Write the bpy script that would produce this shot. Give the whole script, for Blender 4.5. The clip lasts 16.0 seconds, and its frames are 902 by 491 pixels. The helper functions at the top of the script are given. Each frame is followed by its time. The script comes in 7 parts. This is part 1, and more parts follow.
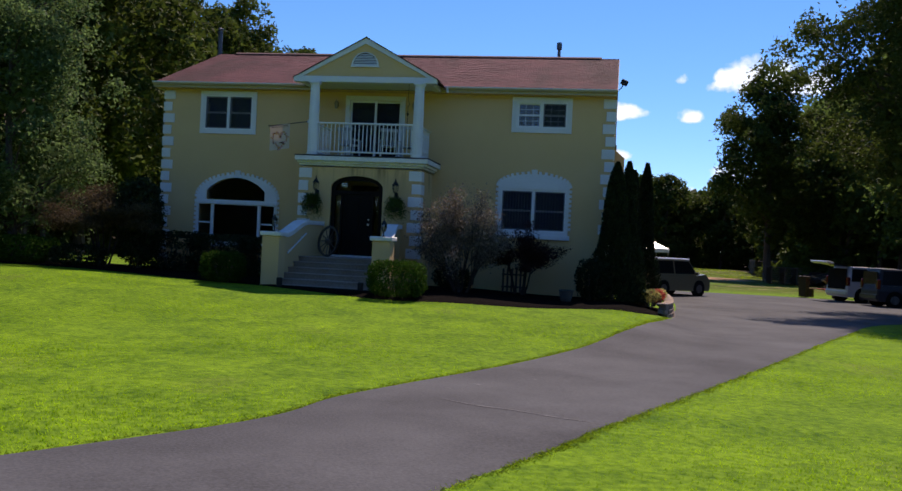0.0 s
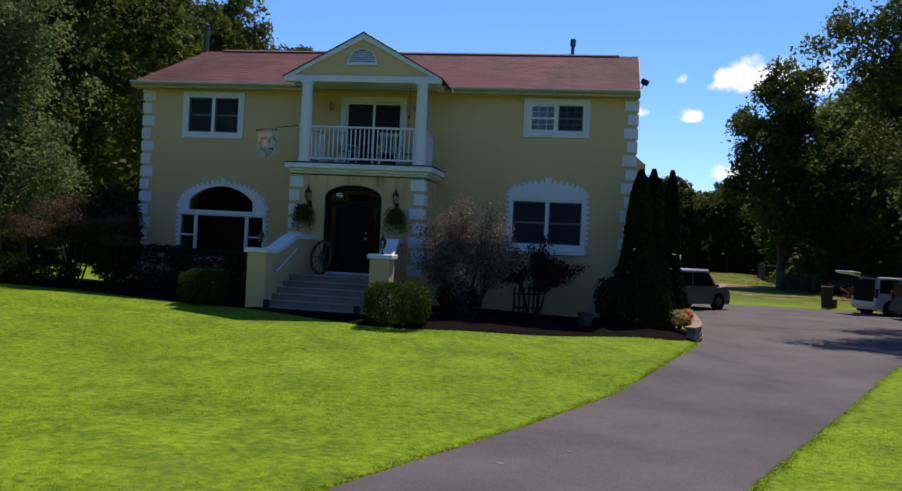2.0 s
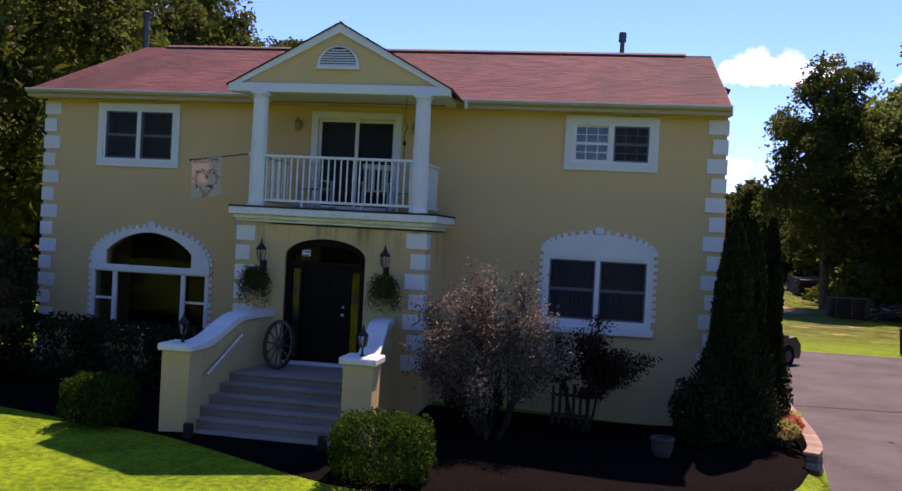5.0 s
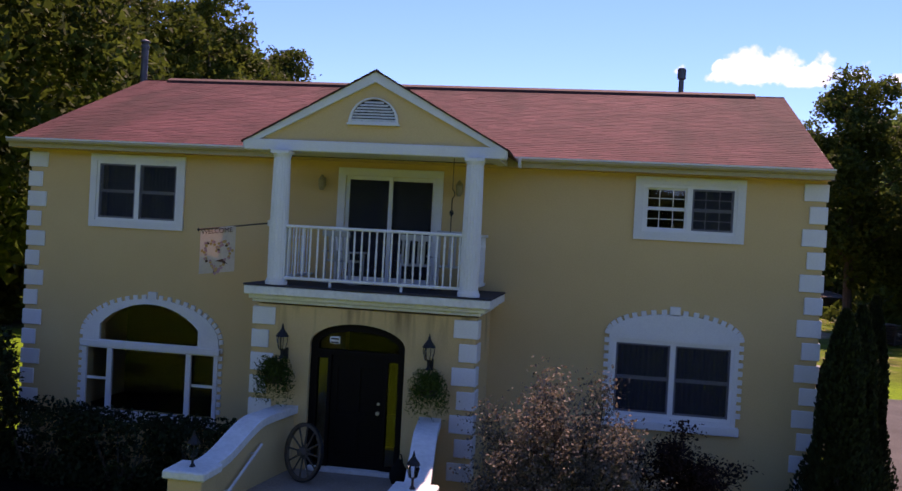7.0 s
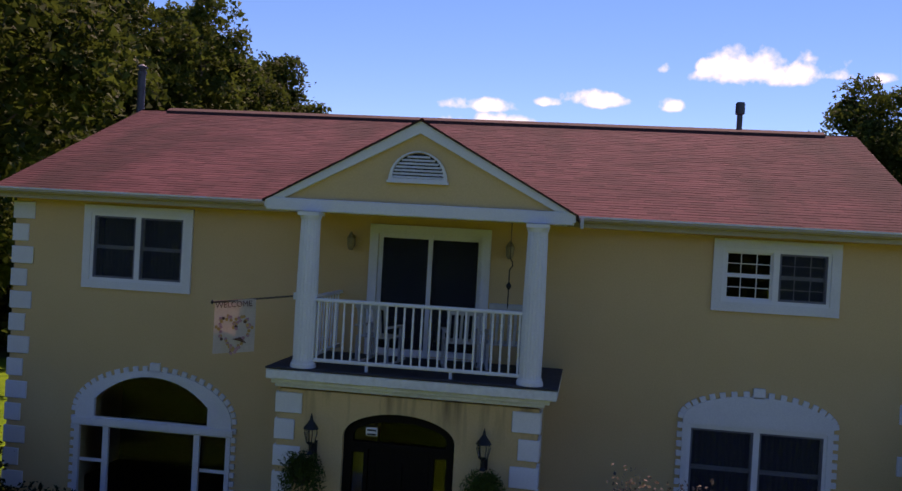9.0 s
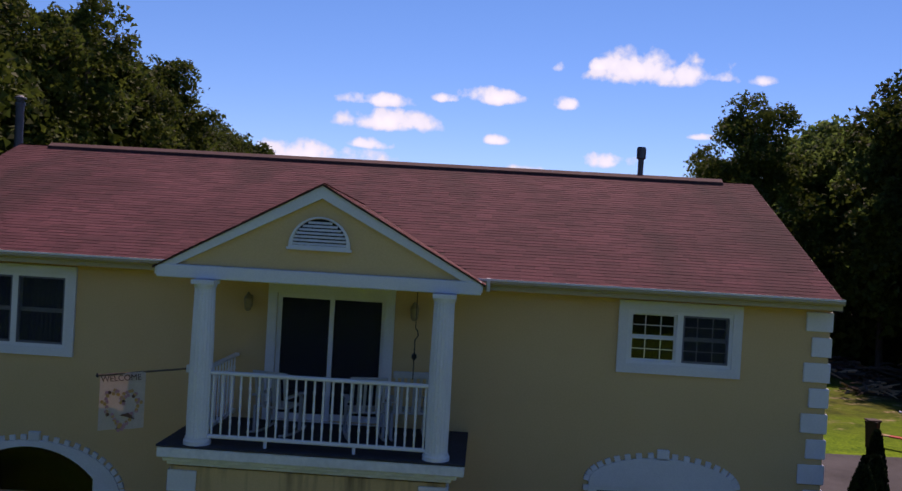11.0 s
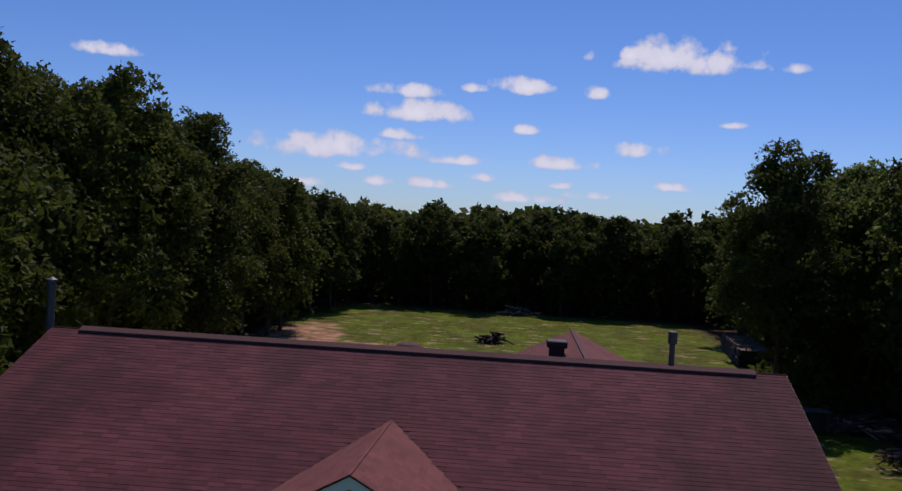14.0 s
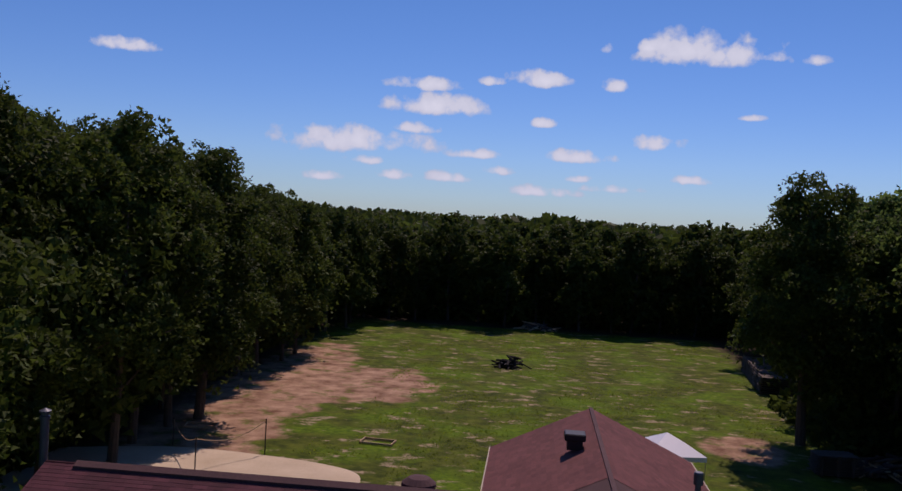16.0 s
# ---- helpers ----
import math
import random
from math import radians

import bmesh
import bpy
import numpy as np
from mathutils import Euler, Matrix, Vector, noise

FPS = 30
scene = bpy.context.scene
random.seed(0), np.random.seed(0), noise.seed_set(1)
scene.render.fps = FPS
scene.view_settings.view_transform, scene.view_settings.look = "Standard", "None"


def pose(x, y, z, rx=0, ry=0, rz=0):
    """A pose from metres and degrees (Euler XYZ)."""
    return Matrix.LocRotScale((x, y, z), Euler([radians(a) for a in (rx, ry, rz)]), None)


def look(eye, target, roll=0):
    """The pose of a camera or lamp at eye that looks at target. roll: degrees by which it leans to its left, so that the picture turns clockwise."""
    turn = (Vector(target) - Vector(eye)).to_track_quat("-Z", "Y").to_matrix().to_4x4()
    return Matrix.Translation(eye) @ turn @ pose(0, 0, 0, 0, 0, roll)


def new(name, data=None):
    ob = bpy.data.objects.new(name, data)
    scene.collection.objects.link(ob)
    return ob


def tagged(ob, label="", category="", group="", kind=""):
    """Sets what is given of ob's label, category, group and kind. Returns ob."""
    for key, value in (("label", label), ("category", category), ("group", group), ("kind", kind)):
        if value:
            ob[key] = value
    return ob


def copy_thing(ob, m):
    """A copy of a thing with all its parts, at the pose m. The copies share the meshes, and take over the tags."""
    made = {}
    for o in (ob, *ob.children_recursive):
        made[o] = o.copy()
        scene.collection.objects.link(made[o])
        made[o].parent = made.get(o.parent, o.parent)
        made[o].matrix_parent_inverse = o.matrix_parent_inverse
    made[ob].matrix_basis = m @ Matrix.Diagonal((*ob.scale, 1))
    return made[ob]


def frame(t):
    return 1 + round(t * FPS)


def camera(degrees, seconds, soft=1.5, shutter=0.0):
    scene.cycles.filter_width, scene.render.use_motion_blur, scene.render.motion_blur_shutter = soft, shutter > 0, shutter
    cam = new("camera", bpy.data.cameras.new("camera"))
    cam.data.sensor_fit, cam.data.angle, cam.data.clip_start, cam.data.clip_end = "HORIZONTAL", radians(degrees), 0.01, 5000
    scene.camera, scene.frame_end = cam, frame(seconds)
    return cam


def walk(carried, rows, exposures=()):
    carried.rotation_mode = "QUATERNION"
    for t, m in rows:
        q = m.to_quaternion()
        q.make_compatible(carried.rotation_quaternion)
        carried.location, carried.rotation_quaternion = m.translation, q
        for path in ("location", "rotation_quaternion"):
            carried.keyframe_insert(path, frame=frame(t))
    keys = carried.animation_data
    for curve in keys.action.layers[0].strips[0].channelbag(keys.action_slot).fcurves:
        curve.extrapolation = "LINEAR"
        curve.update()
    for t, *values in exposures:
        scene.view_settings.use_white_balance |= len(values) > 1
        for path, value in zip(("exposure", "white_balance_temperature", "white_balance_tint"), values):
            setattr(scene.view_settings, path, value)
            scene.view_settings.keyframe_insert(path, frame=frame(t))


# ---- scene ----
cam = camera(52.1, 16.0)
PATH = [
    (0, (6.917, -28.628, 1.482), (6.575, -26.657, 1.478), 2.8),
    (0.5, (6.783, -28.06, 1.554), (6.441, -26.089, 1.551), 2.6),
    (1, (6.629, -27.463, 1.656), (6.287, -25.493, 1.652), 2.6),
    (1.5, (6.461, -26.807, 1.787), (6.12, -24.836, 1.782), 2.8),
    (2, (6.302, -26.133, 1.924), (5.96, -24.163, 1.919), 2.8),
    (2.5, (6.037, -25.239, 2.141), (5.699, -23.268, 2.129), 2.8),
    (3, (5.867, -24.29, 2.322), (5.527, -22.32, 2.312), 2.8),
    (5.5, (4.397, -17.728, 3.933), (4.048, -15.759, 3.909), 3.0),
    (6, (4.013, -16.987, 4.248), (3.665, -15.018, 4.225), 2.9),
    (6.5, (3.659, -16.74, 4.583), (3.315, -14.77, 4.559), 3.0),
    (7, (3.251, -16.438, 4.96), (2.917, -14.467, 4.934), 3.1),
    (7.5, (2.883, -15.914, 5.277), (2.547, -13.943, 5.251), 3.0),
    (8, (2.456, -15.344, 5.533), (2.127, -13.372, 5.503), 3.1),
    (8.5, (2.069, -14.797, 5.831), (1.747, -12.824, 5.801), 3.2),
    (9, (1.829, -14.52, 6.009), (1.529, -12.543, 5.979), 3.2),
    (9.5, (1.623, -14.263, 6.17), (1.376, -12.279, 6.14), 3.3),
    (10, (1.66, -14.117, 6.296), (1.496, -12.124, 6.27), 3.3),
    (12.5, (1.523, -14.096, 8.755), (1.467, -12.097, 8.719), 3.3),
    (13, (1.487, -14.046, 9.371), (1.39, -12.048, 9.33), 3.3),
    (13.5, (1.458, -13.995, 10.109), (1.333, -12.0, 10.062), 3.2),
    (14, (1.423, -13.905, 10.996), (1.28, -11.91, 10.944), 3.2),
    (14.5, (1.427, -13.875, 11.958), (1.271, -11.882, 11.901), 3.2),
    (15, (1.413, -13.711, 12.707), (1.247, -11.719, 12.646), 3.1),
    (15.5, (1.367, -13.3, 13.267), (1.193, -11.308, 13.203), 3.1),
    (16, (1.303, -12.791, 13.701), (1.123, -10.8, 13.633), 3.1),
]
walk(cam, [(t, look(eye, target, roll)) for t, eye, target, roll in PATH],
     exposures=[(0, 0.1, 7500, 25), (3, 0.24, 7700, 32), (5.5, 0.76, 8600, 50), (7.5, 0.5, 8700, 51), (9, 0.1, 8550, 49), (10.2, -0.12, 8200, 46), (12.5, -0.58, 7250, 39), (16, -0.84, 7100, 38)])

# ---- light ----
SUN_DIR = Vector((0.14, 0.69, 1.0)).normalized()      # towards the sun: behind the house, a little to the right
world = bpy.data.worlds.new("sky")
scene.world = world
world.use_nodes = True


def build_sky():
    nt = world.node_tree
    nt.nodes.clear()
    N, L = nt.nodes.new, nt.links.new
    out, bg = N("ShaderNodeOutputWorld"), N("ShaderNodeBackground")
    sky = N("ShaderNodeTexSky")
    sky.sky_type, sky.sun_disc = "NISHITA", False
    sky.sun_elevation = math.asin(SUN_DIR.z)
    sky.sun_rotation = math.atan2(SUN_DIR.x, SUN_DIR.y)
    sky.altitude, sky.air_density, sky.dust_density, sky.ozone_density = 300, 1.0, 0.1, 1.6
    tc, sep = N("ShaderNodeTexCoord"), N("ShaderNodeSeparateXYZ")
    L(tc.outputs["Generated"], sep.inputs[0])

    def m(op, a, b=None, clamp=False):
        n = N("ShaderNodeMath")
        n.operation, n.use_clamp = op, clamp
        for i, v in enumerate((a, b)):
            if v is None:
                continue
            if isinstance(v, (int, float)):
                n.inputs[i].default_value = v
            else:
                L(v, n.inputs[i])
        return n.outputs[0]

    # azimuth and elevation in degrees, roughened by noise, for fair-weather cumulus
    az = m("MULTIPLY", m("ARCTAN2", sep.outputs[0], sep.outputs[1]), 57.2958)
    el = m("MULTIPLY", m("ARCSINE", sep.outputs[2]), 57.2958)
    noise_a, noise_b = N("ShaderNodeTexNoise"), N("ShaderNodeTexNoise")
    noise_a.inputs["Scale"].default_value, noise_a.inputs["Detail"].default_value = 34, 6
    noise_b.inputs["Scale"].default_value, noise_b.inputs["Detail"].default_value = 90, 4
    L(tc.outputs["Generated"], noise_a.inputs["Vector"])
    L(tc.outputs["Generated"], noise_b.inputs["Vector"])
    rough = m("ADD", m("MULTIPLY", m("SUBTRACT", noise_a.outputs[0], 0.5), 4.2), m("MULTIPLY", m("SUBTRACT", noise_b.outputs[0], 0.5), 1.5))
    mask = None
    for a, e, w, h in CLOUDS:
        e, w, h = e + 0.12, w * 1.08, h * 1.1
        u, v = m("DIVIDE", m("SUBTRACT", az, a), w), m("DIVIDE", m("SUBTRACT", el, e), h)
        up = m("MAXIMUM", v, 0.0)
        low = m("MULTIPLY", m("MINIMUM", v, 0.0), 1.7)
        d = m("SUBTRACT", 1.0, m("ADD", m("MULTIPLY", u, u), m("ADD", m("MULTIPLY", up, up), m("MULTIPLY", low, low))))
        mask = d if mask is None else m("MAXIMUM", mask, d)
    dense = m("MULTIPLY", m("ADD", m("ADD", mask, rough), 0.08), 1.15, True)
    shade = m("MULTIPLY", m("ADD", mask, m("MULTIPLY", rough, 0.6)), 0.55, True)
    tone = N("ShaderNodeMix")
    tone.data_type = "RGBA"
    tone.inputs[6].default_value, tone.inputs[7].default_value = (6.0, 7.8, 9.8, 1), (9.3, 11.4, 12.8, 1)
    L(shade, tone.inputs[0])
    mix = N("ShaderNodeMix")
    mix.data_type = "RGBA"
    L(dense, mix.inputs[0])
    deep = N("ShaderNodeHueSaturation")
    deep.inputs["Saturation"].default_value = 1.24
    blue = N("ShaderNodeMix")
    blue.data_type, blue.blend_type = "RGBA", "MULTIPLY"
    blue.inputs[0].default_value = 1.0
    haze, tint = N("ShaderNodeMapRange"), N("ShaderNodeMix")
    haze.inputs[1].default_value, haze.inputs[2].default_value = 0.0, 16.0
    L(el, haze.inputs[0])
    tint.data_type = "RGBA"
    tint.inputs[6].default_value, tint.inputs[7].default_value = (0.49, 0.855, 1.46, 1), (0.535, 0.93, 1.27, 1)
    L(haze.outputs[0], tint.inputs[0])
    L(tint.outputs[2], blue.inputs[7])
    L(sky.outputs[0], deep.inputs["Color"])
    L(deep.outputs[0], blue.inputs[6])
    L(blue.outputs[2], mix.inputs[6])
    L(tone.outputs[2], mix.inputs[7])
    L(mix.outputs[2], bg.inputs[0])
    bg.inputs[1].default_value = 0.115
    L(bg.outputs[0], out.inputs[0])


# azimuth (from +y towards +x), elevation, half width, half height, in degrees
CLOUDS = [
    (8.6, 10.3, 3.0, 1.2), (10.9, 10.0, 2.9, 0.9), (13.3, 9.9, 0.8, 0.4), (6.7, 10.5, 1.5, 0.6), (3.9, 10.3, 0.55, 0.4), (0.0, 8.3, 2.0, 0.6),
    (-3.1, 8.1, 0.75, 0.35), (-7.4, 7.7, 2.0, 0.5), (-6.3, 6.4, 3.2, 0.75), (-11.2, 4.0, 4.3, 0.95), (4.5, 8.1, 0.9, 0.5), (2.4, 3.7, 2.4, 0.45),
    (7.0, 4.7, 1.5, 0.6), (-7.7, 5.0, 1.5, 0.4), (-5.4, 2.1, 1.4, 0.4), (2.3, 2.4, 0.9, 0.3), (15.7, 9.7, 0.8, 0.4), (-25.2, 8.6, 1.9, 0.5),
    (0.1, 5.7, 0.8, 0.35), (-2.7, 2.7, 1.0, 0.4), (-8.9, 2.1, 1.1, 0.4), (-13.2, 1.8, 1.2, 0.4), (-4.0, 3.6, 1.6, 0.4), (4.4, 1.9, 1.6, 0.35), (0.2, 1.5, 2.0, 0.4), (-10.6, 2.9, 1.3, 0.35), (9.2, 2.6, 1.2, 0.35), (12.5, 6.4, 0.7, 0.25), (70, 16, 8, 2.2), (-85, 20, 9, 3), (150, 32, 9, 3),
]
build_sky()
sun = new("sun", bpy.data.lights.new("sun", "SUN"))
sun.data.energy, sun.data.angle, sun.data.color = 5.0, radians(0.53), (1.0, 0.95, 0.87)
sun.matrix_world = look(SUN_DIR * 200, (0, 0, 0))


# ---- materials ----
def M(name, c1, c2, coarse=0.7, fine=30.0, rough=0.8, metal=0.0, bump=0.15, bump_size=0.01, island=0.0, single=0.0, fine_mix=0.5, stretch=(1, 1, 1), spec=0.4, clear=0.0, translucent=0.0):
    """Two base colours mixed by noise at two scales, with a fine relief; island and single: brightness spread per piece and per object."""
    mat = bpy.data.materials.new(name)
    mat.use_nodes = True
    nt = mat.node_tree
    N, L = nt.nodes.new, nt.links.new
    bsdf = nt.nodes["Principled BSDF"]
    tc, mp = N("ShaderNodeTexCoord"), N("ShaderNodeMapping")
    mp.inputs["Scale"].default_value = stretch
    L(tc.outputs["Object"], mp.inputs[0])
    a, b = N("ShaderNodeTexNoise"), N("ShaderNodeTexNoise")
    a.inputs["Scale"].default_value, a.inputs["Detail"].default_value, a.inputs["Roughness"].default_value = coarse, 5, 0.6
    b.inputs["Scale"].default_value, b.inputs["Detail"].default_value = fine, 4
    L(mp.outputs[0], a.inputs["Vector"])
    L(mp.outputs[0], b.inputs["Vector"])
    f = N("ShaderNodeMix")
    f.inputs[0].default_value = fine_mix
    L(a.outputs[0], f.inputs[2])
    L(b.outputs[0], f.inputs[3])
    ramp = N("ShaderNodeMapRange")
    ramp.inputs[1].default_value, ramp.inputs[2].default_value = 0.33, 0.67
    L(f.outputs[0], ramp.inputs[0])
    mix = N("ShaderNodeMix")
    mix.data_type = "RGBA"
    mix.inputs[6].default_value, mix.inputs[7].default_value = (*c1, 1), (*c2, 1)
    L(ramp.outputs[0], mix.inputs[0])
    colour = mix.outputs[2]
    for spread, source in ((island, "island"), (single, "single")):
        if spread:
            r = N("ShaderNodeNewGeometry") if source == "island" else N("ShaderNodeObjectInfo")
            mr, hsv = N("ShaderNodeMapRange"), N("ShaderNodeHueSaturation")
            mr.inputs[3].default_value, mr.inputs[4].default_value = 1 - spread, 1 + spread
            L(r.outputs["Random Per Island" if source == "island" else "Random"], mr.inputs[0])
            L(mr.outputs[0], hsv.inputs["Value"])
            L(colour, hsv.inputs["Color"])
            colour = hsv.outputs[0]
    L(colour, bsdf.inputs["Base Color"])
    bsdf.inputs["Roughness"].default_value, bsdf.inputs["Metallic"].default_value = rough, metal
    bsdf.inputs["Specular IOR Level"].default_value, bsdf.inputs["Coat Weight"].default_value = spec, clear
    if bump:
        bp = N("ShaderNodeBump")
        bp.inputs["Strength"].default_value, bp.inputs["Distance"].default_value = bump, bump_size
        L(b.outputs[0], bp.inputs["Height"])
        L(bp.outputs[0], bsdf.inputs["Normal"])
    if translucent:
        tr, add = N("ShaderNodeBsdfTranslucent"), N("ShaderNodeMixShader")
        L(colour, tr.inputs[0])
        add.inputs[0].default_value = translucent
        L(bsdf.outputs[0], add.inputs[1])
        L(tr.outputs[0], add.inputs[2])
        L(add.outputs[0], nt.nodes["Material Output"].inputs[0])
    return mat


def glass_material(name, tint=(0.85, 0.9, 0.92), ior=1.20):
    mat = bpy.data.materials.new(name)
    mat.use_nodes = True
    b = mat.node_tree.nodes["Principled BSDF"]
    b.inputs["Base Color"].default_value = (*tint, 1)
    b.inputs["Transmission Weight"].default_value, b.inputs["Roughness"].default_value, b.inputs["IOR"].default_value = 1.0, 0.02, ior
    return mat


STUCCO = M("yellow_stucco", (0.630, 0.402, 0.190), (0.725, 0.480, 0.240), coarse=0.5, fine=45, rough=0.9, bump=0.35, bump_size=0.006)
WHITE = M("white_paint", (0.62, 0.63, 0.64), (0.74, 0.745, 0.745), coarse=1.2, fine=50, rough=0.55, bump=0.08, bump_size=0.003, single=0.05)
WEATHERED = M("weathered_white_paint", (0.60, 0.60, 0.57), (0.80, 0.80, 0.77), coarse=2.0, fine=14, rough=0.7, bump=0.15, bump_size=0.004)
VINYL = M("white_vinyl", (0.68, 0.69, 0.70), (0.76, 0.77, 0.775), coarse=3, fine=60, rough=0.4, bump=0.03, bump_size=0.002)
SHINGLE = M("red_brown_shingle", (0.066, 0.0190, 0.0240), (0.126, 0.041, 0.048), coarse=0.55, fine=40, rough=0.92, bump=0.5, bump_size=0.004, island=0.22, fine_mix=0.35, spec=0.25)
SHINGLE_ONE = M("red_brown_shingle_piece", (0.066, 0.0190, 0.0240), (0.126, 0.041, 0.048), coarse=0.55, fine=40, rough=0.92, bump=0.5, bump_size=0.004, single=0.22, fine_mix=0.35, spec=0.25)


def weathered(mat):
    """Broad dark algae streaks that run down the slope."""
    nt = mat.node_tree
    N, L = nt.nodes.new, nt.links.new
    bsdf = nt.nodes["Principled BSDF"]
    base = bsdf.inputs["Base Color"].links[0].from_socket
    geo, mp, nz, rg, mix = N("ShaderNodeNewGeometry"), N("ShaderNodeMapping"), N("ShaderNodeTexNoise"), N("ShaderNodeMapRange"), N("ShaderNodeMix")
    mp.inputs["Scale"].default_value = (0.75, 0.22, 0.22)
    L(geo.outputs["Position"], mp.inputs[0]), L(mp.outputs[0], nz.inputs["Vector"])
    nz.inputs["Scale"].default_value, nz.inputs["Detail"].default_value = 1.0, 6
    rg.inputs[1].default_value, rg.inputs[2].default_value, rg.inputs[4].default_value = 0.48, 0.68, 0.8
    L(nz.outputs[0], rg.inputs[0])
    mix.data_type = "RGBA"
    mix.inputs[7].default_value = (0.040, 0.017, 0.018, 1)
    L(rg.outputs[0], mix.inputs[0]), L(base, mix.inputs[6]), L(mix.outputs[2], bsdf.inputs["Base Color"])


weathered(SHINGLE), weathered(SHINGLE_ONE)
# lighter, unstained copy of SHINGLE: sun on the pediment slopes put into the colour
BRIGHT_SHINGLE = M("bright_red_brown_shingle", (0.105, 0.036, 0.033), (0.180, 0.068, 0.060), coarse=0.5, fine=40, rough=0.92, bump=0.4, bump_size=0.004, island=0.14, fine_mix=0.35, spec=0.25)
FELT = M("roof_felt", (0.05, 0.024, 0.022), (0.09, 0.042, 0.038), rough=0.95, fine=30)
RIDGE = M("dark_ridge_cap", (0.055, 0.024, 0.024), (0.10, 0.045, 0.042), rough=0.9, fine=25)
DARK_DECK = M("dark_membrane", (0.018, 0.018, 0.024), (0.04, 0.04, 0.05), rough=0.8, fine=12)
DOOR = M("black_painted_wood", (0.0035, 0.0022, 0.0022), (0.007, 0.0045, 0.0045), rough=0.6, fine=25, bump=0.05, spec=0.12)
# near-black base colour stands in for the dark of deep, unlit rooms
INSIDE = M("shade_dark_interior", (0.012, 0.011, 0.011), (0.022, 0.020, 0.019), rough=0.95, fine=10)
CURTAIN = M("grey_blue_blind", (0.035, 0.042, 0.06), (0.06, 0.07, 0.09), rough=0.9, fine=20, stretch=(1, 1, 6))
GLASS = glass_material("window_glass")
CLEAR_GLASS = glass_material("clear_glossy_glass", ior=1.42)
CONCRETE = M("grey_concrete", (0.215, 0.160, 0.125), (0.37, 0.292, 0.238), coarse=1.5, fine=25, rough=0.92, bump=0.3, bump_size=0.006)
IRON = M("black_iron", (0.012, 0.012, 0.013), (0.03, 0.028, 0.027), rough=0.5, fine=40, metal=0.4)
STEEL = M("galvanised_steel", (0.32, 0.33, 0.35), (0.48, 0.49, 0.50), rough=0.45, metal=0.85, fine=12, stretch=(1, 1, 0.3))
GUTTER = M("cream_gutter_aluminium", (0.40, 0.32, 0.19), (0.48, 0.39, 0.24), rough=0.45, fine=8, bump=0.03)
FLUE = M("dull_flue_steel", (0.06, 0.063, 0.072), (0.13, 0.134, 0.145), rough=0.5, metal=0.6, fine=12, stretch=(1, 1, 0.3))
OLD_WOOD = M("grey_old_wood", (0.06, 0.042, 0.032), (0.135, 0.098, 0.074), rough=0.9, fine=20, stretch=(1, 1, 0.2), bump=0.3)
ASPHALT = M("worn_asphalt", (0.028, 0.0285, 0.031), (0.088, 0.090, 0.094), coarse=0.5, fine=34, fine_mix=0.4, rough=0.92, bump=0.6, bump_size=0.006, spec=0.3)
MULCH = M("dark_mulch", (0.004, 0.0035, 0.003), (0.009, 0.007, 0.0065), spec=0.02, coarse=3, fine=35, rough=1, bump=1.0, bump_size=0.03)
SAND = M("pale_sand", (0.44, 0.34, 0.22), (0.60, 0.48, 0.33), coarse=0.5, fine=18, rough=0.95, bump=0.5, bump_size=0.02)
TWIG = M("dark_twig_bark", (0.018, 0.012, 0.010), (0.045, 0.032, 0.026), coarse=2, fine=18, rough=0.9, stretch=(1, 1, 0.2), bump=0.3)
BARK = M("grey_brown_bark", (0.05, 0.038, 0.028), (0.12, 0.092, 0.068), coarse=2, fine=18, rough=0.95, stretch=(1, 1, 0.15), bump=0.8, bump_size=0.03)


def leaf(name, c1, c2, island=0.45, translucent=0.36, rough=0.7, spec=0.15):
    return M(name, c1, c2, coarse=0.35, fine=6, rough=rough, bump=0, island=island, single=0.22, translucent=translucent, spec=spec)


LEAF_OAK = leaf("oak_leaves", (0.031, 0.051, 0.009), (0.083, 0.116, 0.021), island=0.3, translucent=0.42)
LEAF_LIGHT = leaf("light_green_leaves", (0.060, 0.108, 0.036), (0.150, 0.230, 0.080), island=0.4, translucent=0.5)
# LEAF_OAK made brighter: the light in the right-hand woods put into the colour
LEAF_BRIGHT = leaf("brightened_broadleaf_leaves", (0.050, 0.096, 0.022), (0.135, 0.200, 0.050), island=0.35, translucent=0.58)
LEAF_DARK = leaf("dark_evergreen_leaves", (0.007, 0.015, 0.006), (0.022, 0.038, 0.012), translucent=0.12)
LEAF_BOX = leaf("boxwood_leaves", (0.012, 0.042, 0.005), (0.050, 0.118, 0.013), island=0.28, translucent=0.3, rough=0.75, spec=0.04)
LEAF_CRAPE = leaf("bronze_pink_leaves", (0.058, 0.041, 0.031), (0.265, 0.218, 0.175), island=0.5, translucent=0.3, rough=0.6, spec=0.15)
LEAF_MAPLE = leaf("dark_red_maple_leaves", (0.026, 0.012, 0.012), (0.060, 0.026, 0.020))
LEAF_FERN = leaf("fern_fronds", (0.030, 0.058, 0.010), (0.068, 0.11, 0.02))
GRASS = M("lawn_grass_blades", (0.130, 0.255, 0.005), (0.325, 0.535, 0.013), coarse=1.1, fine=7, fine_mix=0.4, rough=0.7, bump=0, island=0.22, single=0.22, translucent=0.75, spec=0.15)

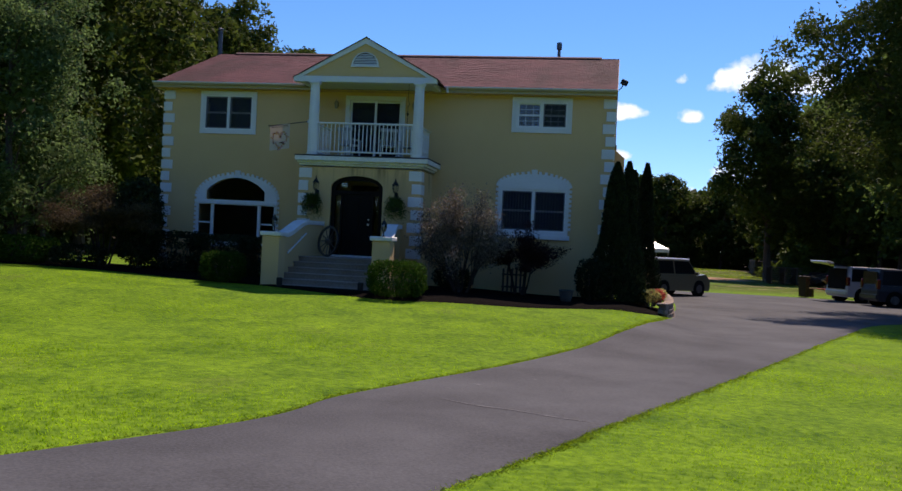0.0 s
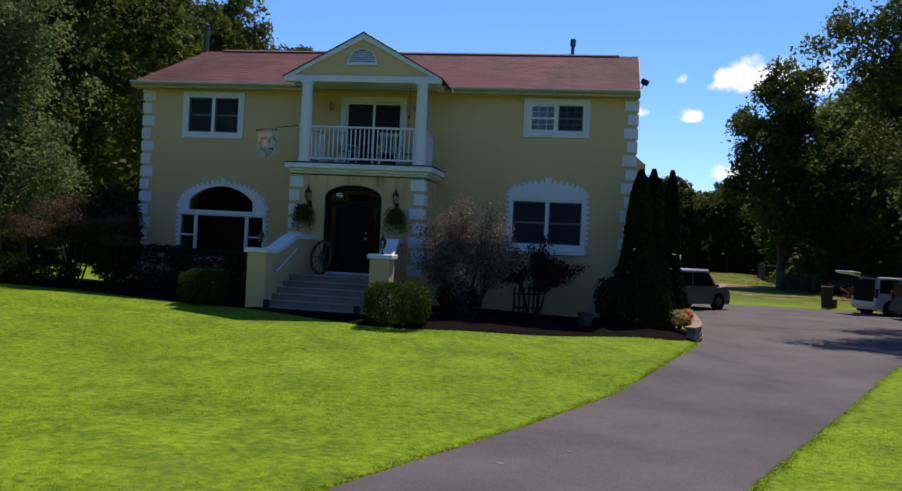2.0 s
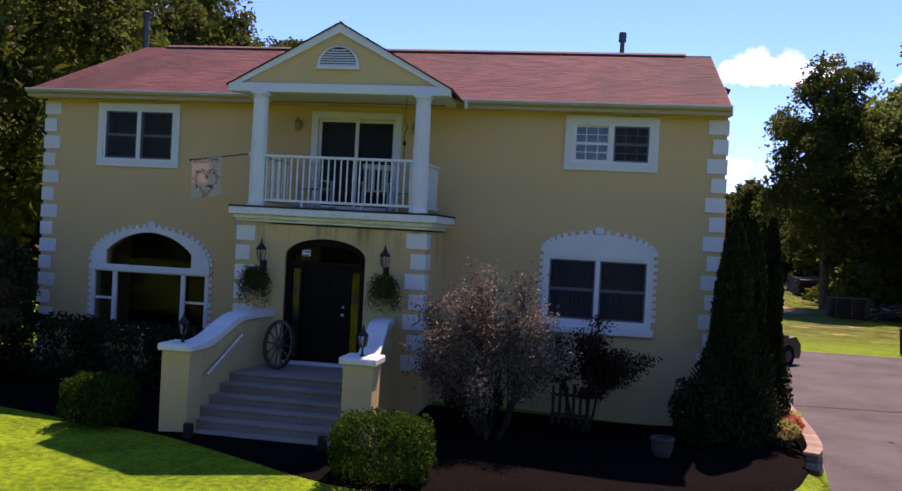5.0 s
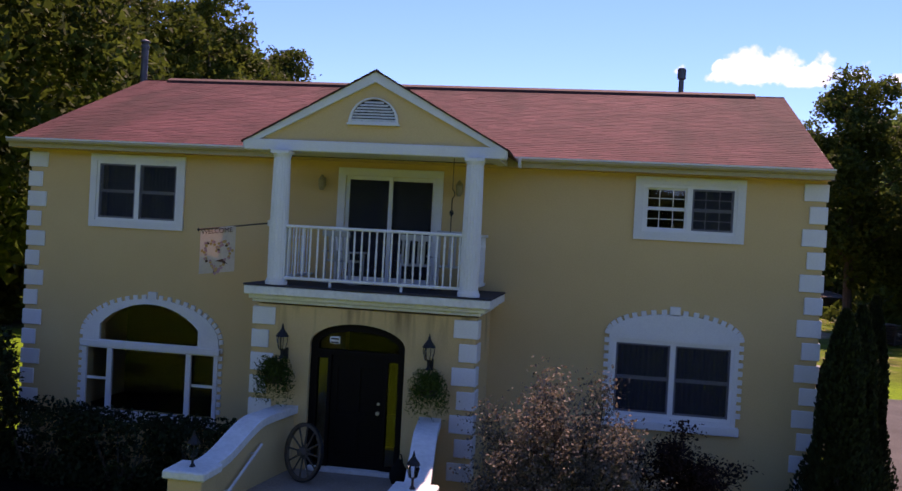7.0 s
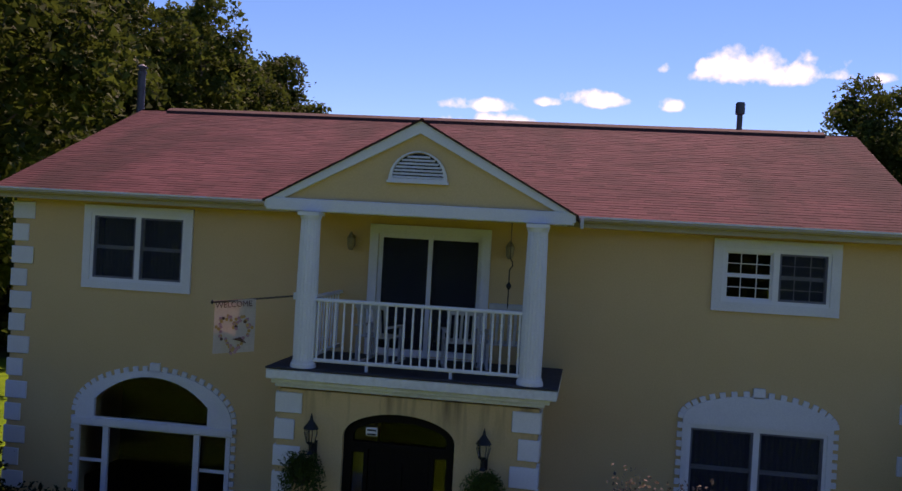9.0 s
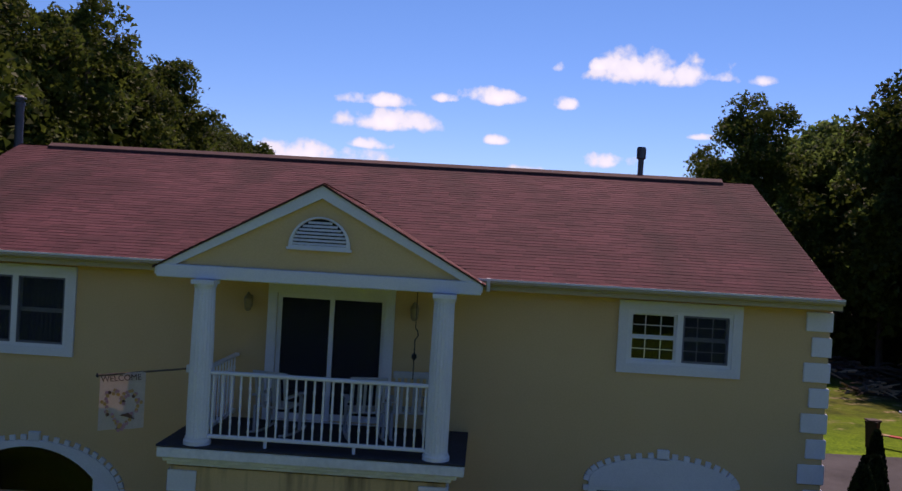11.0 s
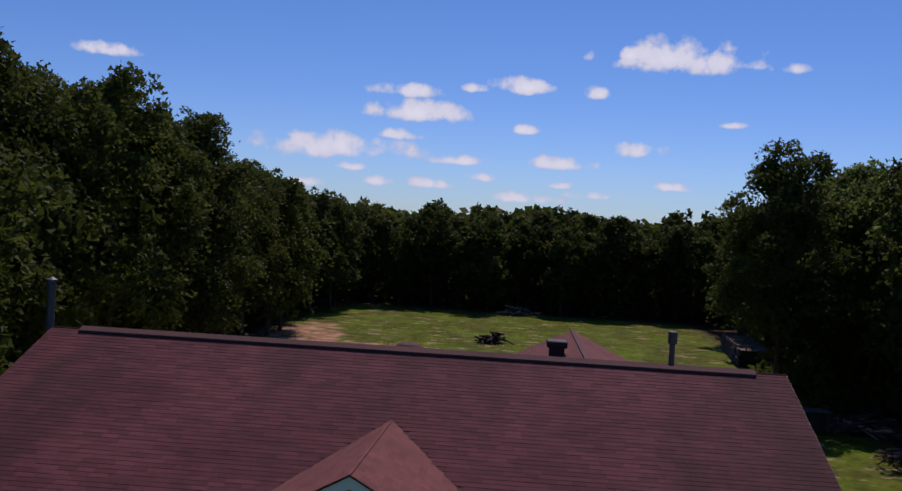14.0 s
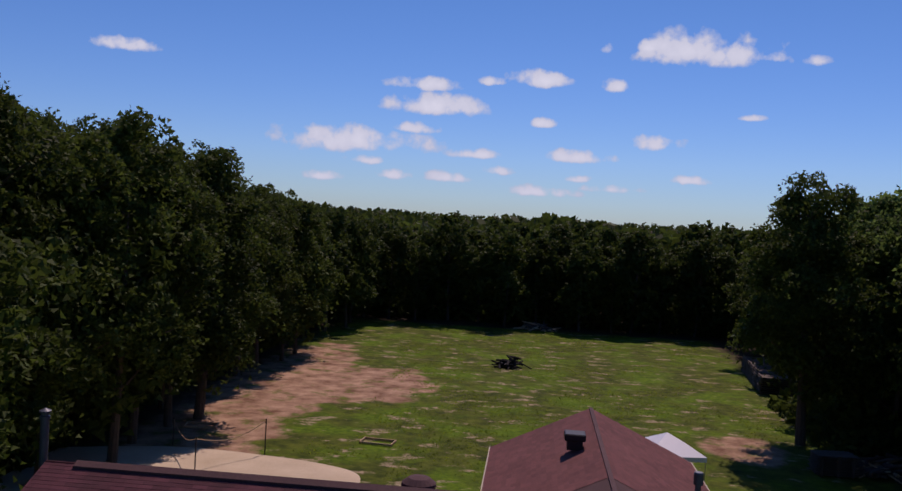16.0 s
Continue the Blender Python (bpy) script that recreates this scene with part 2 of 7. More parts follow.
RED = M("red_paint", (0.42, 0.03, 0.02), (0.55, 0.05, 0.035), rough=0.5, fine=20)
PLANK = M("raw_lumber", (0.34, 0.22, 0.12), (0.50, 0.35, 0.2), rough=0.85, fine=14, stretch=(0.2, 1, 1))
BROWN = M("brown_plastic", (0.055, 0.028, 0.024), (0.085, 0.045, 0.038), rough=0.6)
STONE_BLOCK = M("tan_concrete_block", (0.18, 0.13, 0.10), (0.31, 0.235, 0.18), coarse=3, fine=25, rough=0.95, bump=0.6, bump_size=0.01, single=0.2)
BIN = M("dark_red_brown_plastic", (0.020, 0.009, 0.008), (0.032, 0.015, 0.013), rough=0.7)
RUBBER = M("black_rubber", (0.006, 0.006, 0.006), (0.014, 0.014, 0.014), rough=0.9, spec=0.1)
PAINT_TAN = M("grey_green_car_paint", (0.120, 0.106, 0.066), (0.135, 0.120, 0.078), rough=0.35, bump=0, clear=0.3, fine=80)
PAINT_SILVER = M("silver_car_paint", (0.52, 0.53, 0.55), (0.58, 0.59, 0.60), rough=0.3, bump=0, clear=0.6, metal=0.2, fine=80)
PAINT_NAVY = M("dark_blue_car_paint", (0.012, 0.015, 0.028), (0.018, 0.022, 0.038), rough=0.35, bump=0, clear=0.15, spec=0.2, fine=80)
TAIL_RED = M("red_lamp_lens", (0.09, 0.004, 0.005), (0.13, 0.006, 0.007), rough=0.2, bump=0)
CAR_GLASS = M("dark_car_glass", (0.008, 0.009, 0.010), (0.012, 0.013, 0.014), rough=0.2, bump=0, spec=0.10)
TARP = M("grey_tarp", (0.16, 0.165, 0.17), (0.27, 0.28, 0.29), coarse=1.5, fine=10, rough=0.7, bump=0.3, bump_size=0.02)
FLAG = M("cream_flag_cloth", (0.62, 0.50, 0.42), (0.74, 0.61, 0.53), coarse=4, fine=40, rough=0.9, translucent=0.3)
INK = M("brown_flag_print", (0.10, 0.04, 0.03), (0.16, 0.07, 0.05), rough=0.9, bump=0)
PINK = M("mauve_flag_print", (0.46, 0.20, 0.24), (0.58, 0.30, 0.30), coarse=9, rough=0.9, bump=0)
FLOWER = M("orange_flag_print", (0.62, 0.27, 0.12), (0.72, 0.44, 0.12), coarse=9, rough=0.9, bump=0, island=0.4)
PETAL_RED = leaf("red_petals", (0.52, 0.08, 0.05), (0.70, 0.26, 0.18))
PETAL_YELLOW = leaf("yellow_green_leaves", (0.36, 0.36, 0.10), (0.62, 0.55, 0.22))
CHAR = M("charred_wood", (0.010, 0.009, 0.009), (0.03, 0.026, 0.024), rough=1, fine=12)
TERRACOTTA = M("weathered_pot", (0.05, 0.042, 0.036), (0.09, 0.075, 0.066), rough=0.9)


def screen_material():
    """Fine dark insect mesh: half open, half dull thread."""
    mat = bpy.data.materials.new("insect_screen")
    mat.use_nodes = True
    nt = mat.node_tree
    b, clear, mix = nt.nodes["Principled BSDF"], nt.nodes.new("ShaderNodeBsdfTransparent"), nt.nodes.new("ShaderNodeMixShader")
    b.inputs["Base Color"].default_value, b.inputs["Roughness"].default_value = (0.030, 0.034, 0.044, 1), 0.8
    mix.inputs[0].default_value = 0.40
    nt.links.new(clear.outputs[0], mix.inputs[1])
    nt.links.new(b.outputs[0], mix.inputs[2])
    nt.links.new(mix.outputs[0], nt.nodes["Material Output"].inputs[0])
    return mat


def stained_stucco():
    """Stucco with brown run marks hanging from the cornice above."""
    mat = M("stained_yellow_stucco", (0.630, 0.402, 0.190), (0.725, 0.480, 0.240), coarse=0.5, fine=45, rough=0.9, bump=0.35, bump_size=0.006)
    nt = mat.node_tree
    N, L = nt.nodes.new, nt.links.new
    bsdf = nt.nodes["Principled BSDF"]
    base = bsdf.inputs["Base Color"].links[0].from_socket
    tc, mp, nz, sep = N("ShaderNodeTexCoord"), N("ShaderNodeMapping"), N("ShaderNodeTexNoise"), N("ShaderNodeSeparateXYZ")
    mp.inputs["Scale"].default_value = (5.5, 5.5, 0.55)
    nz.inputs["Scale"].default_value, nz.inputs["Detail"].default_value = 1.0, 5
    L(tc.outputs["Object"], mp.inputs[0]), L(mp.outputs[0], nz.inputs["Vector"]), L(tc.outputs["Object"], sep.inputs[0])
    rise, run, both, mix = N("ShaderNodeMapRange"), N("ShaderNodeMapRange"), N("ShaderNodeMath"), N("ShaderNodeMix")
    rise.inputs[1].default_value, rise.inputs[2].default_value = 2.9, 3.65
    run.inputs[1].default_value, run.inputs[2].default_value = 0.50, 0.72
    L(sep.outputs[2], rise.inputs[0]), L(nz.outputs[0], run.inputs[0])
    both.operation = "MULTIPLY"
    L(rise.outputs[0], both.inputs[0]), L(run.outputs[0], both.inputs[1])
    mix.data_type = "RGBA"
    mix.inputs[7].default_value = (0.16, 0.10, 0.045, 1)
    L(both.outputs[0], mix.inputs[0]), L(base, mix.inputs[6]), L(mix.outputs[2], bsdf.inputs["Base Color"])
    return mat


SCREEN = screen_material()
SCREEN_FRAME = M("blue_grey_screen_frame", (0.075, 0.085, 0.115), (0.115, 0.125, 0.16), rough=0.5, fine=40, bump=0.03)
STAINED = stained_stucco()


# ---- helpers for shapes ----
def mesh_of(name, bm, material):
    me = bpy.data.meshes.new(name)
    bmesh.ops.recalc_face_normals(bm, faces=bm.faces)
    bm.to_mesh(me)
    bm.free()
    me.materials.append(material)
    return me


def thing(name, label, category, m=None, group="", kind=""):
    ob = new(name)
    ob.matrix_basis = m or Matrix()
    return tagged(ob, label, category, group, kind)


def part(name, bm, material, parent, label=""):
    ob = new(name, mesh_of(name, bm, material) if isinstance(bm, bmesh.types.BMesh) else bm)
    ob.parent = parent
    return tagged(ob, label)


def piece(name, mesh, parent, m):
    ob = new(name, mesh)
    ob.parent, ob.matrix_basis = parent, m
    return ob


def solo(name, bm, material, label, category, group="", kind="", m=None):
    ob = new(name, mesh_of(name, bm, material) if isinstance(bm, bmesh.types.BMesh) else bm)
    ob.matrix_basis = m or Matrix()
    return tagged(ob, label, category, group, kind)


def box(bm, x0, x1, y0, y1, z0, z1, bevel=0.0, m=None):
    vs = [bm.verts.new((x, y, z)) for z in (z0, z1) for x, y in ((x0, y0), (x1, y0), (x1, y1), (x0, y1))]
    fs = [bm.faces.new([vs[i] for i in q]) for q in ((3, 2, 1, 0), (4, 5, 6, 7), (0, 1, 5, 4), (1, 2, 6, 5), (2, 3, 7, 6), (3, 0, 4, 7))]
    if bevel:
        es = list({e for f in fs for e in f.edges})
        r = bmesh.ops.bevel(bm, geom=es, offset=bevel, segments=1, affect="EDGES", profile=0.5)
        vs = list({v for f in r["faces"] for v in f.verts})
    if m is not None:
        bmesh.ops.transform(bm, matrix=m, verts=vs)
    return bm


def one_box(*a, **k):
    return box(bmesh.new(), *a, **k)


def tube(bm, pts, radii, seg=8, cap=True):
    pts = [Vector(p) for p in pts]
    if isinstance(radii, (int, float)):
        radii = [radii] * len(pts)
    radii = [float(r) for r in radii]
    rings = []
    for i, p in enumerate(pts):
        d = (pts[min(i + 1, len(pts) - 1)] - pts[max(i - 1, 0)]).normalized()
        side = d.cross(Vector((0.13, 0.97, 0.21))).normalized()
        if side.length < 0.5:
            side = d.cross(Vector((1, 0, 0))).normalized()
        other = d.cross(side)
        rings.append([bm.verts.new(p + radii[i] * (math.cos(a) * side + math.sin(a) * other)) for a in (2 * math.pi * k / seg for k in range(seg))])
    for a, b in zip(rings, rings[1:]):
        for k in range(seg):
            bm.faces.new((a[k], a[(k + 1) % seg], b[(k + 1) % seg], b[k]))
    if cap:
        bm.faces.new(rings[0])
        bm.faces.new(rings[-1])
    return bm


def lathe(bm, profile, seg=20, centre=(0, 0, 0)):
    """profile: (radius, z) from bottom to top."""
    c = Vector(centre)
    rings = [[bm.verts.new(c + Vector((r * math.cos(a), r * math.sin(a), z))) for a in (2 * math.pi * k / seg for k in range(seg))] for r, z in profile]
    for a, b in zip(rings, rings[1:]):
        for k in range(seg):
            bm.faces.new((a[k], a[(k + 1) % seg], b[(k + 1) % seg], b[k]))
    bm.faces.new(rings[0])
    bm.faces.new(rings[-1])
    return bm


def plate(outer, holes, y0, y1):
    """A sheet in the xz plane from y0 (front) to y1, with holes through it."""
    bm = bmesh.new()
    for y in (y0, y1):
        edges = []
        for loop in (outer, *holes):
            vs = [bm.verts.new((x, y, z)) for x, z in loop]
            edges += [bm.edges.new((vs[i], vs[(i + 1) % len(vs)])) for i in range(len(vs))]
        bmesh.ops.triangle_fill(bm, use_beauty=True, edges=edges, normal=(0, -1, 0))
    for loop in (outer, *holes):
        for i in range(len(loop)):
            (xa, za), (xb, zb) = loop[i], loop[(i + 1) % len(loop)]
            bm.faces.new([bm.verts.new(p) for p in ((xa, y0, za), (xb, y0, zb), (xb, y1, zb), (xa, y1, za))])
    bmesh.ops.remove_doubles(bm, verts=bm.verts, dist=0.0005)
    return bm


def rect(x0, x1, z0, z1):
    return [(x0, z0), (x1, z0), (x1, z1), (x0, z1)]


def arch(x0, x1, z0, spring, top, n=18):
    """A loop with an elliptic head."""
    c, a, b = (x0 + x1) / 2, (x1 - x0) / 2, top - spring
    return [(x0, z0), (x1, z0)] + [(c + a * math.cos(math.pi * k / n), spring + b * math.sin(math.pi * k / n)) for k in range(n + 1)]


def segment_arch(x0, x1, z0, spring, top, n=14):
    """A loop with a shallow circular head."""
    c, a, r = (x0 + x1) / 2, (x1 - x0) / 2, top - spring
    rad = (a * a + r * r) / (2 * r)
    t = math.asin(a / rad)
    return [(x0, z0), (x1, z0)] + [(c + rad * math.sin(t - 2 * t * k / n), top - rad + rad * math.cos(t - 2 * t * k / n)) for k in range(n + 1)]


def quads(name, V, material):
    """A mesh of loose quads or triangles from an array (n, k, 3)."""
    n, k = V.shape[:2]
    me = bpy.data.meshes.new(name)
    me.vertices.add(n * k)
    me.vertices.foreach_set("co", V.reshape(-1).astype(np.float32))
    me.loops.add(n * k)
    me.loops.foreach_set("vertex_index", np.arange(n * k, dtype=np.int32))
    me.polygons.add(n)
    me.polygons.foreach_set("loop_start", np.arange(0, n * k, k, dtype=np.int32))
    me.update(calc_edges=True)
    me.materials.append(material)
    return me


def unit(rng, n):
    v = rng.normal(size=(n, 3))
    return v / np.linalg.norm(v, axis=1, keepdims=True)


def leaf_quads(rng, P, size, up=0.35, slim=0.6):
    """Leaf-shaped quads, bent at random, at the points P."""
    n = len(P)
    d = unit(rng, n) + np.array([0, 0, -0.15])
    nrm = unit(rng, n) + np.array([0, 0, up])
    s = np.cross(d, nrm)
    s /= np.linalg.norm(s, axis=1, keepdims=True) + 1e-9
    d /= np.linalg.norm(d, axis=1, keepdims=True)
    L = size * rng.uniform(0.6, 1.3, (n, 1))
    w = L * slim * rng.uniform(0.7, 1.2, (n, 1)) / 2
    return np.stack([P - d * L / 2, P + s * w, P + d * L / 2, P - s * w], 1)


def smooth(a, b, v):
    t = min(1.0, max(0.0, (v - a) / (b - a)))
    return t * t * (3 - 2 * t)


def ground_z(x, y):
    """The lawn: a low mound under the house, falling to the drive and the front, nearly level behind."""
    dx = max(-16 - x, 0) * 0.5 + max(x - 6.9, 0) * 4.0
    dy = max(-4.6 - y, 0) + max(y - 11, 0) * 0.6
    d = math.hypot(dx, dy)
    return -0.42 + 0.42 * (1 - smooth(0, 9.5, d)) + (0.11 * (1 - smooth(2.5, 5.5, x)) + 0.08 * smooth(3.4, 8.8, -x)) * (1 - smooth(0, 12, d)) + 0.2 * smooth(20, 60, y) + 0.03 * math.sin(x * 0.31 + 1) * math.sin(y * 0.27)


# ---- ground ----
def ground_material():
    mat = M("lawn_soil", (0.034, 0.092, 0.004), (0.168, 0.29, 0.012), coarse=1.1, fine=9, fine_mix=0.6, rough=0.95, bump=0.8, bump_size=0.03, spec=0.1)
    nt = mat.node_tree
    N, L = nt.nodes.new, nt.links.new
    bsdf = nt.nodes["Principled BSDF"]
    lawn = bsdf.inputs["Base Color"].links[0].from_socket
    tc = N("ShaderNodeTexCoord")
    sep = N("ShaderNodeSeparateXYZ")
    L(tc.outputs["Object"], sep.inputs[0])

    def m(op, a, b=None, clamp=False):
        n = N("ShaderNodeMath")
        n.operation, n.use_clamp = op, clamp
        for i, v in enumerate((a, b)):
            if v is None:
                continue
            if isinstance(v, (int, float)):
                n.inputs[i].default_value = v
            else:
                L(v, n.inputs[i])
        return n.outputs[0]

    def noise_at(scale, detail=5, stretch=(1, 1, 1)):
        t, mp = N("ShaderNodeTexNoise"), N("ShaderNodeMapping")
        mp.inputs["Scale"].default_value = stretch
        L(tc.outputs["Object"], mp.inputs[0])
        L(mp.outputs[0], t.inputs["Vector"])
        t.inputs["Scale"].default_value, t.inputs["Detail"].default_value, t.inputs["Roughness"].default_value = scale, detail, 0.62
        return t.outputs[0]

    def blend(fac, a, b):
        n = N("ShaderNodeMix")
        n.data_type = "RGBA"
        L(fac, n.inputs[0])
        for i, v in ((6, a), (7, b)):
            if isinstance(v, tuple):
                n.inputs[i].default_value = (*v, 1)
            else:
                L(v, n.inputs[i])
        return n.outputs[2]

    def blob(cx, cy, rx, ry, sharp, wobble):
        u, v = m("DIVIDE", m("SUBTRACT", sep.outputs[0], cx), rx), m("DIVIDE", m("SUBTRACT", sep.outputs[1], cy), ry)
        d = m("SUBTRACT", 1.0, m("ADD", m("MULTIPLY", u, u), m("MULTIPLY", v, v)))
        return m("MULTIPLY", m("ADD", d, m("MULTIPLY", m("SUBTRACT", wobble, 0.5), 2.4)), sharp, True)

    mid, streak, fine = noise_at(0.45), noise_at(0.36, 9, (0.75, 1.0, 1)), noise_at(2.6, 8)
    # the rough field behind the house: patchy weeds, bare sandy soil, thin pale scrapes
    field = m("MULTIPLY", m("SUBTRACT", sep.outputs[1], 22.0), 0.12, True)
    rough_grass = blend(m("MULTIPLY", m("SUBTRACT", noise_at(1.1, 8), 0.30), 2.5, True), (0.020, 0.034, 0.004), (0.105, 0.128, 0.014))
    soil = blend(m("MULTIPLY", m("SUBTRACT", noise_at(0.7, 10), 0.32), 2.8, True), (0.155, 0.078, 0.045), (0.47, 0.30, 0.19))
    pale = blend(noise_at(2.0), (0.24, 0.18, 0.10), (0.44, 0.34, 0.22))
    lush = m("MULTIPLY", m("SUBTRACT", noise_at(0.20, 8), 0.45), 6.0, True)
    rough_grass = blend(lush, rough_grass, blend(m("MULTIPLY", m("SUBTRACT", fine, 0.3), 2.5, True), (0.036, 0.080, 0.003), (0.120, 0.200, 0.008)))
    scrape = noise_at(0.62, 10, (0.7, 1.25, 1))
    patches = m("MULTIPLY", m("MULTIPLY", m("SUBTRACT", scrape, 0.56), 16.0, True), m("MULTIPLY", m("SUBTRACT", fine, 0.40), 6.0, True))
    f = blend(patches, rough_grass, pale)
    bare = m("MAXIMUM", blob(-18.5, 55, 6.0, 25, 3.5, streak), blob(-12.5, 60, 7.0, 8.5, 3.5, streak))
    bare = m("MAXIMUM", bare, blob(15.5, 47, 3.0, 4.0, 2.5, streak))
    weeds = m("MULTIPLY", m("SUBTRACT", noise_at(0.55, 9), 0.53), 9.0, True)
    bare = m("MULTIPLY", bare, m("SUBTRACT", 1.0, m("MULTIPLY", weeds, 0.85)))
    f = blend(bare, f, soil)
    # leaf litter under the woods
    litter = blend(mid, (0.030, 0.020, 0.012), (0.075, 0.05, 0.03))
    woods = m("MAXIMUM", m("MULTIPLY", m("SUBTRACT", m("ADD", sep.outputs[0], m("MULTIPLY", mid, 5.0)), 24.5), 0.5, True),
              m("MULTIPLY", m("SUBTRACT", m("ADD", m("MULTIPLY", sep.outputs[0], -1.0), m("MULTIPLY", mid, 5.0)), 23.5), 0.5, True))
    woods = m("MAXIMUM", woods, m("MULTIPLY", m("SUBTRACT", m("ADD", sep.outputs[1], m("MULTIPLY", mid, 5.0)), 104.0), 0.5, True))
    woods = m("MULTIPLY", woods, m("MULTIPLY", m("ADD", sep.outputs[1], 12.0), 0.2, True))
    worn = m("MULTIPLY", m("SUBTRACT", noise_at(0.33), 0.60), 6.0, True)
    front = blend(m("MULTIPLY", worn, 0.5), lawn, (0.17, 0.17, 0.045))
    clover = m("MULTIPLY", m("MULTIPLY", m("SUBTRACT", noise_at(1.3, 8), 0.52), 6.0, True), 0.40)
    front = blend(clover, front, (0.045, 0.115, 0.006))
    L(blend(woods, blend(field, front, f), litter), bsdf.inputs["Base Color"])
    return mat


def build_ground():
    xs = [-3000, -800, -250, -110] + [x * 2.0 for x in range(-30, -12)] + [x * 0.5 for x in range(-48, 53)] + [x * 2.0 for x in range(14, 31)] + [110, 250, 800, 3000]
    ys = [-3000, -800, -250, -90] + [y * 2.0 for y in range(-25, -16)] + [y * 0.5 for y in range(-64, 49)] + [y * 2.0 for y in range(13, 64)] + [160, 250, 800, 3000]
    verts = [(x, y, ground_z(x, y)) for y in ys for x in xs]
    n = len(xs)
    faces = [(j * n + i, j * n + i + 1, (j + 1) * n + i + 1, (j + 1) * n + i) for j in range(len(ys) - 1) for i in range(n - 1)]
    me = bpy.data.meshes.new("ground")
    me.from_pydata(verts, [], faces)
    me.materials.append(ground_material())
    me.shade_smooth()
    tagged(new("ground", me), "bright green mown lawn with a rough field behind", "ground", kind="structure")


def ribbon(left, right, lift, rows, cols):
    """A sheet laid on the ground between two edge lines given as functions of 0..1."""
    bm = bmesh.new()
    grid = []
    for j in range(rows + 1):
        (ax, ay), (bx, by) = left(j / rows), right(j / rows)
        grid.append([bm.verts.new((ax + (bx - ax) * i / cols, ay + (by - ay) * i / cols, 0)) for i in range(cols + 1)])
    for row in grid:
        for i, v in enumerate(row):
            v.co.z = ground_z(v.co.x, v.co.y) + (lift if 0 < i < cols else -0.02)
    for a, b in zip(grid, grid[1:]):
        for i in range(cols):
            bm.faces.new((a[i], a[i + 1], b[i + 1], b[i]))
    for f in bm.faces:
        f.smooth = True
    return bm


def curve_through(points):
    """A smooth line through points, by Catmull-Rom."""
    p = [points[0], *points, points[-1]]

    def at(t):
        s = min(t, 0.99999) * (len(points) - 1)
        i = int(s)
        u = s - i
        out = []
        for k in (0, 1):
            a, b, c, d = p[i][k], p[i + 1][k], p[i + 2][k], p[i + 3][k]
            out.append(0.5 * (2 * b + (c - a) * u + (2 * a - 5 * b + 4 * c - d) * u * u + (3 * b - a - 3 * c + d) * u ** 3))
        return out
    return at


DRIVE_LEFT = curve_through([(-22, -42), (-9, -33), (-1.0, -25.6), (3.05, -20.3), (3.78, -17.9), (4.82, -15.2), (5.70, -12.9), (6.56, -10.8), (7.37, -8.1), (8.02, -5.0), (8.42, -2.4), (8.72, 0.4), (9.0, 5), (9.1, 10), (8.6, 20.2)])
DRIVE_RIGHT = curve_through([(-19, -47), (-5, -37), (3.2, -27), (6.1, -20.9), (6.95, -18.7), (8.1, -15.8), (10.2, -10.6), (13.0, -3.6), (16.0, 3.0), (22, 6), (26, 11), (26, 21.5)])


# ---- house ----
X0, X1, DEPTH = -7.93, 6.85, 9.6           # front wall from end to end, and the depth of the house
EAVE, RIDGE_Z, RIDGE_Y = 6.28, 8.32, 4.75
PX0, PX1, PY = -2.5, 1.25, -1.75           # the porch block
AX = -0.62                                  # axis of the pediment
FLOOR = 0.92

house = thing("house", "two-storey yellow stucco house with white quoins and red-brown roof", "house")


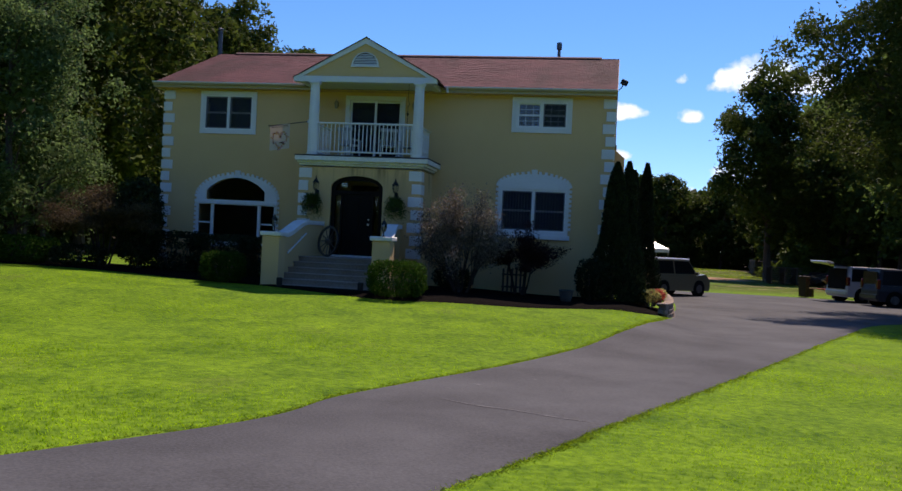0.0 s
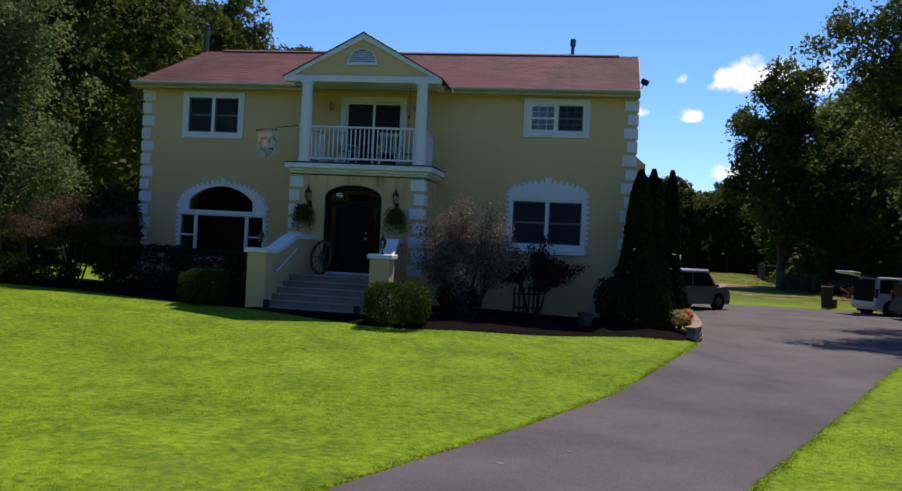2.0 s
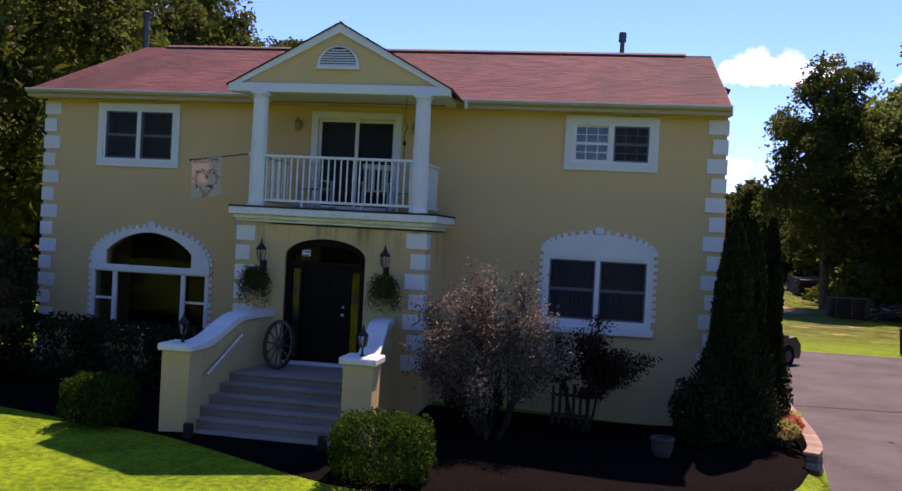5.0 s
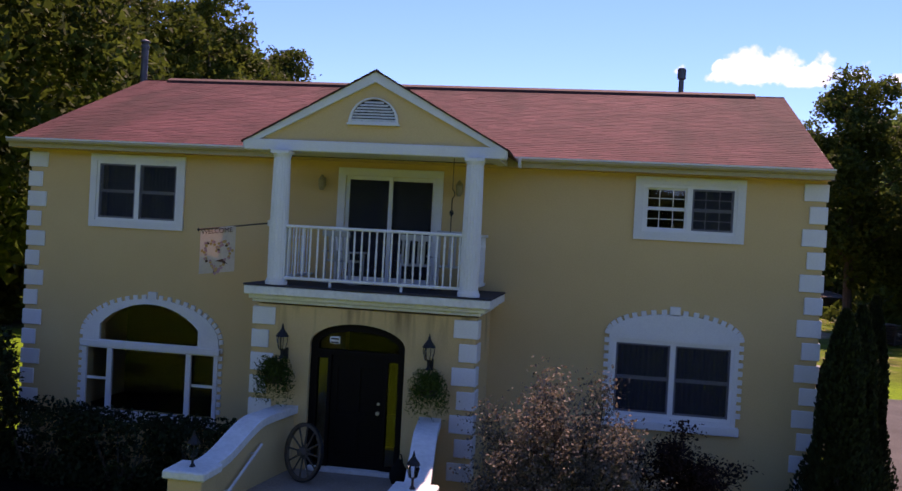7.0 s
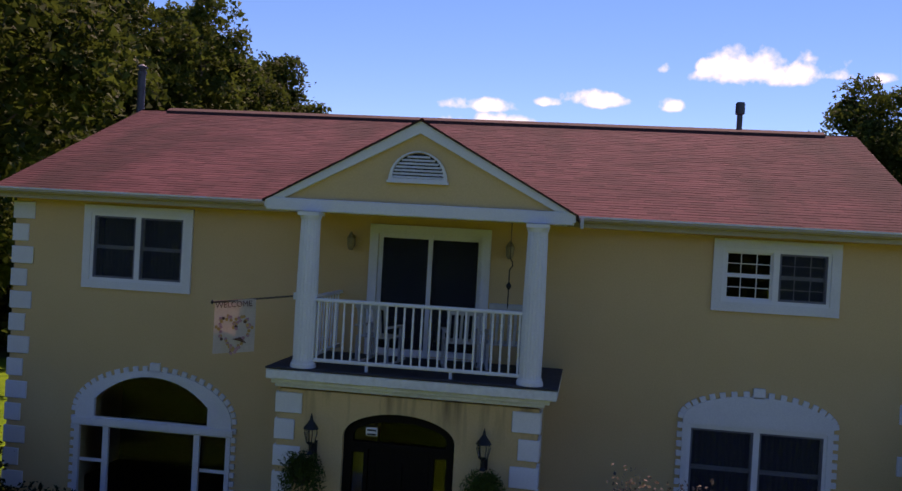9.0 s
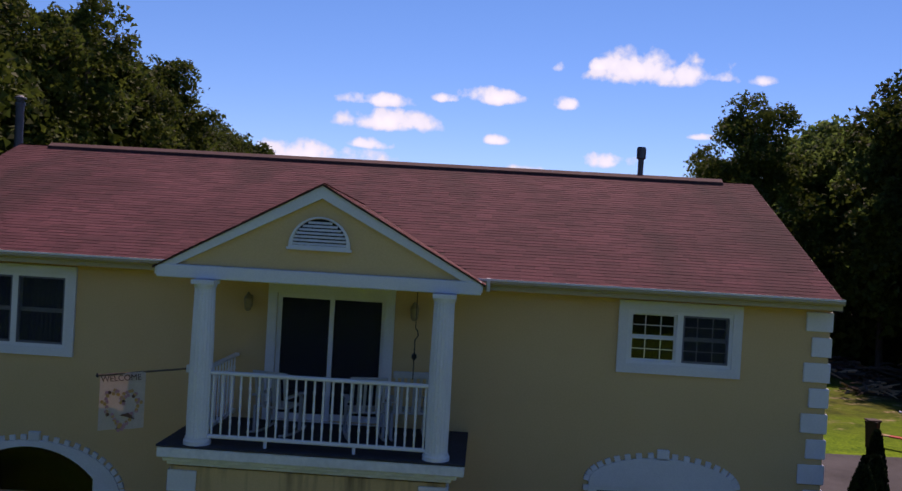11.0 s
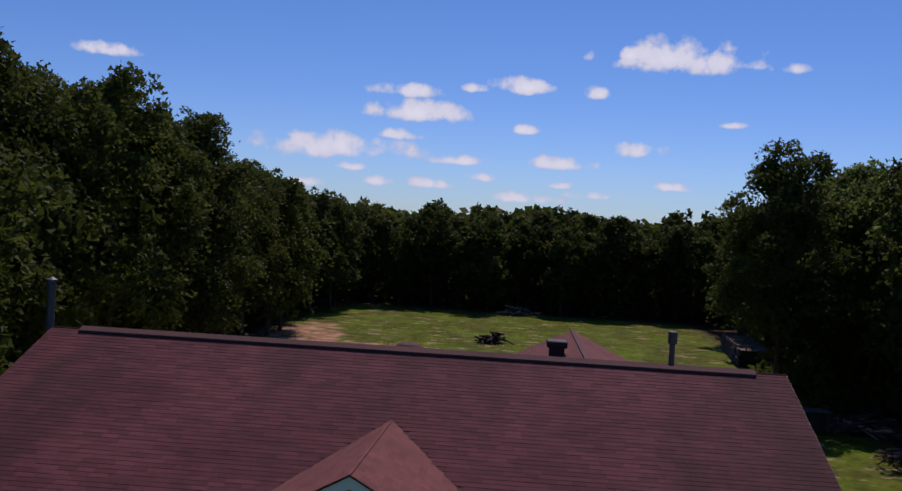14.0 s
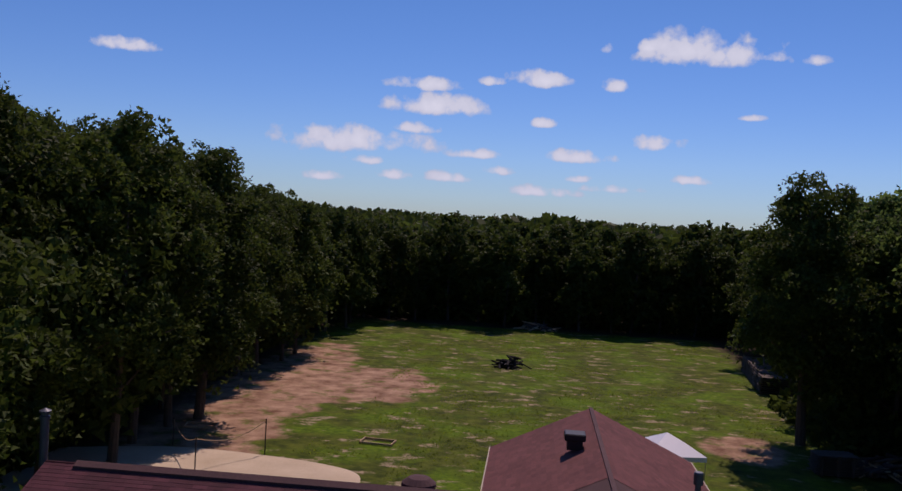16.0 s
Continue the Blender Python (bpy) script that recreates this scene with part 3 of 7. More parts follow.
def window(name, x0, x1, z0, z1, trim, y=0.0, grid=(0, 0), label="", screens=(True, True)):
    """Two double-hung sashes side by side, in a flat white surround; the glass lies inside the wall."""
    w = part(name, plate(rect(x0 - trim, x1 + trim, z0 - trim, z1 + trim), [rect(x0, x1, z0, z1)], y - 0.045, y + 0.02), WHITE, house, label)
    xm = (x0 + x1) / 2
    bm = plate(rect(x0 - 0.01, x1 + 0.01, z0 - 0.01, z1 + 0.01), [rect(x0 + 0.05, xm - 0.045, z0 + 0.05, z1 - 0.05), rect(xm + 0.045, x1 - 0.05, z0 + 0.05, z1 - 0.05)], y - 0.02, y + 0.09)
    part("window_frame", bm, VINYL, w)
    zm = (z0 + z1) / 2
    for (a, b), screened in zip(((x0 + 0.05, xm - 0.045), (xm + 0.045, x1 - 0.05)), screens):
        if screened:
            part("insect_screen", one_box(a + 0.01, b - 0.01, y - 0.004, y + 0.0, z0 + 0.06, z1 - 0.06), SCREEN, w, "dark insect screen")
            part("screen_frame", plate(rect(a, b, z0 + 0.05, z1 - 0.05), [rect(a + 0.028, b - 0.028, z0 + 0.085, z1 - 0.078)], y - 0.012, y - 0.005), SCREEN_FRAME, w, "blue-grey screen frame")
        for k, (c, d) in enumerate(((z0 + 0.05, zm), (zm, z1 - 0.05))):
            yy = y + 0.03 + 0.03 * k
            part("sash", plate(rect(a, b, c, d), [rect(a + 0.035, b - 0.035, c + 0.03, d - 0.03)], yy - 0.012, yy + 0.012), VINYL, w)
            part("pane", one_box(a + 0.03, b - 0.03, yy - 0.003, yy + 0.003, c + 0.025, d - 0.025), GLASS if screened else CLEAR_GLASS, w)
            nx, nz = grid
            for i in range(1, nx):
                xx = a + (b - a) * i / nx
                part("muntin", one_box(xx - 0.006, xx + 0.006, yy - 0.009, yy + 0.009, c + 0.03, d - 0.03), VINYL, w)
            for i in range(1, nz):
                zz = c + (d - c) * i / nz
                part("muntin", one_box(a + 0.035, b - 0.035, yy - 0.008, yy + 0.008, zz - 0.006, zz + 0.006), VINYL, w)
    return w


def dentils(parent, x0, x1, z0, spring, top, side_from, n, size=(0.088, 0.085)):
    """Small white blocks round an arched surround, a raised keystone at the crown."""
    c, a, b = (x0 + x1) / 2, (x1 - x0) / 2, top - spring
    w, h = size
    me = mesh_of("block", one_box(-w / 2, w / 2, -0.035, 0.02, 0, h, bevel=0.006), WHITE)
    key = mesh_of("keystone", one_box(-0.09, 0.09, -0.05, 0.02, -0.02, 0.14, bevel=0.008), WHITE)
    for k in range(n):
        t = math.pi * (k + 0.5) / n
        if abs(t - math.pi / 2) < math.pi / n * 0.6:
            continue
        nx, nz = math.cos(t) / a, math.sin(t) / b
        ang = math.atan2(nx, nz)
        piece("block", me, parent, Matrix.Translation((c + a * math.cos(t), 0, spring + b * math.sin(t))) @ Matrix.Rotation(ang, 4, "Y"))
    piece("keystone", key, parent, Matrix.Translation((c, 0, top)))
    rows = int((spring - side_from) / 0.145)
    for k in range(rows):
        z = spring - 0.11 - k * 0.145
        for sx, x in ((1, x1), (-1, x0)):
            piece("block", me, parent, Matrix.Translation((x, 0, z)) @ Matrix.Rotation(math.pi / 2 * sx, 4, "Y"))


def build_walls():
    holes = [rect(-6.52, -4.84, 4.86, 6.0), rect(3.82, 5.40, 5.18, 6.0), rect(-1.55, 0.13, 3.98, 5.93),
             segment_arch(-6.32, -4.26, 2.52, 2.86, 3.32), rect(-6.56, -3.93, 1.20, 2.42), rect(3.45, 5.49, 1.97, 3.27), rect(-1.4, 0.05, 0.95, 3.2)]
    part("wall", plate(rect(X0, X1, -0.5, EAVE + 0.05), holes, 0.0, 0.22), STUCCO, house)
    for x0, x1 in ((X0, X0 + 0.2), (X1 - 0.2, X1)):
        part("wall", one_box(x0, x1, 0.22, DEPTH, -0.5, EAVE), STUCCO, house)
    part("wall", one_box(X0, X1, DEPTH, DEPTH + 0.2, -0.5, EAVE), STUCCO, house)
    for x, t in ((X0 + 0.02, 0.18), (X1 - 0.2, 0.18)):
        bm = bmesh.new()
        a = [bm.verts.new((xx, y, z)) for xx in (x, x + t) for y, z in ((0.0, EAVE), (DEPTH, EAVE), (RIDGE_Y, RIDGE_Z - 0.15))]
        bm.faces.new(a[:3]), bm.faces.new(a[3:])
        for i in range(3):
            bm.faces.new((a[i], a[(i + 1) % 3], a[3 + (i + 1) % 3], a[3 + i]))
        part("gable_wall", bm, STUCCO, house)
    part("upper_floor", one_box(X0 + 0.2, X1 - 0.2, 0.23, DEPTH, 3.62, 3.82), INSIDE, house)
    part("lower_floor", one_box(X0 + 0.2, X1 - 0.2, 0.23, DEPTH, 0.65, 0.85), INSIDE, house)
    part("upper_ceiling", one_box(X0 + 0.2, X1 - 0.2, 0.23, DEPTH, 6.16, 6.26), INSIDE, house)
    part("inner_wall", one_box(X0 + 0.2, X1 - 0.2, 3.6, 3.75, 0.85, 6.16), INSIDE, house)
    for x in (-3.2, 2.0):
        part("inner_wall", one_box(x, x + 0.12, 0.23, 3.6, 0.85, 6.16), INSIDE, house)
    # blinds and curtains behind the glass
    for x0, x1, z0, z1 in ((-6.5, -4.86, 4.88, 6.0), (3.5, 5.45, 2.0, 3.26)):
        bm = bmesh.new()
        n = 44
        for half in (0, 1):
            a = x0 + (x1 - x0) * (0.02 if half == 0 else 0.56)
            b = a + (x1 - x0) * 0.42
            v = [[bm.verts.new((a + (b - a) * i / n, 0.30 + 0.025 * math.sin(i * 1.3), z)) for i in range(n + 1)] for z in (z0 + 0.02, z1)]
            for i in range(n):
                bm.faces.new((v[0][i], v[0][i + 1], v[1][i + 1], v[1][i]))
        ob = part("curtain", bm, CURTAIN, house, "grey-blue curtains drawn behind the glass")
        ob.modifiers.new("thickness", "SOLIDIFY").thickness = 0.004


def build_windows():
    window("window", -6.52, -4.84, 4.86, 6.0, 0.13)
    w = window("window", 3.82, 5.40, 5.18, 6.0, 0.14, grid=(3, 2), screens=(False, True))
    # lower window with an arched white head panel
    x0, x1 = 3.45, 5.49
    w = window("window", x0, x1, 1.97, 3.27, 0.08, label="wide window under a solid white arched head")
    part("head_panel", plate(arch(x0 - 0.08, x1 + 0.08, 3.30, 3.36, 3.76, 24), [], -0.05, 0.01), WHITE, w)
    part("sill", one_box(x0 - 0.14, x1 + 0.14, -0.10, 0.01, 1.74, 1.89, bevel=0.012), WHITE, w)
    dentils(w, x0 - 0.075, x1 + 0.075, 1.9, 3.36, 3.755, 1.95, 19)
    # great arched window: a shallow arched light over a wide pane and two narrow sashes
    a0, a1 = -6.70, -3.80
    panel = plate(arch(a0 + 0.06, a1 - 0.06, 1.12, 2.62, 3.40, 24), [segment_arch(-6.30, -4.28, 2.56, 2.86, 3.30), rect(-6.55, -6.12, 1.22, 2.40), rect(-6.02, -4.50, 1.22, 2.40), rect(-4.40, -3.94, 1.22, 2.40)], -0.05, 0.012)
    w = part("window", panel, WHITE, house, "large arched window with dark panes in a white surround")
    part("pane", plate(segment_arch(-6.31, -4.27, 2.55, 2.86, 3.31), [], 0.05, 0.056), GLASS, w)
    part("transom_bar", one_box(a0 + 0.02, a1 - 0.02, -0.085, -0.051, 2.42, 2.54, bevel=0.008), WHITE, w)
    part("pane", one_box(-6.03, -4.49, 0.05, 0.056, 1.21, 2.41), GLASS, w)
    for p, q in ((-6.56, -6.11), (-4.41, -3.93)):
        part("pane", one_box(p, q, 0.05, 0.056, 1.21, 2.41), GLASS, w)
        part("meeting_rail", one_box(p, q, 0.02, 0.048, 1.78, 1.83), VINYL, w)
    part("sill", one_box(a0 - 0.04, a1 + 0.04, -0.10, 0.01, 1.02, 1.12, bevel=0.012), WHITE, w)
    dentils(w, a0 + 0.065, a1 - 0.065, 1.1, 2.62, 3.395, 1.2, 25)
    # balcony door
    x0, x1, z0, z1 = -1.55, 0.13, 3.98, 5.93
    d = part("balcony_door", plate(rect(x0 - 0.14, x1 + 0.14, z0 - 0.02, z1 + 0.14), [rect(x0, x1, z0, z1)], -0.05, 0.012), WHITE, house, "white-framed sliding glass balcony door")
    xm = (x0 + x1) / 2
    for k, (p, q) in enumerate(((x0, xm + 0.04), (xm - 0.04, x1))):
        yy = 0.04 + 0.06 * k
        part("door_leaf", plate(rect(p, q, z0, z1), [rect(p + 0.07, q - 0.07, z0 + 0.1, z1 - 0.07)], yy - 0.02, yy + 0.02), VINYL, d)
        part("pane", one_box(p + 0.06, q - 0.06, yy - 0.003, yy + 0.003, z0 + 0.09, z1 - 0.06), GLASS, d)
        part("insect_screen", one_box(p + 0.06, q - 0.06, yy - 0.018, yy - 0.014, z0 + 0.09, z1 - 0.06), SCREEN, d, "dark insect screen")


def build_quoins():
    heights = 0.295
    wide = mesh_of("quoin", box(one_box(0, 0.40, -0.035, 0.0, 0, heights, bevel=0.01), 0, 0.035, 0.0, 0.3, 0, heights), WHITE)
    slim = mesh_of("quoin", box(one_box(0, 0.30, -0.035, 0.0, 0, heights, bevel=0.01), 0, 0.035, 0.0, 0.4, 0, heights), WHITE)
    for k in range(16):
        z = 5.83 - k * 0.385
        me = slim if k % 2 else wide
        piece("quoin", me, house, Matrix.Translation((X1 + 0.035, 0, z)) @ Matrix.Scale(-1, 4, (1, 0, 0)))
        piece("quoin", me, house, Matrix.Translation((X0 - 0.035, 0, z)))
    for k in range(7):
        z = 3.28 - k * 0.385
        me = slim if k % 2 else wide
        piece("quoin", me, house, Matrix.Translation((PX1 + 0.035, PY, z)) @ Matrix.Scale(-1, 4, (1, 0, 0)))
        piece("quoin", me, house, Matrix.Translation((PX0 - 0.035, PY, z)))


def build_porch():
    d0, d1 = -1.52, 0.10
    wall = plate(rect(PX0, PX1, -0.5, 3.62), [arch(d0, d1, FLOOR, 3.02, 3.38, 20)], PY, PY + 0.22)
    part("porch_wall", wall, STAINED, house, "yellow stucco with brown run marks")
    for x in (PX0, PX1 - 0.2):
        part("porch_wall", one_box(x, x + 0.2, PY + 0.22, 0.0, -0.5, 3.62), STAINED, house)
    part("porch_soffit", one_box(PX0 + 0.2, PX1 - 0.2, PY + 0.22, 0.0, 3.5, 3.62), STUCCO, house)
    # cornice and balcony floor
    for out, za, zb in ((0.06, 3.655, 3.715), (0.12, 3.715, 3.79), (0.20, 3.79, 3.93)):
        part("cornice", one_box(PX0 - out * 0.6, PX1 + out * 1.2, PY - out * 1.3, -0.004, za, zb, bevel=0.012), WEATHERED, house, "weathered white moulded cornice under the balcony")
    part("balcony_floor", one_box(PX0 - 0.13, PX1 + 0.25, PY - 0.27, -0.004, 3.934, 3.965, bevel=0.006), DARK_DECK, house, "dark grey balcony floor sheet")
    # front door, set back in the arched opening
    y = PY + 0.16
    door = part("front_door", plate(arch(d0, d1, FLOOR + 0.02, 3.02, 3.38, 20), [arch(d0 + 0.13, d1 - 0.13, 2.93, 3.02, 3.25, 20), rect(d0 + 0.12, d0 + 0.30, FLOOR + 0.12, 2.78), rect(d1 - 0.30, d1 - 0.12, FLOOR + 0.12, 2.78), rect(d0 + 0.36, d1 - 0.36, FLOOR + 0.05, 2.84)], y - 0.07, y + 0.05), DOOR, house, "black arched front door with glazed transom and sidelights")
    part("transom_pane", plate(arch(d0 + 0.12, d1 - 0.12, 2.92, 3.02, 3.26, 20), [], y - 0.004, y + 0.004), GLASS, door)
    for p in (d0 + 0.11, d1 - 0.31):
        part("sidelight_pane", one_box(p, p + 0.2, y - 0.004, y + 0.004, FLOOR + 0.11, 2.79), CLEAR_GLASS, door, "clear sidelight glass")
    a, b = d0 + 0.37, d1 - 0.37
    w2 = (a + b) / 2
    leafs = plate(rect(a, b, FLOOR + 0.055, 2.835), [rect(a + 0.1, w2 - 0.05, 1.2, 1.75), rect(w2 + 0.05, b - 0.1, 1.2, 1.75), rect(a + 0.1, w2 - 0.05, 1.9, 2.65), rect(w2 + 0.05, b - 0.1, 1.9, 2.65)], y - 0.03, y + 0.02)
    part("door_leaf", box(leafs, a + 0.02, b - 0.02, y - 0.008, y + 0.015, FLOOR + 0.1, 2.8), DOOR, door)
    part("door_knob", tube(bmesh.new(), [(b - 0.06, y - 0.03, 1.93), (b - 0.06, y - 0.09, 1.93)], [0.028, 0.033], 10), STEEL, door, "polished metal knob")
    part("door_lock", tube(bmesh.new(), [(b - 0.06, y - 0.03, 2.08), (b - 0.06, y - 0.05, 2.08)], 0.025, 10), STEEL, door, "polished metal lock")
    sign = part("door_plaque", one_box(-1.20, -1.03, y - 0.085, y - 0.071, 3.03, 3.15, bevel=0.004), WEATHERED, door, "small pale plaque")
    for k in range(2):
        part("plaque_bar", one_box(-1.18, -1.05, y - 0.089, y - 0.0855, 3.04 + 0.06 * k, 3.065 + 0.06 * k), IRON, sign)
    part("threshold", one_box(d0 + 0.05, d1 - 0.05, PY - 0.05, PY + 0.22, FLOOR, FLOOR + 0.06, bevel=0.008), WEATHERED, door)


def build_roof():
    def slope(name, pts, thickness, material):
        bm = bmesh.new()
        top = [bm.verts.new(p) for p in pts]
        low = [bm.verts.new((p[0], p[1], p[2] - thickness)) for p in pts]
        bm.faces.new(top), bm.faces.new(low[::-1])
        n = len(pts)
        for i in range(n):
            bm.faces.new((top[i], top[(i + 1) % n], low[(i + 1) % n], low[i]))
        return part(name, bm, material, house)
    rx0, rx1 = X0 - 0.26, X1 + 0.03
    ye = -0.36
    yb = 2 * RIDGE_Y - ye
    slope("roof", [(rx0, ye, EAVE + 0.05), (rx1, ye, EAVE + 0.05), (rx1, RIDGE_Y, RIDGE_Z), (rx0, RIDGE_Y, RIDGE_Z)], 0.12, FELT)
    slope("roof", [(rx0, yb, EAVE + 0.05), (rx1, yb, EAVE + 0.05), (rx1, RIDGE_Y, RIDGE_Z), (rx0, RIDGE_Y, RIDGE_Z)], 0.12, FELT)
    part("soffit", one_box(rx0, rx1, ye + 0.02, 0.0, EAVE - 0.10, EAVE - 0.075), STUCCO, house)
    for xa, xb in ((rx0, AX - 2.0), (AX + 2.0, rx1)):
        bm = bmesh.new()
        prof = [(-0.10, 0.10), (-0.11, 0.02), (-0.085, -0.03), (0.0, -0.03), (0.0, 0.10), (-0.012, 0.10), (-0.012, -0.015), (-0.08, -0.015), (-0.095, 0.025), (-0.088, 0.10)]
        ends = [[bm.verts.new((x, ye + y, EAVE + z * 0.6)) for y, z in prof] for x in (xa, xb)]
        for i in range(len(prof)):
            j = (i + 1) % len(prof)
            bm.faces.new((ends[0][i], ends[0][j], ends[1][j], ends[1][i]))
        part("gutter", bm, GUTTER, house, "cream metal gutter along the eaves")
        part("fascia", one_box(xa, xb, ye - 0.004, ye + 0.018, EAVE - 0.10, EAVE + 0.04), GUTTER, house)
        part("drip_edge", one_box(xa, xb, ye - 0.118, ye - 0.100, EAVE + 0.045, EAVE + 0.072), WHITE, house)
    bm = bmesh.new()
    cap_x0, cap_x1 = rx0 + 0.65, rx1 - 0.62
    for sy in (-1, 1):
        v = [bm.verts.new(p) for p in ((cap_x0, RIDGE_Y, RIDGE_Z + 0.075), (cap_x1, RIDGE_Y, RIDGE_Z + 0.075), (cap_x1, RIDGE_Y + sy * 0.17, RIDGE_Z + 0.0), (cap_x0, RIDGE_Y + sy * 0.17, RIDGE_Z + 0.0), (cap_x0, RIDGE_Y + sy * 0.17, RIDGE_Z - 0.06), (cap_x1, RIDGE_Y + sy * 0.17, RIDGE_Z - 0.06))]
        bm.faces.new(v[:4]), bm.faces.new((v[3], v[2], v[5], v[4]))
    part("ridge_vent", bm, RIDGE, house, "dark raised ridge vent")
    for x in (rx0, rx1 - 0.03):
        bm = bmesh.new()
        for ya, yc in ((ye, RIDGE_Y), (yb, RIDGE_Y)):
            a = [bm.verts.new((xx, yy, zz)) for xx in (x - 0.012, x + 0.042) for yy, zz in ((ya, EAVE + 0.045), (yc, RIDGE_Z - 0.005), (yc, RIDGE_Z - 0.17), (ya, EAVE - 0.12))]
            bm.faces.new(a[:4]), bm.faces.new(a[4:])
            for i in range(4):
                bm.faces.new((a[i], a[(i + 1) % 4], a[4 + (i + 1) % 4], a[4 + i]))
        part("rake_board", bm, BROWN, house)
    # pediment over the balcony
    gy, gx, gz, apex = -1.78, 2.2, 6.32, 7.52
    slope_z = (RIDGE_Z - EAVE - 0.05) / (RIDGE_Y - ye)
    back = lambda z: ye + (z - EAVE - 0.05) / slope_z
    for s in (-1, 1):
        slope("pediment_roof", [(AX + s * (gx + 0.05), gy - 0.06, gz), (AX, gy - 0.06, apex + 0.03), (AX, back(apex - 0.13) + 0.1, apex - 0.12), (AX + s * (gx + 0.05), ye, gz - 0.05)], 0.02, FELT)
    wall = plate([(AX - gx + 0.25, gz + 0.05), (AX + gx - 0.25, gz + 0.05), (AX, apex - 0.13)], [], gy + 0.03, gy + 0.15)
    part("pediment_wall", wall, STUCCO, house)
    for s in (-1, 1):
        a, b = Vector((AX + s * (gx + 0.02), 0, gz - 0.02)), Vector((AX, 0, apex))
        n = Vector((0, 0, -0.155))
        loop = [(a.x, a.z - 0.08), (b.x, b.z - 0.16), (b.x, b.z + 0.022), (a.x, a.z + 0.022)]
        part("rake_board", plate(loop, [], gy - 0.035, gy + 0.03), WHITE, house)
    part("pediment_beam", one_box(AX - gx, AX + gx, gy - 0.045, gy + 0.2, gz - 0.135, gz + 0.045, bevel=0.012), WHITE, house)
    for s in (-1, 1):
        xx = AX + s * (gx - 0.22)
        part("side_beam", one_box(xx - 0.09, xx + 0.09, gy + 0.2, 0.0, gz - 0.135, gz + 0.0), WHITE, house)
    part("balcony_ceiling", one_box(AX - gx + 0.3, AX + gx - 0.3, gy + 0.2, 0.0, gz - 0.10, gz - 0.05), WHITE, house)
    part("gutter_end", one_box(AX + 2.27, AX + 2.32, ye - 0.13, ye + 0.01, EAVE - 0.12, EAVE + 0.075), WHITE, house, "white end piece of the gutter")
    # half-round louvred vent
    vx, vz, r = -0.63, 6.69, 0.42
    half = [(vx + r * math.cos(math.pi * k / 16), vz + r * math.sin(math.pi * k / 16)) for k in range(17)]
    inner = [(vx + (r - 0.05) * math.cos(math.pi * k / 16), vz + 0.03 + (r - 0.05) * math.sin(math.pi * k / 16)) for k in range(17)]
    vent = part("gable_vent", plate(half, [inner], gy - 0.02, gy + 0.03), WHITE, house, "half-round white louvred vent")
    back_half = [(vx + (r - 0.04) * math.cos(math.pi * k / 16), vz + 0.01 + (r - 0.04) * math.sin(math.pi * k / 16)) for k in range(17)]
    # black sheet added behind the slats as the shade between the louvres
    part("vent_shade", plate(back_half, [], gy + 0.022, gy + 0.028), IRON, vent)
    part("vent_sill", one_box(vx - r - 0.02, vx + r + 0.02, gy - 0.035, gy + 0.03, vz - 0.035, vz), WHITE, vent)
    for k in range(7):
        z = vz + 0.05 + k * 0.048
        w = math.sqrt(max(0.0, (r - 0.045) ** 2 - (z - vz) ** 2))
        part("slat", one_box(vx - w, vx + w, -0.004, 0.004, -0.018, 0.018, m=Matrix.Translation((0, gy + 0.0, z)) @ Matrix.Rotation(radians(-38), 4, "X")), WEATHERED, vent)
    # flue and vent pipes
    bm = lathe(bmesh.new(), [(0.085, 6.2), (0.085, 9.14), (0.105, 9.14), (0.105, 9.20), (0.075, 9.22), (0.075, 9.27), (0.12, 9.27), (0.12, 9.31), (0.02, 9.36)], 16, (X0 - 0.38, RIDGE_Y + 0.12, 0))
    part("flue_pipe", bm, FLUE, house, "galvanised flue pipe with a cap")
    bm = lathe(bmesh.new(), [(0.058, 7.9), (0.058, 8.74), (0.095, 8.76), (0.095, 8.97), (0.08, 9.0), (0.02, 9.0)], 16, (4.70, 5.2, 0))
    part("vent_pipe", bm, FLUE, house, "short metal vent pipe with a wide cap")
    # round roof ventilator just behind the ridge
    bm = lathe(bmesh.new(), [(0.20, 7.6), (0.20, 8.16), (0.36, 8.18), (0.35, 8.25), (0.22, 8.35), (0.02, 8.38)], 20, (-0.75, 5.6, 0))
    part("roof_ventilator", bm, RIDGE, house)
    # rear wing
    slope("wing_roof", [(0.2, 6.2, 5.85), (0.2, 18.4, 5.85), (3.5, 18.4, 7.43), (3.5, 6.2, 7.43)], 0.12, FELT)
    slope("wing_roof", [(6.9, 6.2, 5.85), (6.9, 18.4, 5.85), (3.5, 18.4, 7.43), (3.5, 6.2, 7.43)], 0.12, FELT)
    for a in ((0.55, 0.75, 9.8, 18.0), (6.4, 6.6, 9.8, 18.0), (0.75, 6.4, 17.8, 18.0)):
        part("wing_wall", one_box(*a, -0.5, 5.95), STUCCO, house)
    part("wing_gable", plate([(0.55, 5.9), (6.6, 5.9), (3.5, 7.3)], [], 17.8, 18.0), STUCCO, house)
    for x in (0.16, 6.84):
        part("wing_gutter", one_box(x, x + 0.1, 9.9, 18.45, 5.74, 5.86), GUTTER, house)
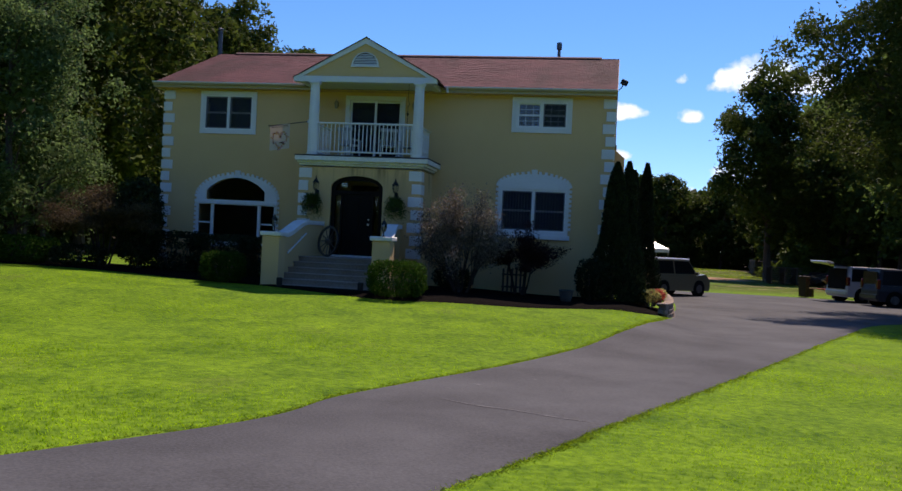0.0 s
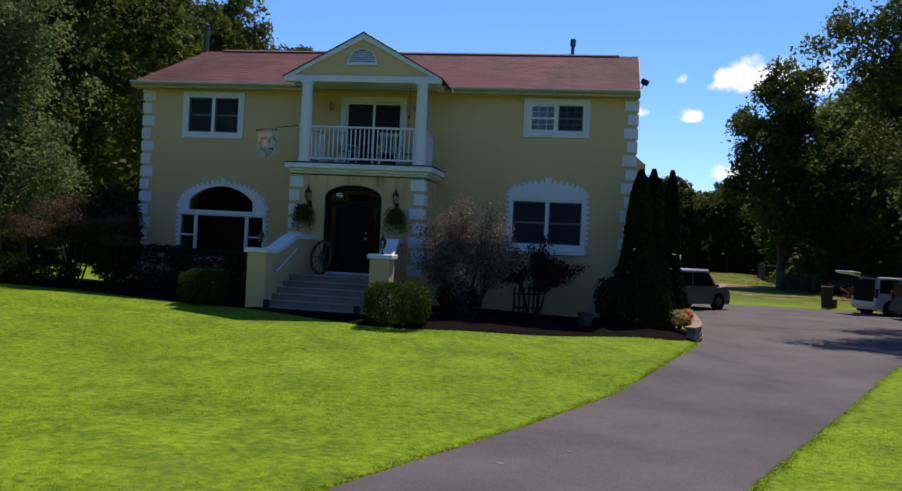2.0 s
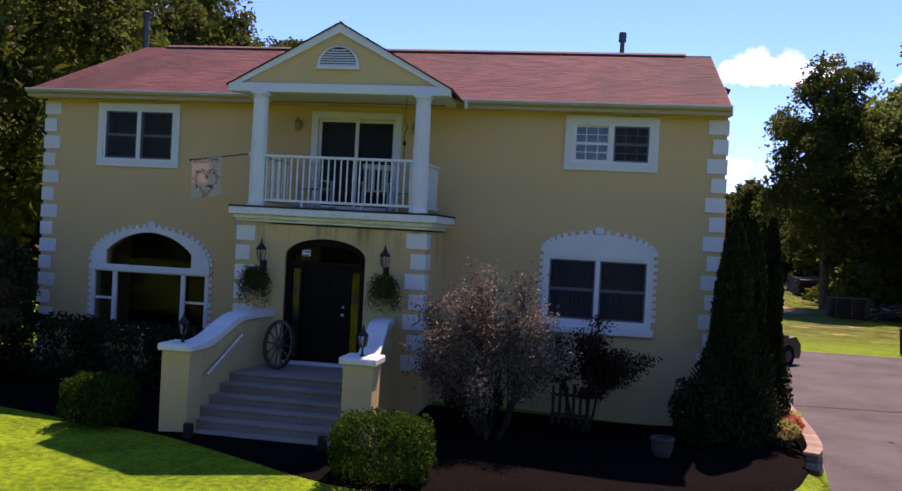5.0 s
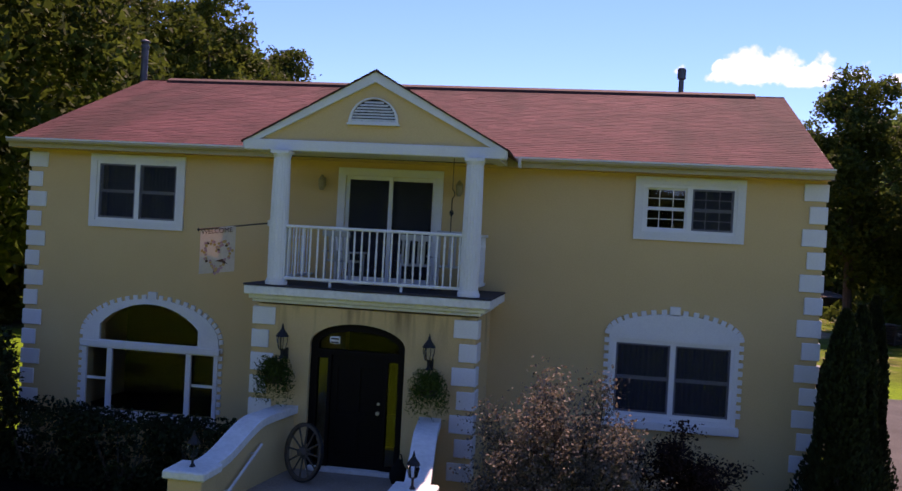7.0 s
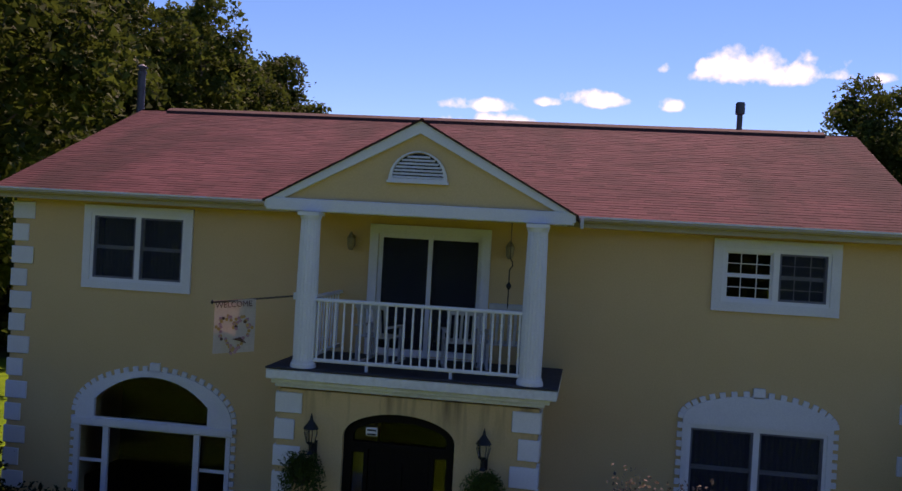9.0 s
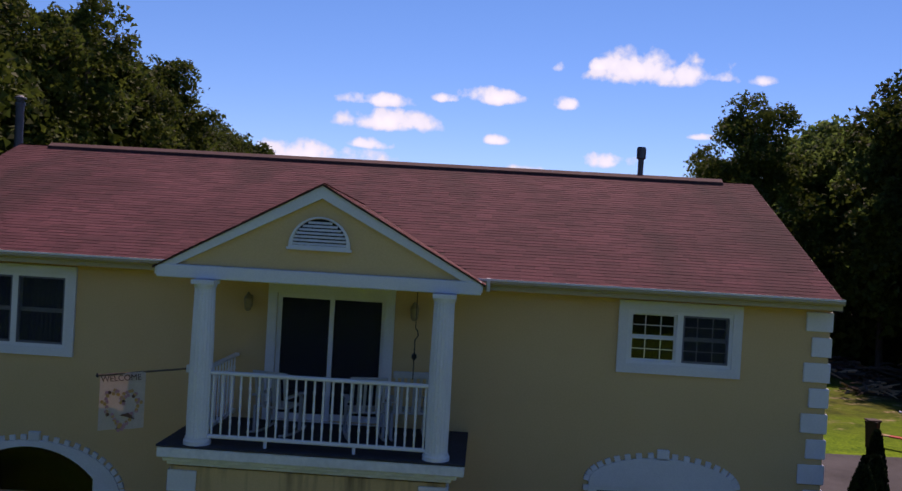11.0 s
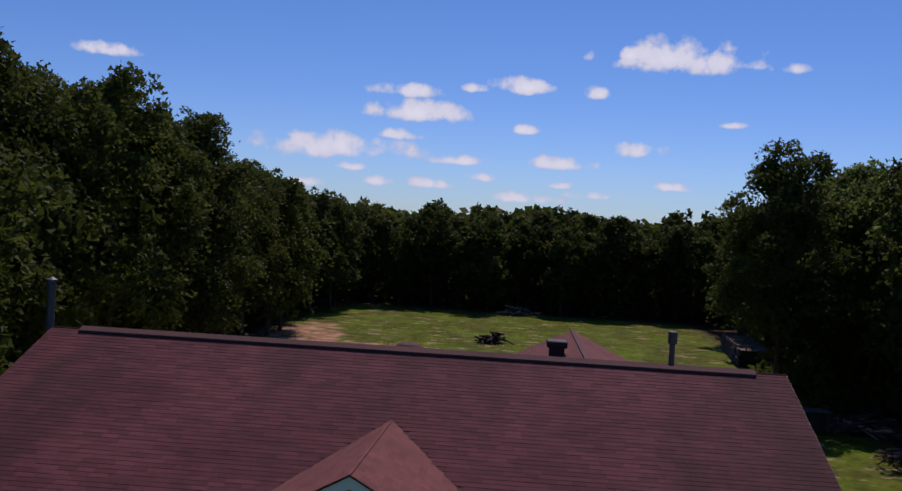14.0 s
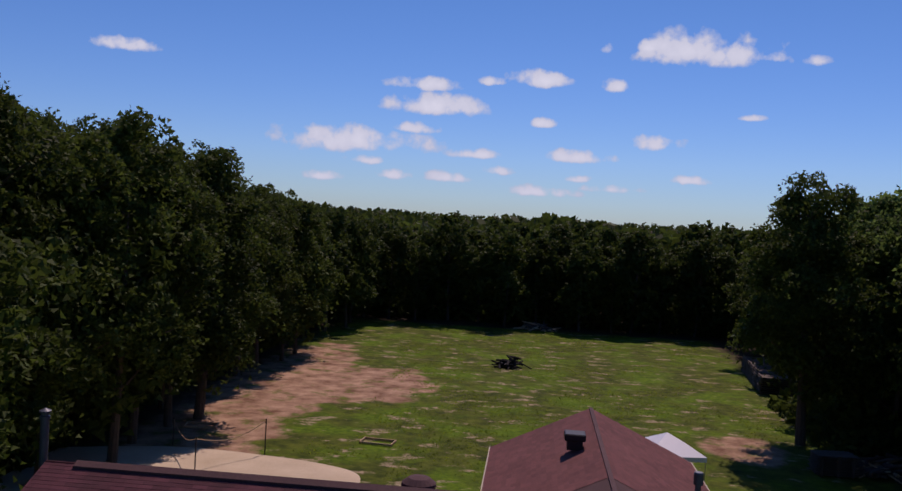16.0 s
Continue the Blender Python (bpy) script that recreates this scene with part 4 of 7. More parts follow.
    part("wing_ridge_cap", one_box(3.44, 3.56, 7.0, 18.4, 7.40, 7.46), RIDGE, house)
    v = part("wing_roof_vent", box(one_box(2.55, 3.0, 13.6, 14.05, 7.15, 7.42), 2.47, 3.08, 13.52, 14.13, 7.42, 7.62, bevel=0.03), IRON, house, "black box vent on the rear roof")


def shingles(parent, corner, along, up, count, rows, course, width, clip=None, keep=None, material=SHINGLE):
    """Courses of tabs on a slope: those that keep() picks are pieces of their own, the rest one joined mesh."""
    rng = np.random.default_rng(3)
    corner, along, up = Vector(corner), Vector(along).normalized(), Vector(up).normalized()
    normal = along.cross(up).normalized()
    if normal.z < 0:
        normal = -normal
    lap = 0.03

    def tab(base, w, t):
        a = base + normal * t
        return [[a, a + along * w, a + along * w + up * (course + lap) - normal * (t - 0.002), a + up * (course + lap) - normal * (t - 0.002)],
                [base, base + along * w, a + along * w, a]]
    faces, near = [], 0
    meshes = {}
    for r in range(rows):
        s = -width * rng.uniform(0, 1)
        while s < count:
            w = width * rng.uniform(0.75, 1.3)
            x0, x1 = max(s, 0.0), min(s + w - 0.006, count)
            s += w
            if x1 - x0 < 0.03:
                continue
            base = corner + along * x0 + up * (r * course) + normal * (0.004 + 0.0015 * rng.uniform())
            if clip and not clip(base + along * (x1 - x0) / 2):
                continue
            thick = 0.0074 if rng.uniform() < 0.8 else 0.005
            if keep and keep(base) and near < 290:
                near += 1
                k = (round((x1 - x0) * 25), thick)
                if k not in meshes:
                    bm = bmesh.new()
                    for q in tab(Vector((0, 0, 0)), k[0] / 25, thick):
                        bm.faces.new([bm.verts.new(v) for v in q])
                    bmesh.ops.remove_doubles(bm, verts=bm.verts, dist=0.0005)
                    meshes[k] = mesh_of("shingle", bm, SHINGLE_ONE)
                piece("shingle", meshes[k], parent, Matrix.Translation(base))
            else:
                faces += tab(base, x1 - x0, thick)
    verts, index = [], []
    for q in faces:
        index.append(tuple(range(len(verts), len(verts) + 4)))
        verts += q
    # the two faces of a tab share an edge, so that each tab is one island
    bm = bmesh.new()
    for a, b in zip(faces[::2], faces[1::2]):
        va = [bm.verts.new(v) for v in a]
        vb = [bm.verts.new(v) for v in b[:2]]
        bm.faces.new(va)
        bm.faces.new((vb[0], vb[1], va[1], va[0]))
    ob = part("shingles", bm, material, parent, "red-brown asphalt shingles in straight courses")
    ob["kind"] = "stuff"


def build_shingles():
    rx0, rx1, ye = X0 - 0.26, X1 + 0.03, -0.36
    run, rise = RIDGE_Y - ye, RIDGE_Z - EAVE - 0.05
    length = math.hypot(run, rise)
    course = length / 46
    gx, gz, apex = 2.25, 6.32, 7.55

    def off_pediment(p):
        return not (abs(p.x - AX) < gx and p.z < apex - (apex - gz) * abs(p.x - AX) / gx - 0.036 * (p.y + 1.84) - 0.06)
    shingles(house, (rx0, ye, EAVE + 0.05), (1, 0, 0), (0, run, rise), rx1 - rx0, 46, course, 0.30, off_pediment, lambda p: -2.4 < p.x < 1.3 and p.z > 7.15 and p.z < 7.95)
    shingles(house, (rx1, 2 * RIDGE_Y - ye, EAVE + 0.05), (-1, 0, 0), (0, -run, rise), rx1 - rx0, 46, course, 0.30)
    wn = math.hypot(3.3, 1.58)
    shingles(house, (0.2, 18.4, 5.85), (0, -1, 0), (3.3, 0, 1.58), 8.3, 24, wn / 24, 0.32, material=BRIGHT_SHINGLE)
    shingles(house, (6.9, 10.1, 5.85), (0, 1, 0), (-3.4, 0, 1.58), 8.3, 24, wn / 24, 0.32, material=BRIGHT_SHINGLE)
    gy = -1.84
    for s in (-1, 1):
        dx, dz = gx, apex - gz
        n = math.hypot(dx, dz)
        reach = 4.7

        def over(p):
            zr = EAVE + 0.05 + (p.y - ye) * rise / run
            return p.z > zr - 0.03
        if s > 0:
            shingles(house, (AX + gx, gy, gz), (0, 1, -0.036), (-dx, 0, dz), reach, 19, n / 19, 0.3, over, material=BRIGHT_SHINGLE)
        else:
            shingles(house, (AX - gx, gy + reach, gz - 0.036 * reach), (0, -1, 0.036), (dx, 0, dz), reach, 19, n / 19, 0.3, over, material=BRIGHT_SHINGLE)


def build_side():
    bm = bmesh.new()
    a = [bm.verts.new((x, y, z)) for y in (2.6, 4.6) for x, z in ((X1, 3.8), (X1 + 0.36, 3.8), (X1 + 0.36, 4.6), (X1, 4.9))]
    bm.faces.new(a[:4]), bm.faces.new(a[4:])
    for i in range(4):
        bm.faces.new((a[i], a[(i + 1) % 4], a[4 + (i + 1) % 4], a[4 + i]))
    part("side_bay", bm, STUCCO, house, "small boxed bay on the side wall")
    lamp = thing("flood_light", "black flood light on the edge of the roof", "lamp", Matrix.Translation((X1 + 0.14, 3.3, 7.08)))
    part("bracket", tube(bmesh.new(), [(-0.08, 0, -0.1), (0.02, 0, 0.0), (0.06, 0, 0.1)], 0.018, 8), IRON, lamp)
    part("head", one_box(-0.12, 0.12, -0.05, 0.09, -0.09, 0.09, bevel=0.02, m=Matrix.Translation((0.1, 0, 0.17)) @ Matrix.Rotation(radians(25), 4, "Y")), IRON, lamp)


build_ground()
road = solo("driveway", ribbon(DRIVE_LEFT, DRIVE_RIGHT, 0.02, 120, 24), ASPHALT, "curving worn dark asphalt driveway", "driveway", kind="structure")
build_walls()
build_windows()
build_quoins()
build_porch()
build_roof()
build_side()


# ---- porch steps, balcony ----
def build_steps():
    st = thing("porch_steps", "grey concrete steps between yellow stucco walls with white caps", "steps")
    n, rise = 6, FLOOR / 6
    top_y, tread = -3.25, 0.31
    half = lambda y: 1.12 + 0.33 * (-1.75 - y) / 2.58         # the flight flares outwards
    for k in range(n):
        z = FLOOR - k * rise
        yf = top_y - k * tread
        yb = PY if k == 0 else top_y - (k - 1) * tread
        depth = yb - yf
        bm = one_box(-1, 1, 0.035 / depth, 1, -0.4 if k == n - 1 else z - rise - 0.02, z - 0.045)
        box(bm, -1, 1, 0, 1, z - 0.045, z, bevel=0.010)
        for v in bm.verts:
            y = yf + (yb - yf) * v.co.y
            v.co.x, v.co.y = -0.65 + v.co.x * half(y), y
        part("step", bm, CONCRETE, st)
    for x0, x1 in ((-2.42, -1.93), (0.66, 1.15)):
        part("pillar", one_box(x0, x1, -4.82, -4.33, -0.5, 1.46, bevel=0.01), STUCCO, st)
        part("pillar_cap", one_box(x0 - 0.06, x1 + 0.06, -4.88, -4.27, 1.46, 1.58, bevel=0.02), WEATHERED, st)
        xm, t = (x0 + x1) / 2, 0.12
        # cheek wall with an S-curved cap, running inwards to the porch
        side = -1 if x0 < 0 else 1
        ys = [-4.33 + (PY + 4.33) * k / 24 for k in range(25)]
        xs = [xm - side * 0.33 * k / 24 for k in range(25)]
        zs = [1.44 + 0.40 * smooth(0.06, 0.62, k / 24) for k in range(25)]
        for name, lo, hi, w, mat in (("cheek_wall", None, 0.0, t, STUCCO), ("cheek_cap", 0.0, 0.12, t + 0.06, WEATHERED)):
            bm = bmesh.new()
            sec = []
            for x, y, z in zip(xs, ys, zs):
                a = -0.5 if lo is None else z + lo
                sec.append([bm.verts.new(p) for p in ((x - w, y, a), (x + w, y, a), (x + w, y, z + hi), (x - w, y, z + hi))])
            for p, q in zip(sec, sec[1:]):
                for i in range(4):
                    bm.faces.new((p[i], p[(i + 1) % 4], q[(i + 1) % 4], q[i]))
            bm.faces.new(sec[0]), bm.faces.new(sec[-1])
            part(name, bm, mat, st)
        bm = tube(bmesh.new(), [(xm - side * 0.24, -4.1, 1.0), (xm - side * 0.38, -3.0, 1.58)], 0.022, 10)
        for x, y, z in ((xm - side * 0.245, -3.9, 1.10), (xm - side * 0.37, -3.15, 1.50)):
            tube(bm, [(x + side * 0.12, y, z - 0.05), (x, y, z)], 0.012, 6)
        part("handrail", bm, WHITE, st, "white metal handrail")


def build_balcony():
    for x in (-2.13, 1.10):
        c = thing("column", "white fluted column on the balcony", "column", Matrix.Translation((x, PY - 0.08, 3.965)), "balcony columns")
        bm = bmesh.new()
        seg = 40
        rings = []
        for z, r in ((0.10, 0.155), (0.7, 0.158), (1.4, 0.15), (2.10, 0.138)):
            rings.append([bm.verts.new(((r - (0.008 if k % 2 else 0)) * math.cos(2 * math.pi * k / seg), (r - (0.008 if k % 2 else 0)) * math.sin(2 * math.pi * k / seg), z)) for k in range(seg)])
        for a, b in zip(rings, rings[1:]):
            for k in range(seg):
                bm.faces.new((a[k], a[(k + 1) % seg], b[(k + 1) % seg], b[k]))
        part("shaft", bm, WHITE, c)
        part("base", lathe(bmesh.new(), [(0.185, 0), (0.185, 0.05), (0.17, 0.07), (0.165, 0.10), (0.1, 0.10)], 24), WHITE, c)
        part("capital", box(lathe(bmesh.new(), [(0.14, 2.10), (0.15, 2.13), (0.158, 2.16), (0.1, 2.16)], 24), -0.155, 0.155, -0.155, 0.155, 2.16, 2.215), WHITE, c)
    y = PY - 0.10
    rail = thing("railing", "white balcony railing with turned balusters", "railing", Matrix.Translation((0, y, 3.965)))
    part("top_rail", one_box(-1.99, 0.96, -0.04, 0.04, 0.95, 1.0, bevel=0.012), VINYL, rail)
    part("bottom_rail", one_box(-1.99, 0.96, -0.03, 0.03, 0.09, 0.14, bevel=0.01), VINYL, rail)
    bal = mesh_of("baluster", lathe(bmesh.new(), [(0.014, 0.13), (0.014, 0.28), (0.020, 0.31), (0.014, 0.36), (0.018, 0.55), (0.014, 0.74), (0.020, 0.79), (0.014, 0.82), (0.014, 0.96)], 8), VINYL)
    for k in range(24):
        piece("baluster", bal, rail, Matrix.Translation((-1.94 + k * 0.1245, 0, 0)))
    for k in range(2):
        piece("foot", mesh_of("foot", one_box(-0.02, 0.02, -0.02, 0.02, 0, 0.09), VINYL), rail, Matrix.Translation((-1.2 + k * 1.2, 0, 0)))
    for x in (-2.13, 1.10):
        side = thing("railing", "short white railing at the end of the balcony", "railing", Matrix.Translation((x, 0, 3.965)))
        part("top_rail", one_box(-0.04, 0.04, PY + 0.08, -0.02, 0.95, 1.0, bevel=0.012), VINYL, side)
        part("bottom_rail", one_box(-0.03, 0.03, PY + 0.08, -0.02, 0.09, 0.14, bevel=0.01), VINYL, side)
        for k in range(10):
            piece("baluster", bal, side, Matrix.Translation((0, PY + 0.2 + k * 0.155, 0)))


build_steps()
build_balcony()


# ---- plants ----
def leaf_tris(rng, P, size, up=0.8):
    """Pointed triangular leaves that face mostly upwards, at the points P."""
    n = len(P)
    nrm = unit(rng, n) + np.array([0, 0, up])
    d = unit(rng, n) + np.array([0, 0, -0.12])
    d -= nrm * (d * nrm).sum(1, keepdims=True) / (nrm * nrm).sum(1, keepdims=True)
    d /= np.linalg.norm(d, axis=1, keepdims=True) + 1e-9
    s = np.cross(d, nrm)
    s /= np.linalg.norm(s, axis=1, keepdims=True) + 1e-9
    L = size * rng.uniform(0.65, 1.35, (n, 1))
    w = L * rng.uniform(0.30, 0.48, (n, 1))
    return np.stack([P - d * L * 0.45 - s * w, P - d * L * 0.35 + s * w, P + d * L * 0.6], 1)


def crown_points(rng, clusters, n, size, sprig=34):
    """Leaves gathered in flat sprigs on the upper shell of each clump, with gaps between the sprigs."""
    C = np.array(clusters)
    w = C[:, 3] ** 2
    m = max(1, n // sprig)
    pick = rng.choice(len(C), m, p=w / w.sum())
    c = C[pick]
    v = unit(rng, m) + np.array([0, 0, 0.35])
    v /= np.linalg.norm(v, axis=1, keepdims=True)
    base = np.repeat(c[:, :3] + v * c[:, 3:4] * rng.uniform(0.45, 1.12, (m, 1)) * np.array([1, 1, 0.78]), sprig, 0)
    rho = 0.17 + size * 0.75
    off = rng.normal(size=(len(base), 3)) * np.array([rho, rho, rho * 0.34])
    off[:, 2] -= 0.45 * (off[:, 0] ** 2 + off[:, 1] ** 2) / rho          # sprigs droop at their rims
    return base + off


def tree_parts(seed, h, cr, clear, n, size, radius, spread=1.0, blobs=26):
    """Meshes of a trunk with limbs and of a crown of leaf clumps, standing at the origin."""
    rng = np.random.default_rng(seed)
    bm = bmesh.new()
    bend = rng.uniform(-0.5, 0.5, 2)
    line = [(bend[0] * math.sin(t * 2.2), bend[1] * math.sin(t * 2.0), h * 0.88 * t - 0.3) for t in np.linspace(0, 1, 7)]
    tube(bm, line, [radius * (1.25 - 1.1 * t) for t in np.linspace(0, 1, 7)], 9)
    clusters = []
    for k in range(blobs):
        t = (k + 0.5) / blobs
        z = h * (clear + (1 - clear) * (0.06 + 0.86 * t))
        env = cr * math.sin(math.pi * (0.12 + 0.80 * t) ** 0.85) ** 0.7 * spread
        a = k * 2.399 + rng.uniform(-0.6, 0.6)
        rr = env * rng.uniform(0.30, 1.05)
        c = np.array([rr * math.cos(a), rr * math.sin(a), z + rng.uniform(-0.5, 0.5)])
        c = [float(v) for v in c]
        clusters.append((*c, cr * float(rng.uniform(0.13, 0.33))))
        if k % 2 == 0:
            s = max(0.15, (z - rr * 0.6) / (h * 0.88))
            i = min(5, int(s * 6))
            base = Vector(line[i]).lerp(Vector(line[i + 1]), min(1, s * 6 - i))
            mid = base.lerp(Vector(c), 0.5) + Vector((0, 0, 0.25))
            tube(bm, [base, mid, Vector(c)], [radius * 0.38, radius * 0.22, radius * 0.07], 5)
    V = leaf_tris(rng, crown_points(rng, clusters, n, size), size)
    # a thin core of broad inner leaves shades the heart of the crown
    inner = [(x * 0.5, y * 0.5, z - 0.08 * h, r * 0.7) for x, y, z, r in clusters if z < h * 0.8]
    V = np.concatenate([V, leaf_tris(rng, crown_points(rng, inner, max(60, n // 50), size, 3), min(1.0, size * 2.6))])
    return mesh_of("trunk", bm, BARK), V


def make_tree(seed, h, cr, clear, n, size, radius, material, label, category="tree", group="", **k):
    trunk, V = tree_parts(seed, h, cr, clear, n, size, radius, **k)
    t = thing("tree", label, category, None, group)
    part("trunk", trunk, None, t)
    part("crown", quads("crown", V, material), None, t)
    return t


def place(ob, x, y, turn, s, first):
    m = Matrix.Translation((x, y, ground_z(x, y))) @ Matrix.Rotation(turn, 4, "Z")
    if first:
        ob.matrix_basis = m
        ob.scale = (s, s, s * 1.0)
        return ob
    o = copy_thing(ob, m)
    o.scale = (s, s, s)
    return o


def build_woods():
    rng = np.random.default_rng(5)
    near = [make_tree(11 + i, 18.0, 4.1 + 0.35 * i, 0.17 + 0.05 * (i % 2), 25000, 0.25, 0.22, LEAF_OAK, "tall oak with a dense dark green crown at the wood's edge", group="woodland trees", blobs=44) for i in range(4)]
    mid = [make_tree(81 + i, 18.0, 4.4, 0.17, 9500, 0.40, 0.21, LEAF_OAK, "tall green broadleaf tree at the edge of the field", group="woodland trees", blobs=34) for i in range(3)]
    back = [make_tree(91 + i, 17.0, 4.5, 0.15, 4600, 0.56, 0.20, LEAF_OAK, "tall green broadleaf tree in the woods behind the field", group="woodland trees", blobs=28) for i in range(3)]
    deep = [make_tree(31 + i, 17.0, 4.8, 0.12, 1800, 0.90, 0.20, LEAF_OAK, "tall green broadleaf tree deep in the woods", group="woodland trees", blobs=20) for i in range(2)]
    right = [make_tree(51 + i, 17.0, 4.4, 0.20, 14000, 0.34, 0.20, LEAF_BRIGHT, "tall broadleaf tree beyond the parking place", group="woodland trees", blobs=34) for i in range(3)]
    used = set()
    spots = []
    high = lambda y: float(np.interp(y, [0, 40, 50, 60, 72, 97, 110], [19.0, 19.2, 18.2, 16.2, 15.4, 14.0, 13.4])) / 18.0
    for y in np.arange(-1, 102, 4.3):                         # edge of the woods on either side
        off = 1.4 * math.sin(y * 0.21)
        lx = -21.8 + off + (3.0 if y < 16 else 0)
        spots.append((lx + rng.uniform(-1, 1), y, near if y < 66 else mid, high(y)))
        spots.append((lx - 5 + rng.uniform(-1.5, 1.5), y + 2.2, near if y < 48 else mid, high(y) * 1.02))
        if y > 24:
            spots.append((27.0 + off + rng.uniform(-1, 1), y, right if y < 72 else mid, 1.04 if y < 60 else 0.84))
        if y > 16:
            spots.append((31.0 + rng.uniform(-1.5, 1.5), y + 2.2, right if y < 50 else mid, 1.06 if y < 60 else 0.82))
    for y in np.arange(-8, 108, 6.5):
        for x in (-33, -40, -48, 37.5, 45, 53):
            if y > 0 or x < 0:
                spots.append((x + rng.uniform(-2, 2), y + rng.uniform(-2, 2), deep, (1.06 if x > 0 else 1.0) if y < 60 else 0.80))
    for x in np.arange(-40, 44, 3.9):
        spots.append((x + rng.uniform(-1, 1), 106.0 + rng.uniform(-1.6, 1.6), back, 0.75))
    for x in np.arange(-40, 46, 4.6):
        spots.append((x + rng.uniform(-1, 1), 111.0 + rng.uniform(-1.6, 1.6), back, 0.80))
    for y in (117, 124):
        for x in np.arange(-60, 64, 5.6):
            spots.append((x + rng.uniform(-1.5, 1.5), y + rng.uniform(-1.5, 1.5), deep, 0.82))
    for x, y, kind, tall in spots:
        ob = kind[int(rng.integers(len(kind)))]
        place(ob, x, y, rng.uniform(0, 6.28), tall * (rng.uniform(0.92, 1.05) if y < 100 else rng.uniform(0.80, 1.10)), ob.name not in used)
        used.add(ob.name)
    # single trees
    for seed, x, y, h, r, clear, n, size, mat, label in (
            (71, 19.5, 49.6, 18.0, 4.6, 0.22, 34000, 0.25, LEAF_OAK, "tall broad oak standing out from the wood's edge"),
            (72, 18.6, 9.6, 17.0, 4.9, 0.30, 56000, 0.15, LEAF_OAK, "large oak shading the parking place"),
            (77, 27.6, 42.6, 19.6, 5.0, 0.2, 20000, 0.30, LEAF_OAK, "tall oak over the timber heaps at the wood's edge"),
            (73, 29.0, 21.5, 17.0, 5.0, 0.12, 20000, 0.30, LEAF_BRIGHT, "leafy oak behind the parked cars"),
            (74, 29.5, 8.0, 17.0, 5.0, 0.12, 20000, 0.28, LEAF_BRIGHT, "leafy oak beside the drive"),
            (76, -19.6, 44.5, 17.6, 4.4, 0.18, 24000, 0.25, LEAF_OAK, "tall oak at the edge of the field"),
            (75, -12.6, -0.8, 9.6, 3.0, 0.10, 38000, 0.11, LEAF_LIGHT, "pale green ornamental tree beside the house")):
        t = make_tree(seed, h, r, clear, n, size, 0.28 if h > 12 else 0.14, mat, label, blobs=52)
        t.matrix_basis = Matrix.Translation((x, y, ground_z(x, y)))


def build_undergrowth():
    """Low brush that closes the foot of the woods."""
    rng = np.random.default_rng(8)
    P = []
    for n, fx, fy, h in ((9000, lambda u: -23.5 - 10 * rng.beta(1, 3, len(u)), lambda u: -4 + 112 * u, 2.6),
                         (9000, lambda u: 28.5 + 10 * rng.beta(1, 3, len(u)), lambda u: 2 + 106 * u, 4.0),
                         (9000, lambda u: -45 + 92 * u, lambda u: 107 + 12 * rng.beta(1, 3, len(u)), 4.5)):
        u = rng.uniform(0, 1, n)
        x, y = fx(u), fy(u)
        clump = 0.5 + 0.5 * np.sin(x * 0.9 + 1.3 * np.sin(y * 0.5)) * np.sin(y * 0.8)
        P.append(np.stack([x, y, -0.2 + h * clump * rng.uniform(0, 1, n) ** 1.3], 1))
    u, v = rng.uniform(0, 1, 3500), rng.uniform(0, 1, 3500)
    P.append(np.stack([20.5 + 8 * u, 46.5 + 16 * v, -0.2 + 3.2 * rng.uniform(0, 1, 3500) * np.clip(u * 3, 0.3, 1) * (0.6 + 0.4 * np.sin(v * 25 + u * 9))], 1))
    P = np.concatenate(P)
    solo("undergrowth", quads("undergrowth", leaf_quads(rng, P, 0.75), LEAF_OAK), None, "dark brush along the foot of the woods", "undergrowth", kind="stuff")


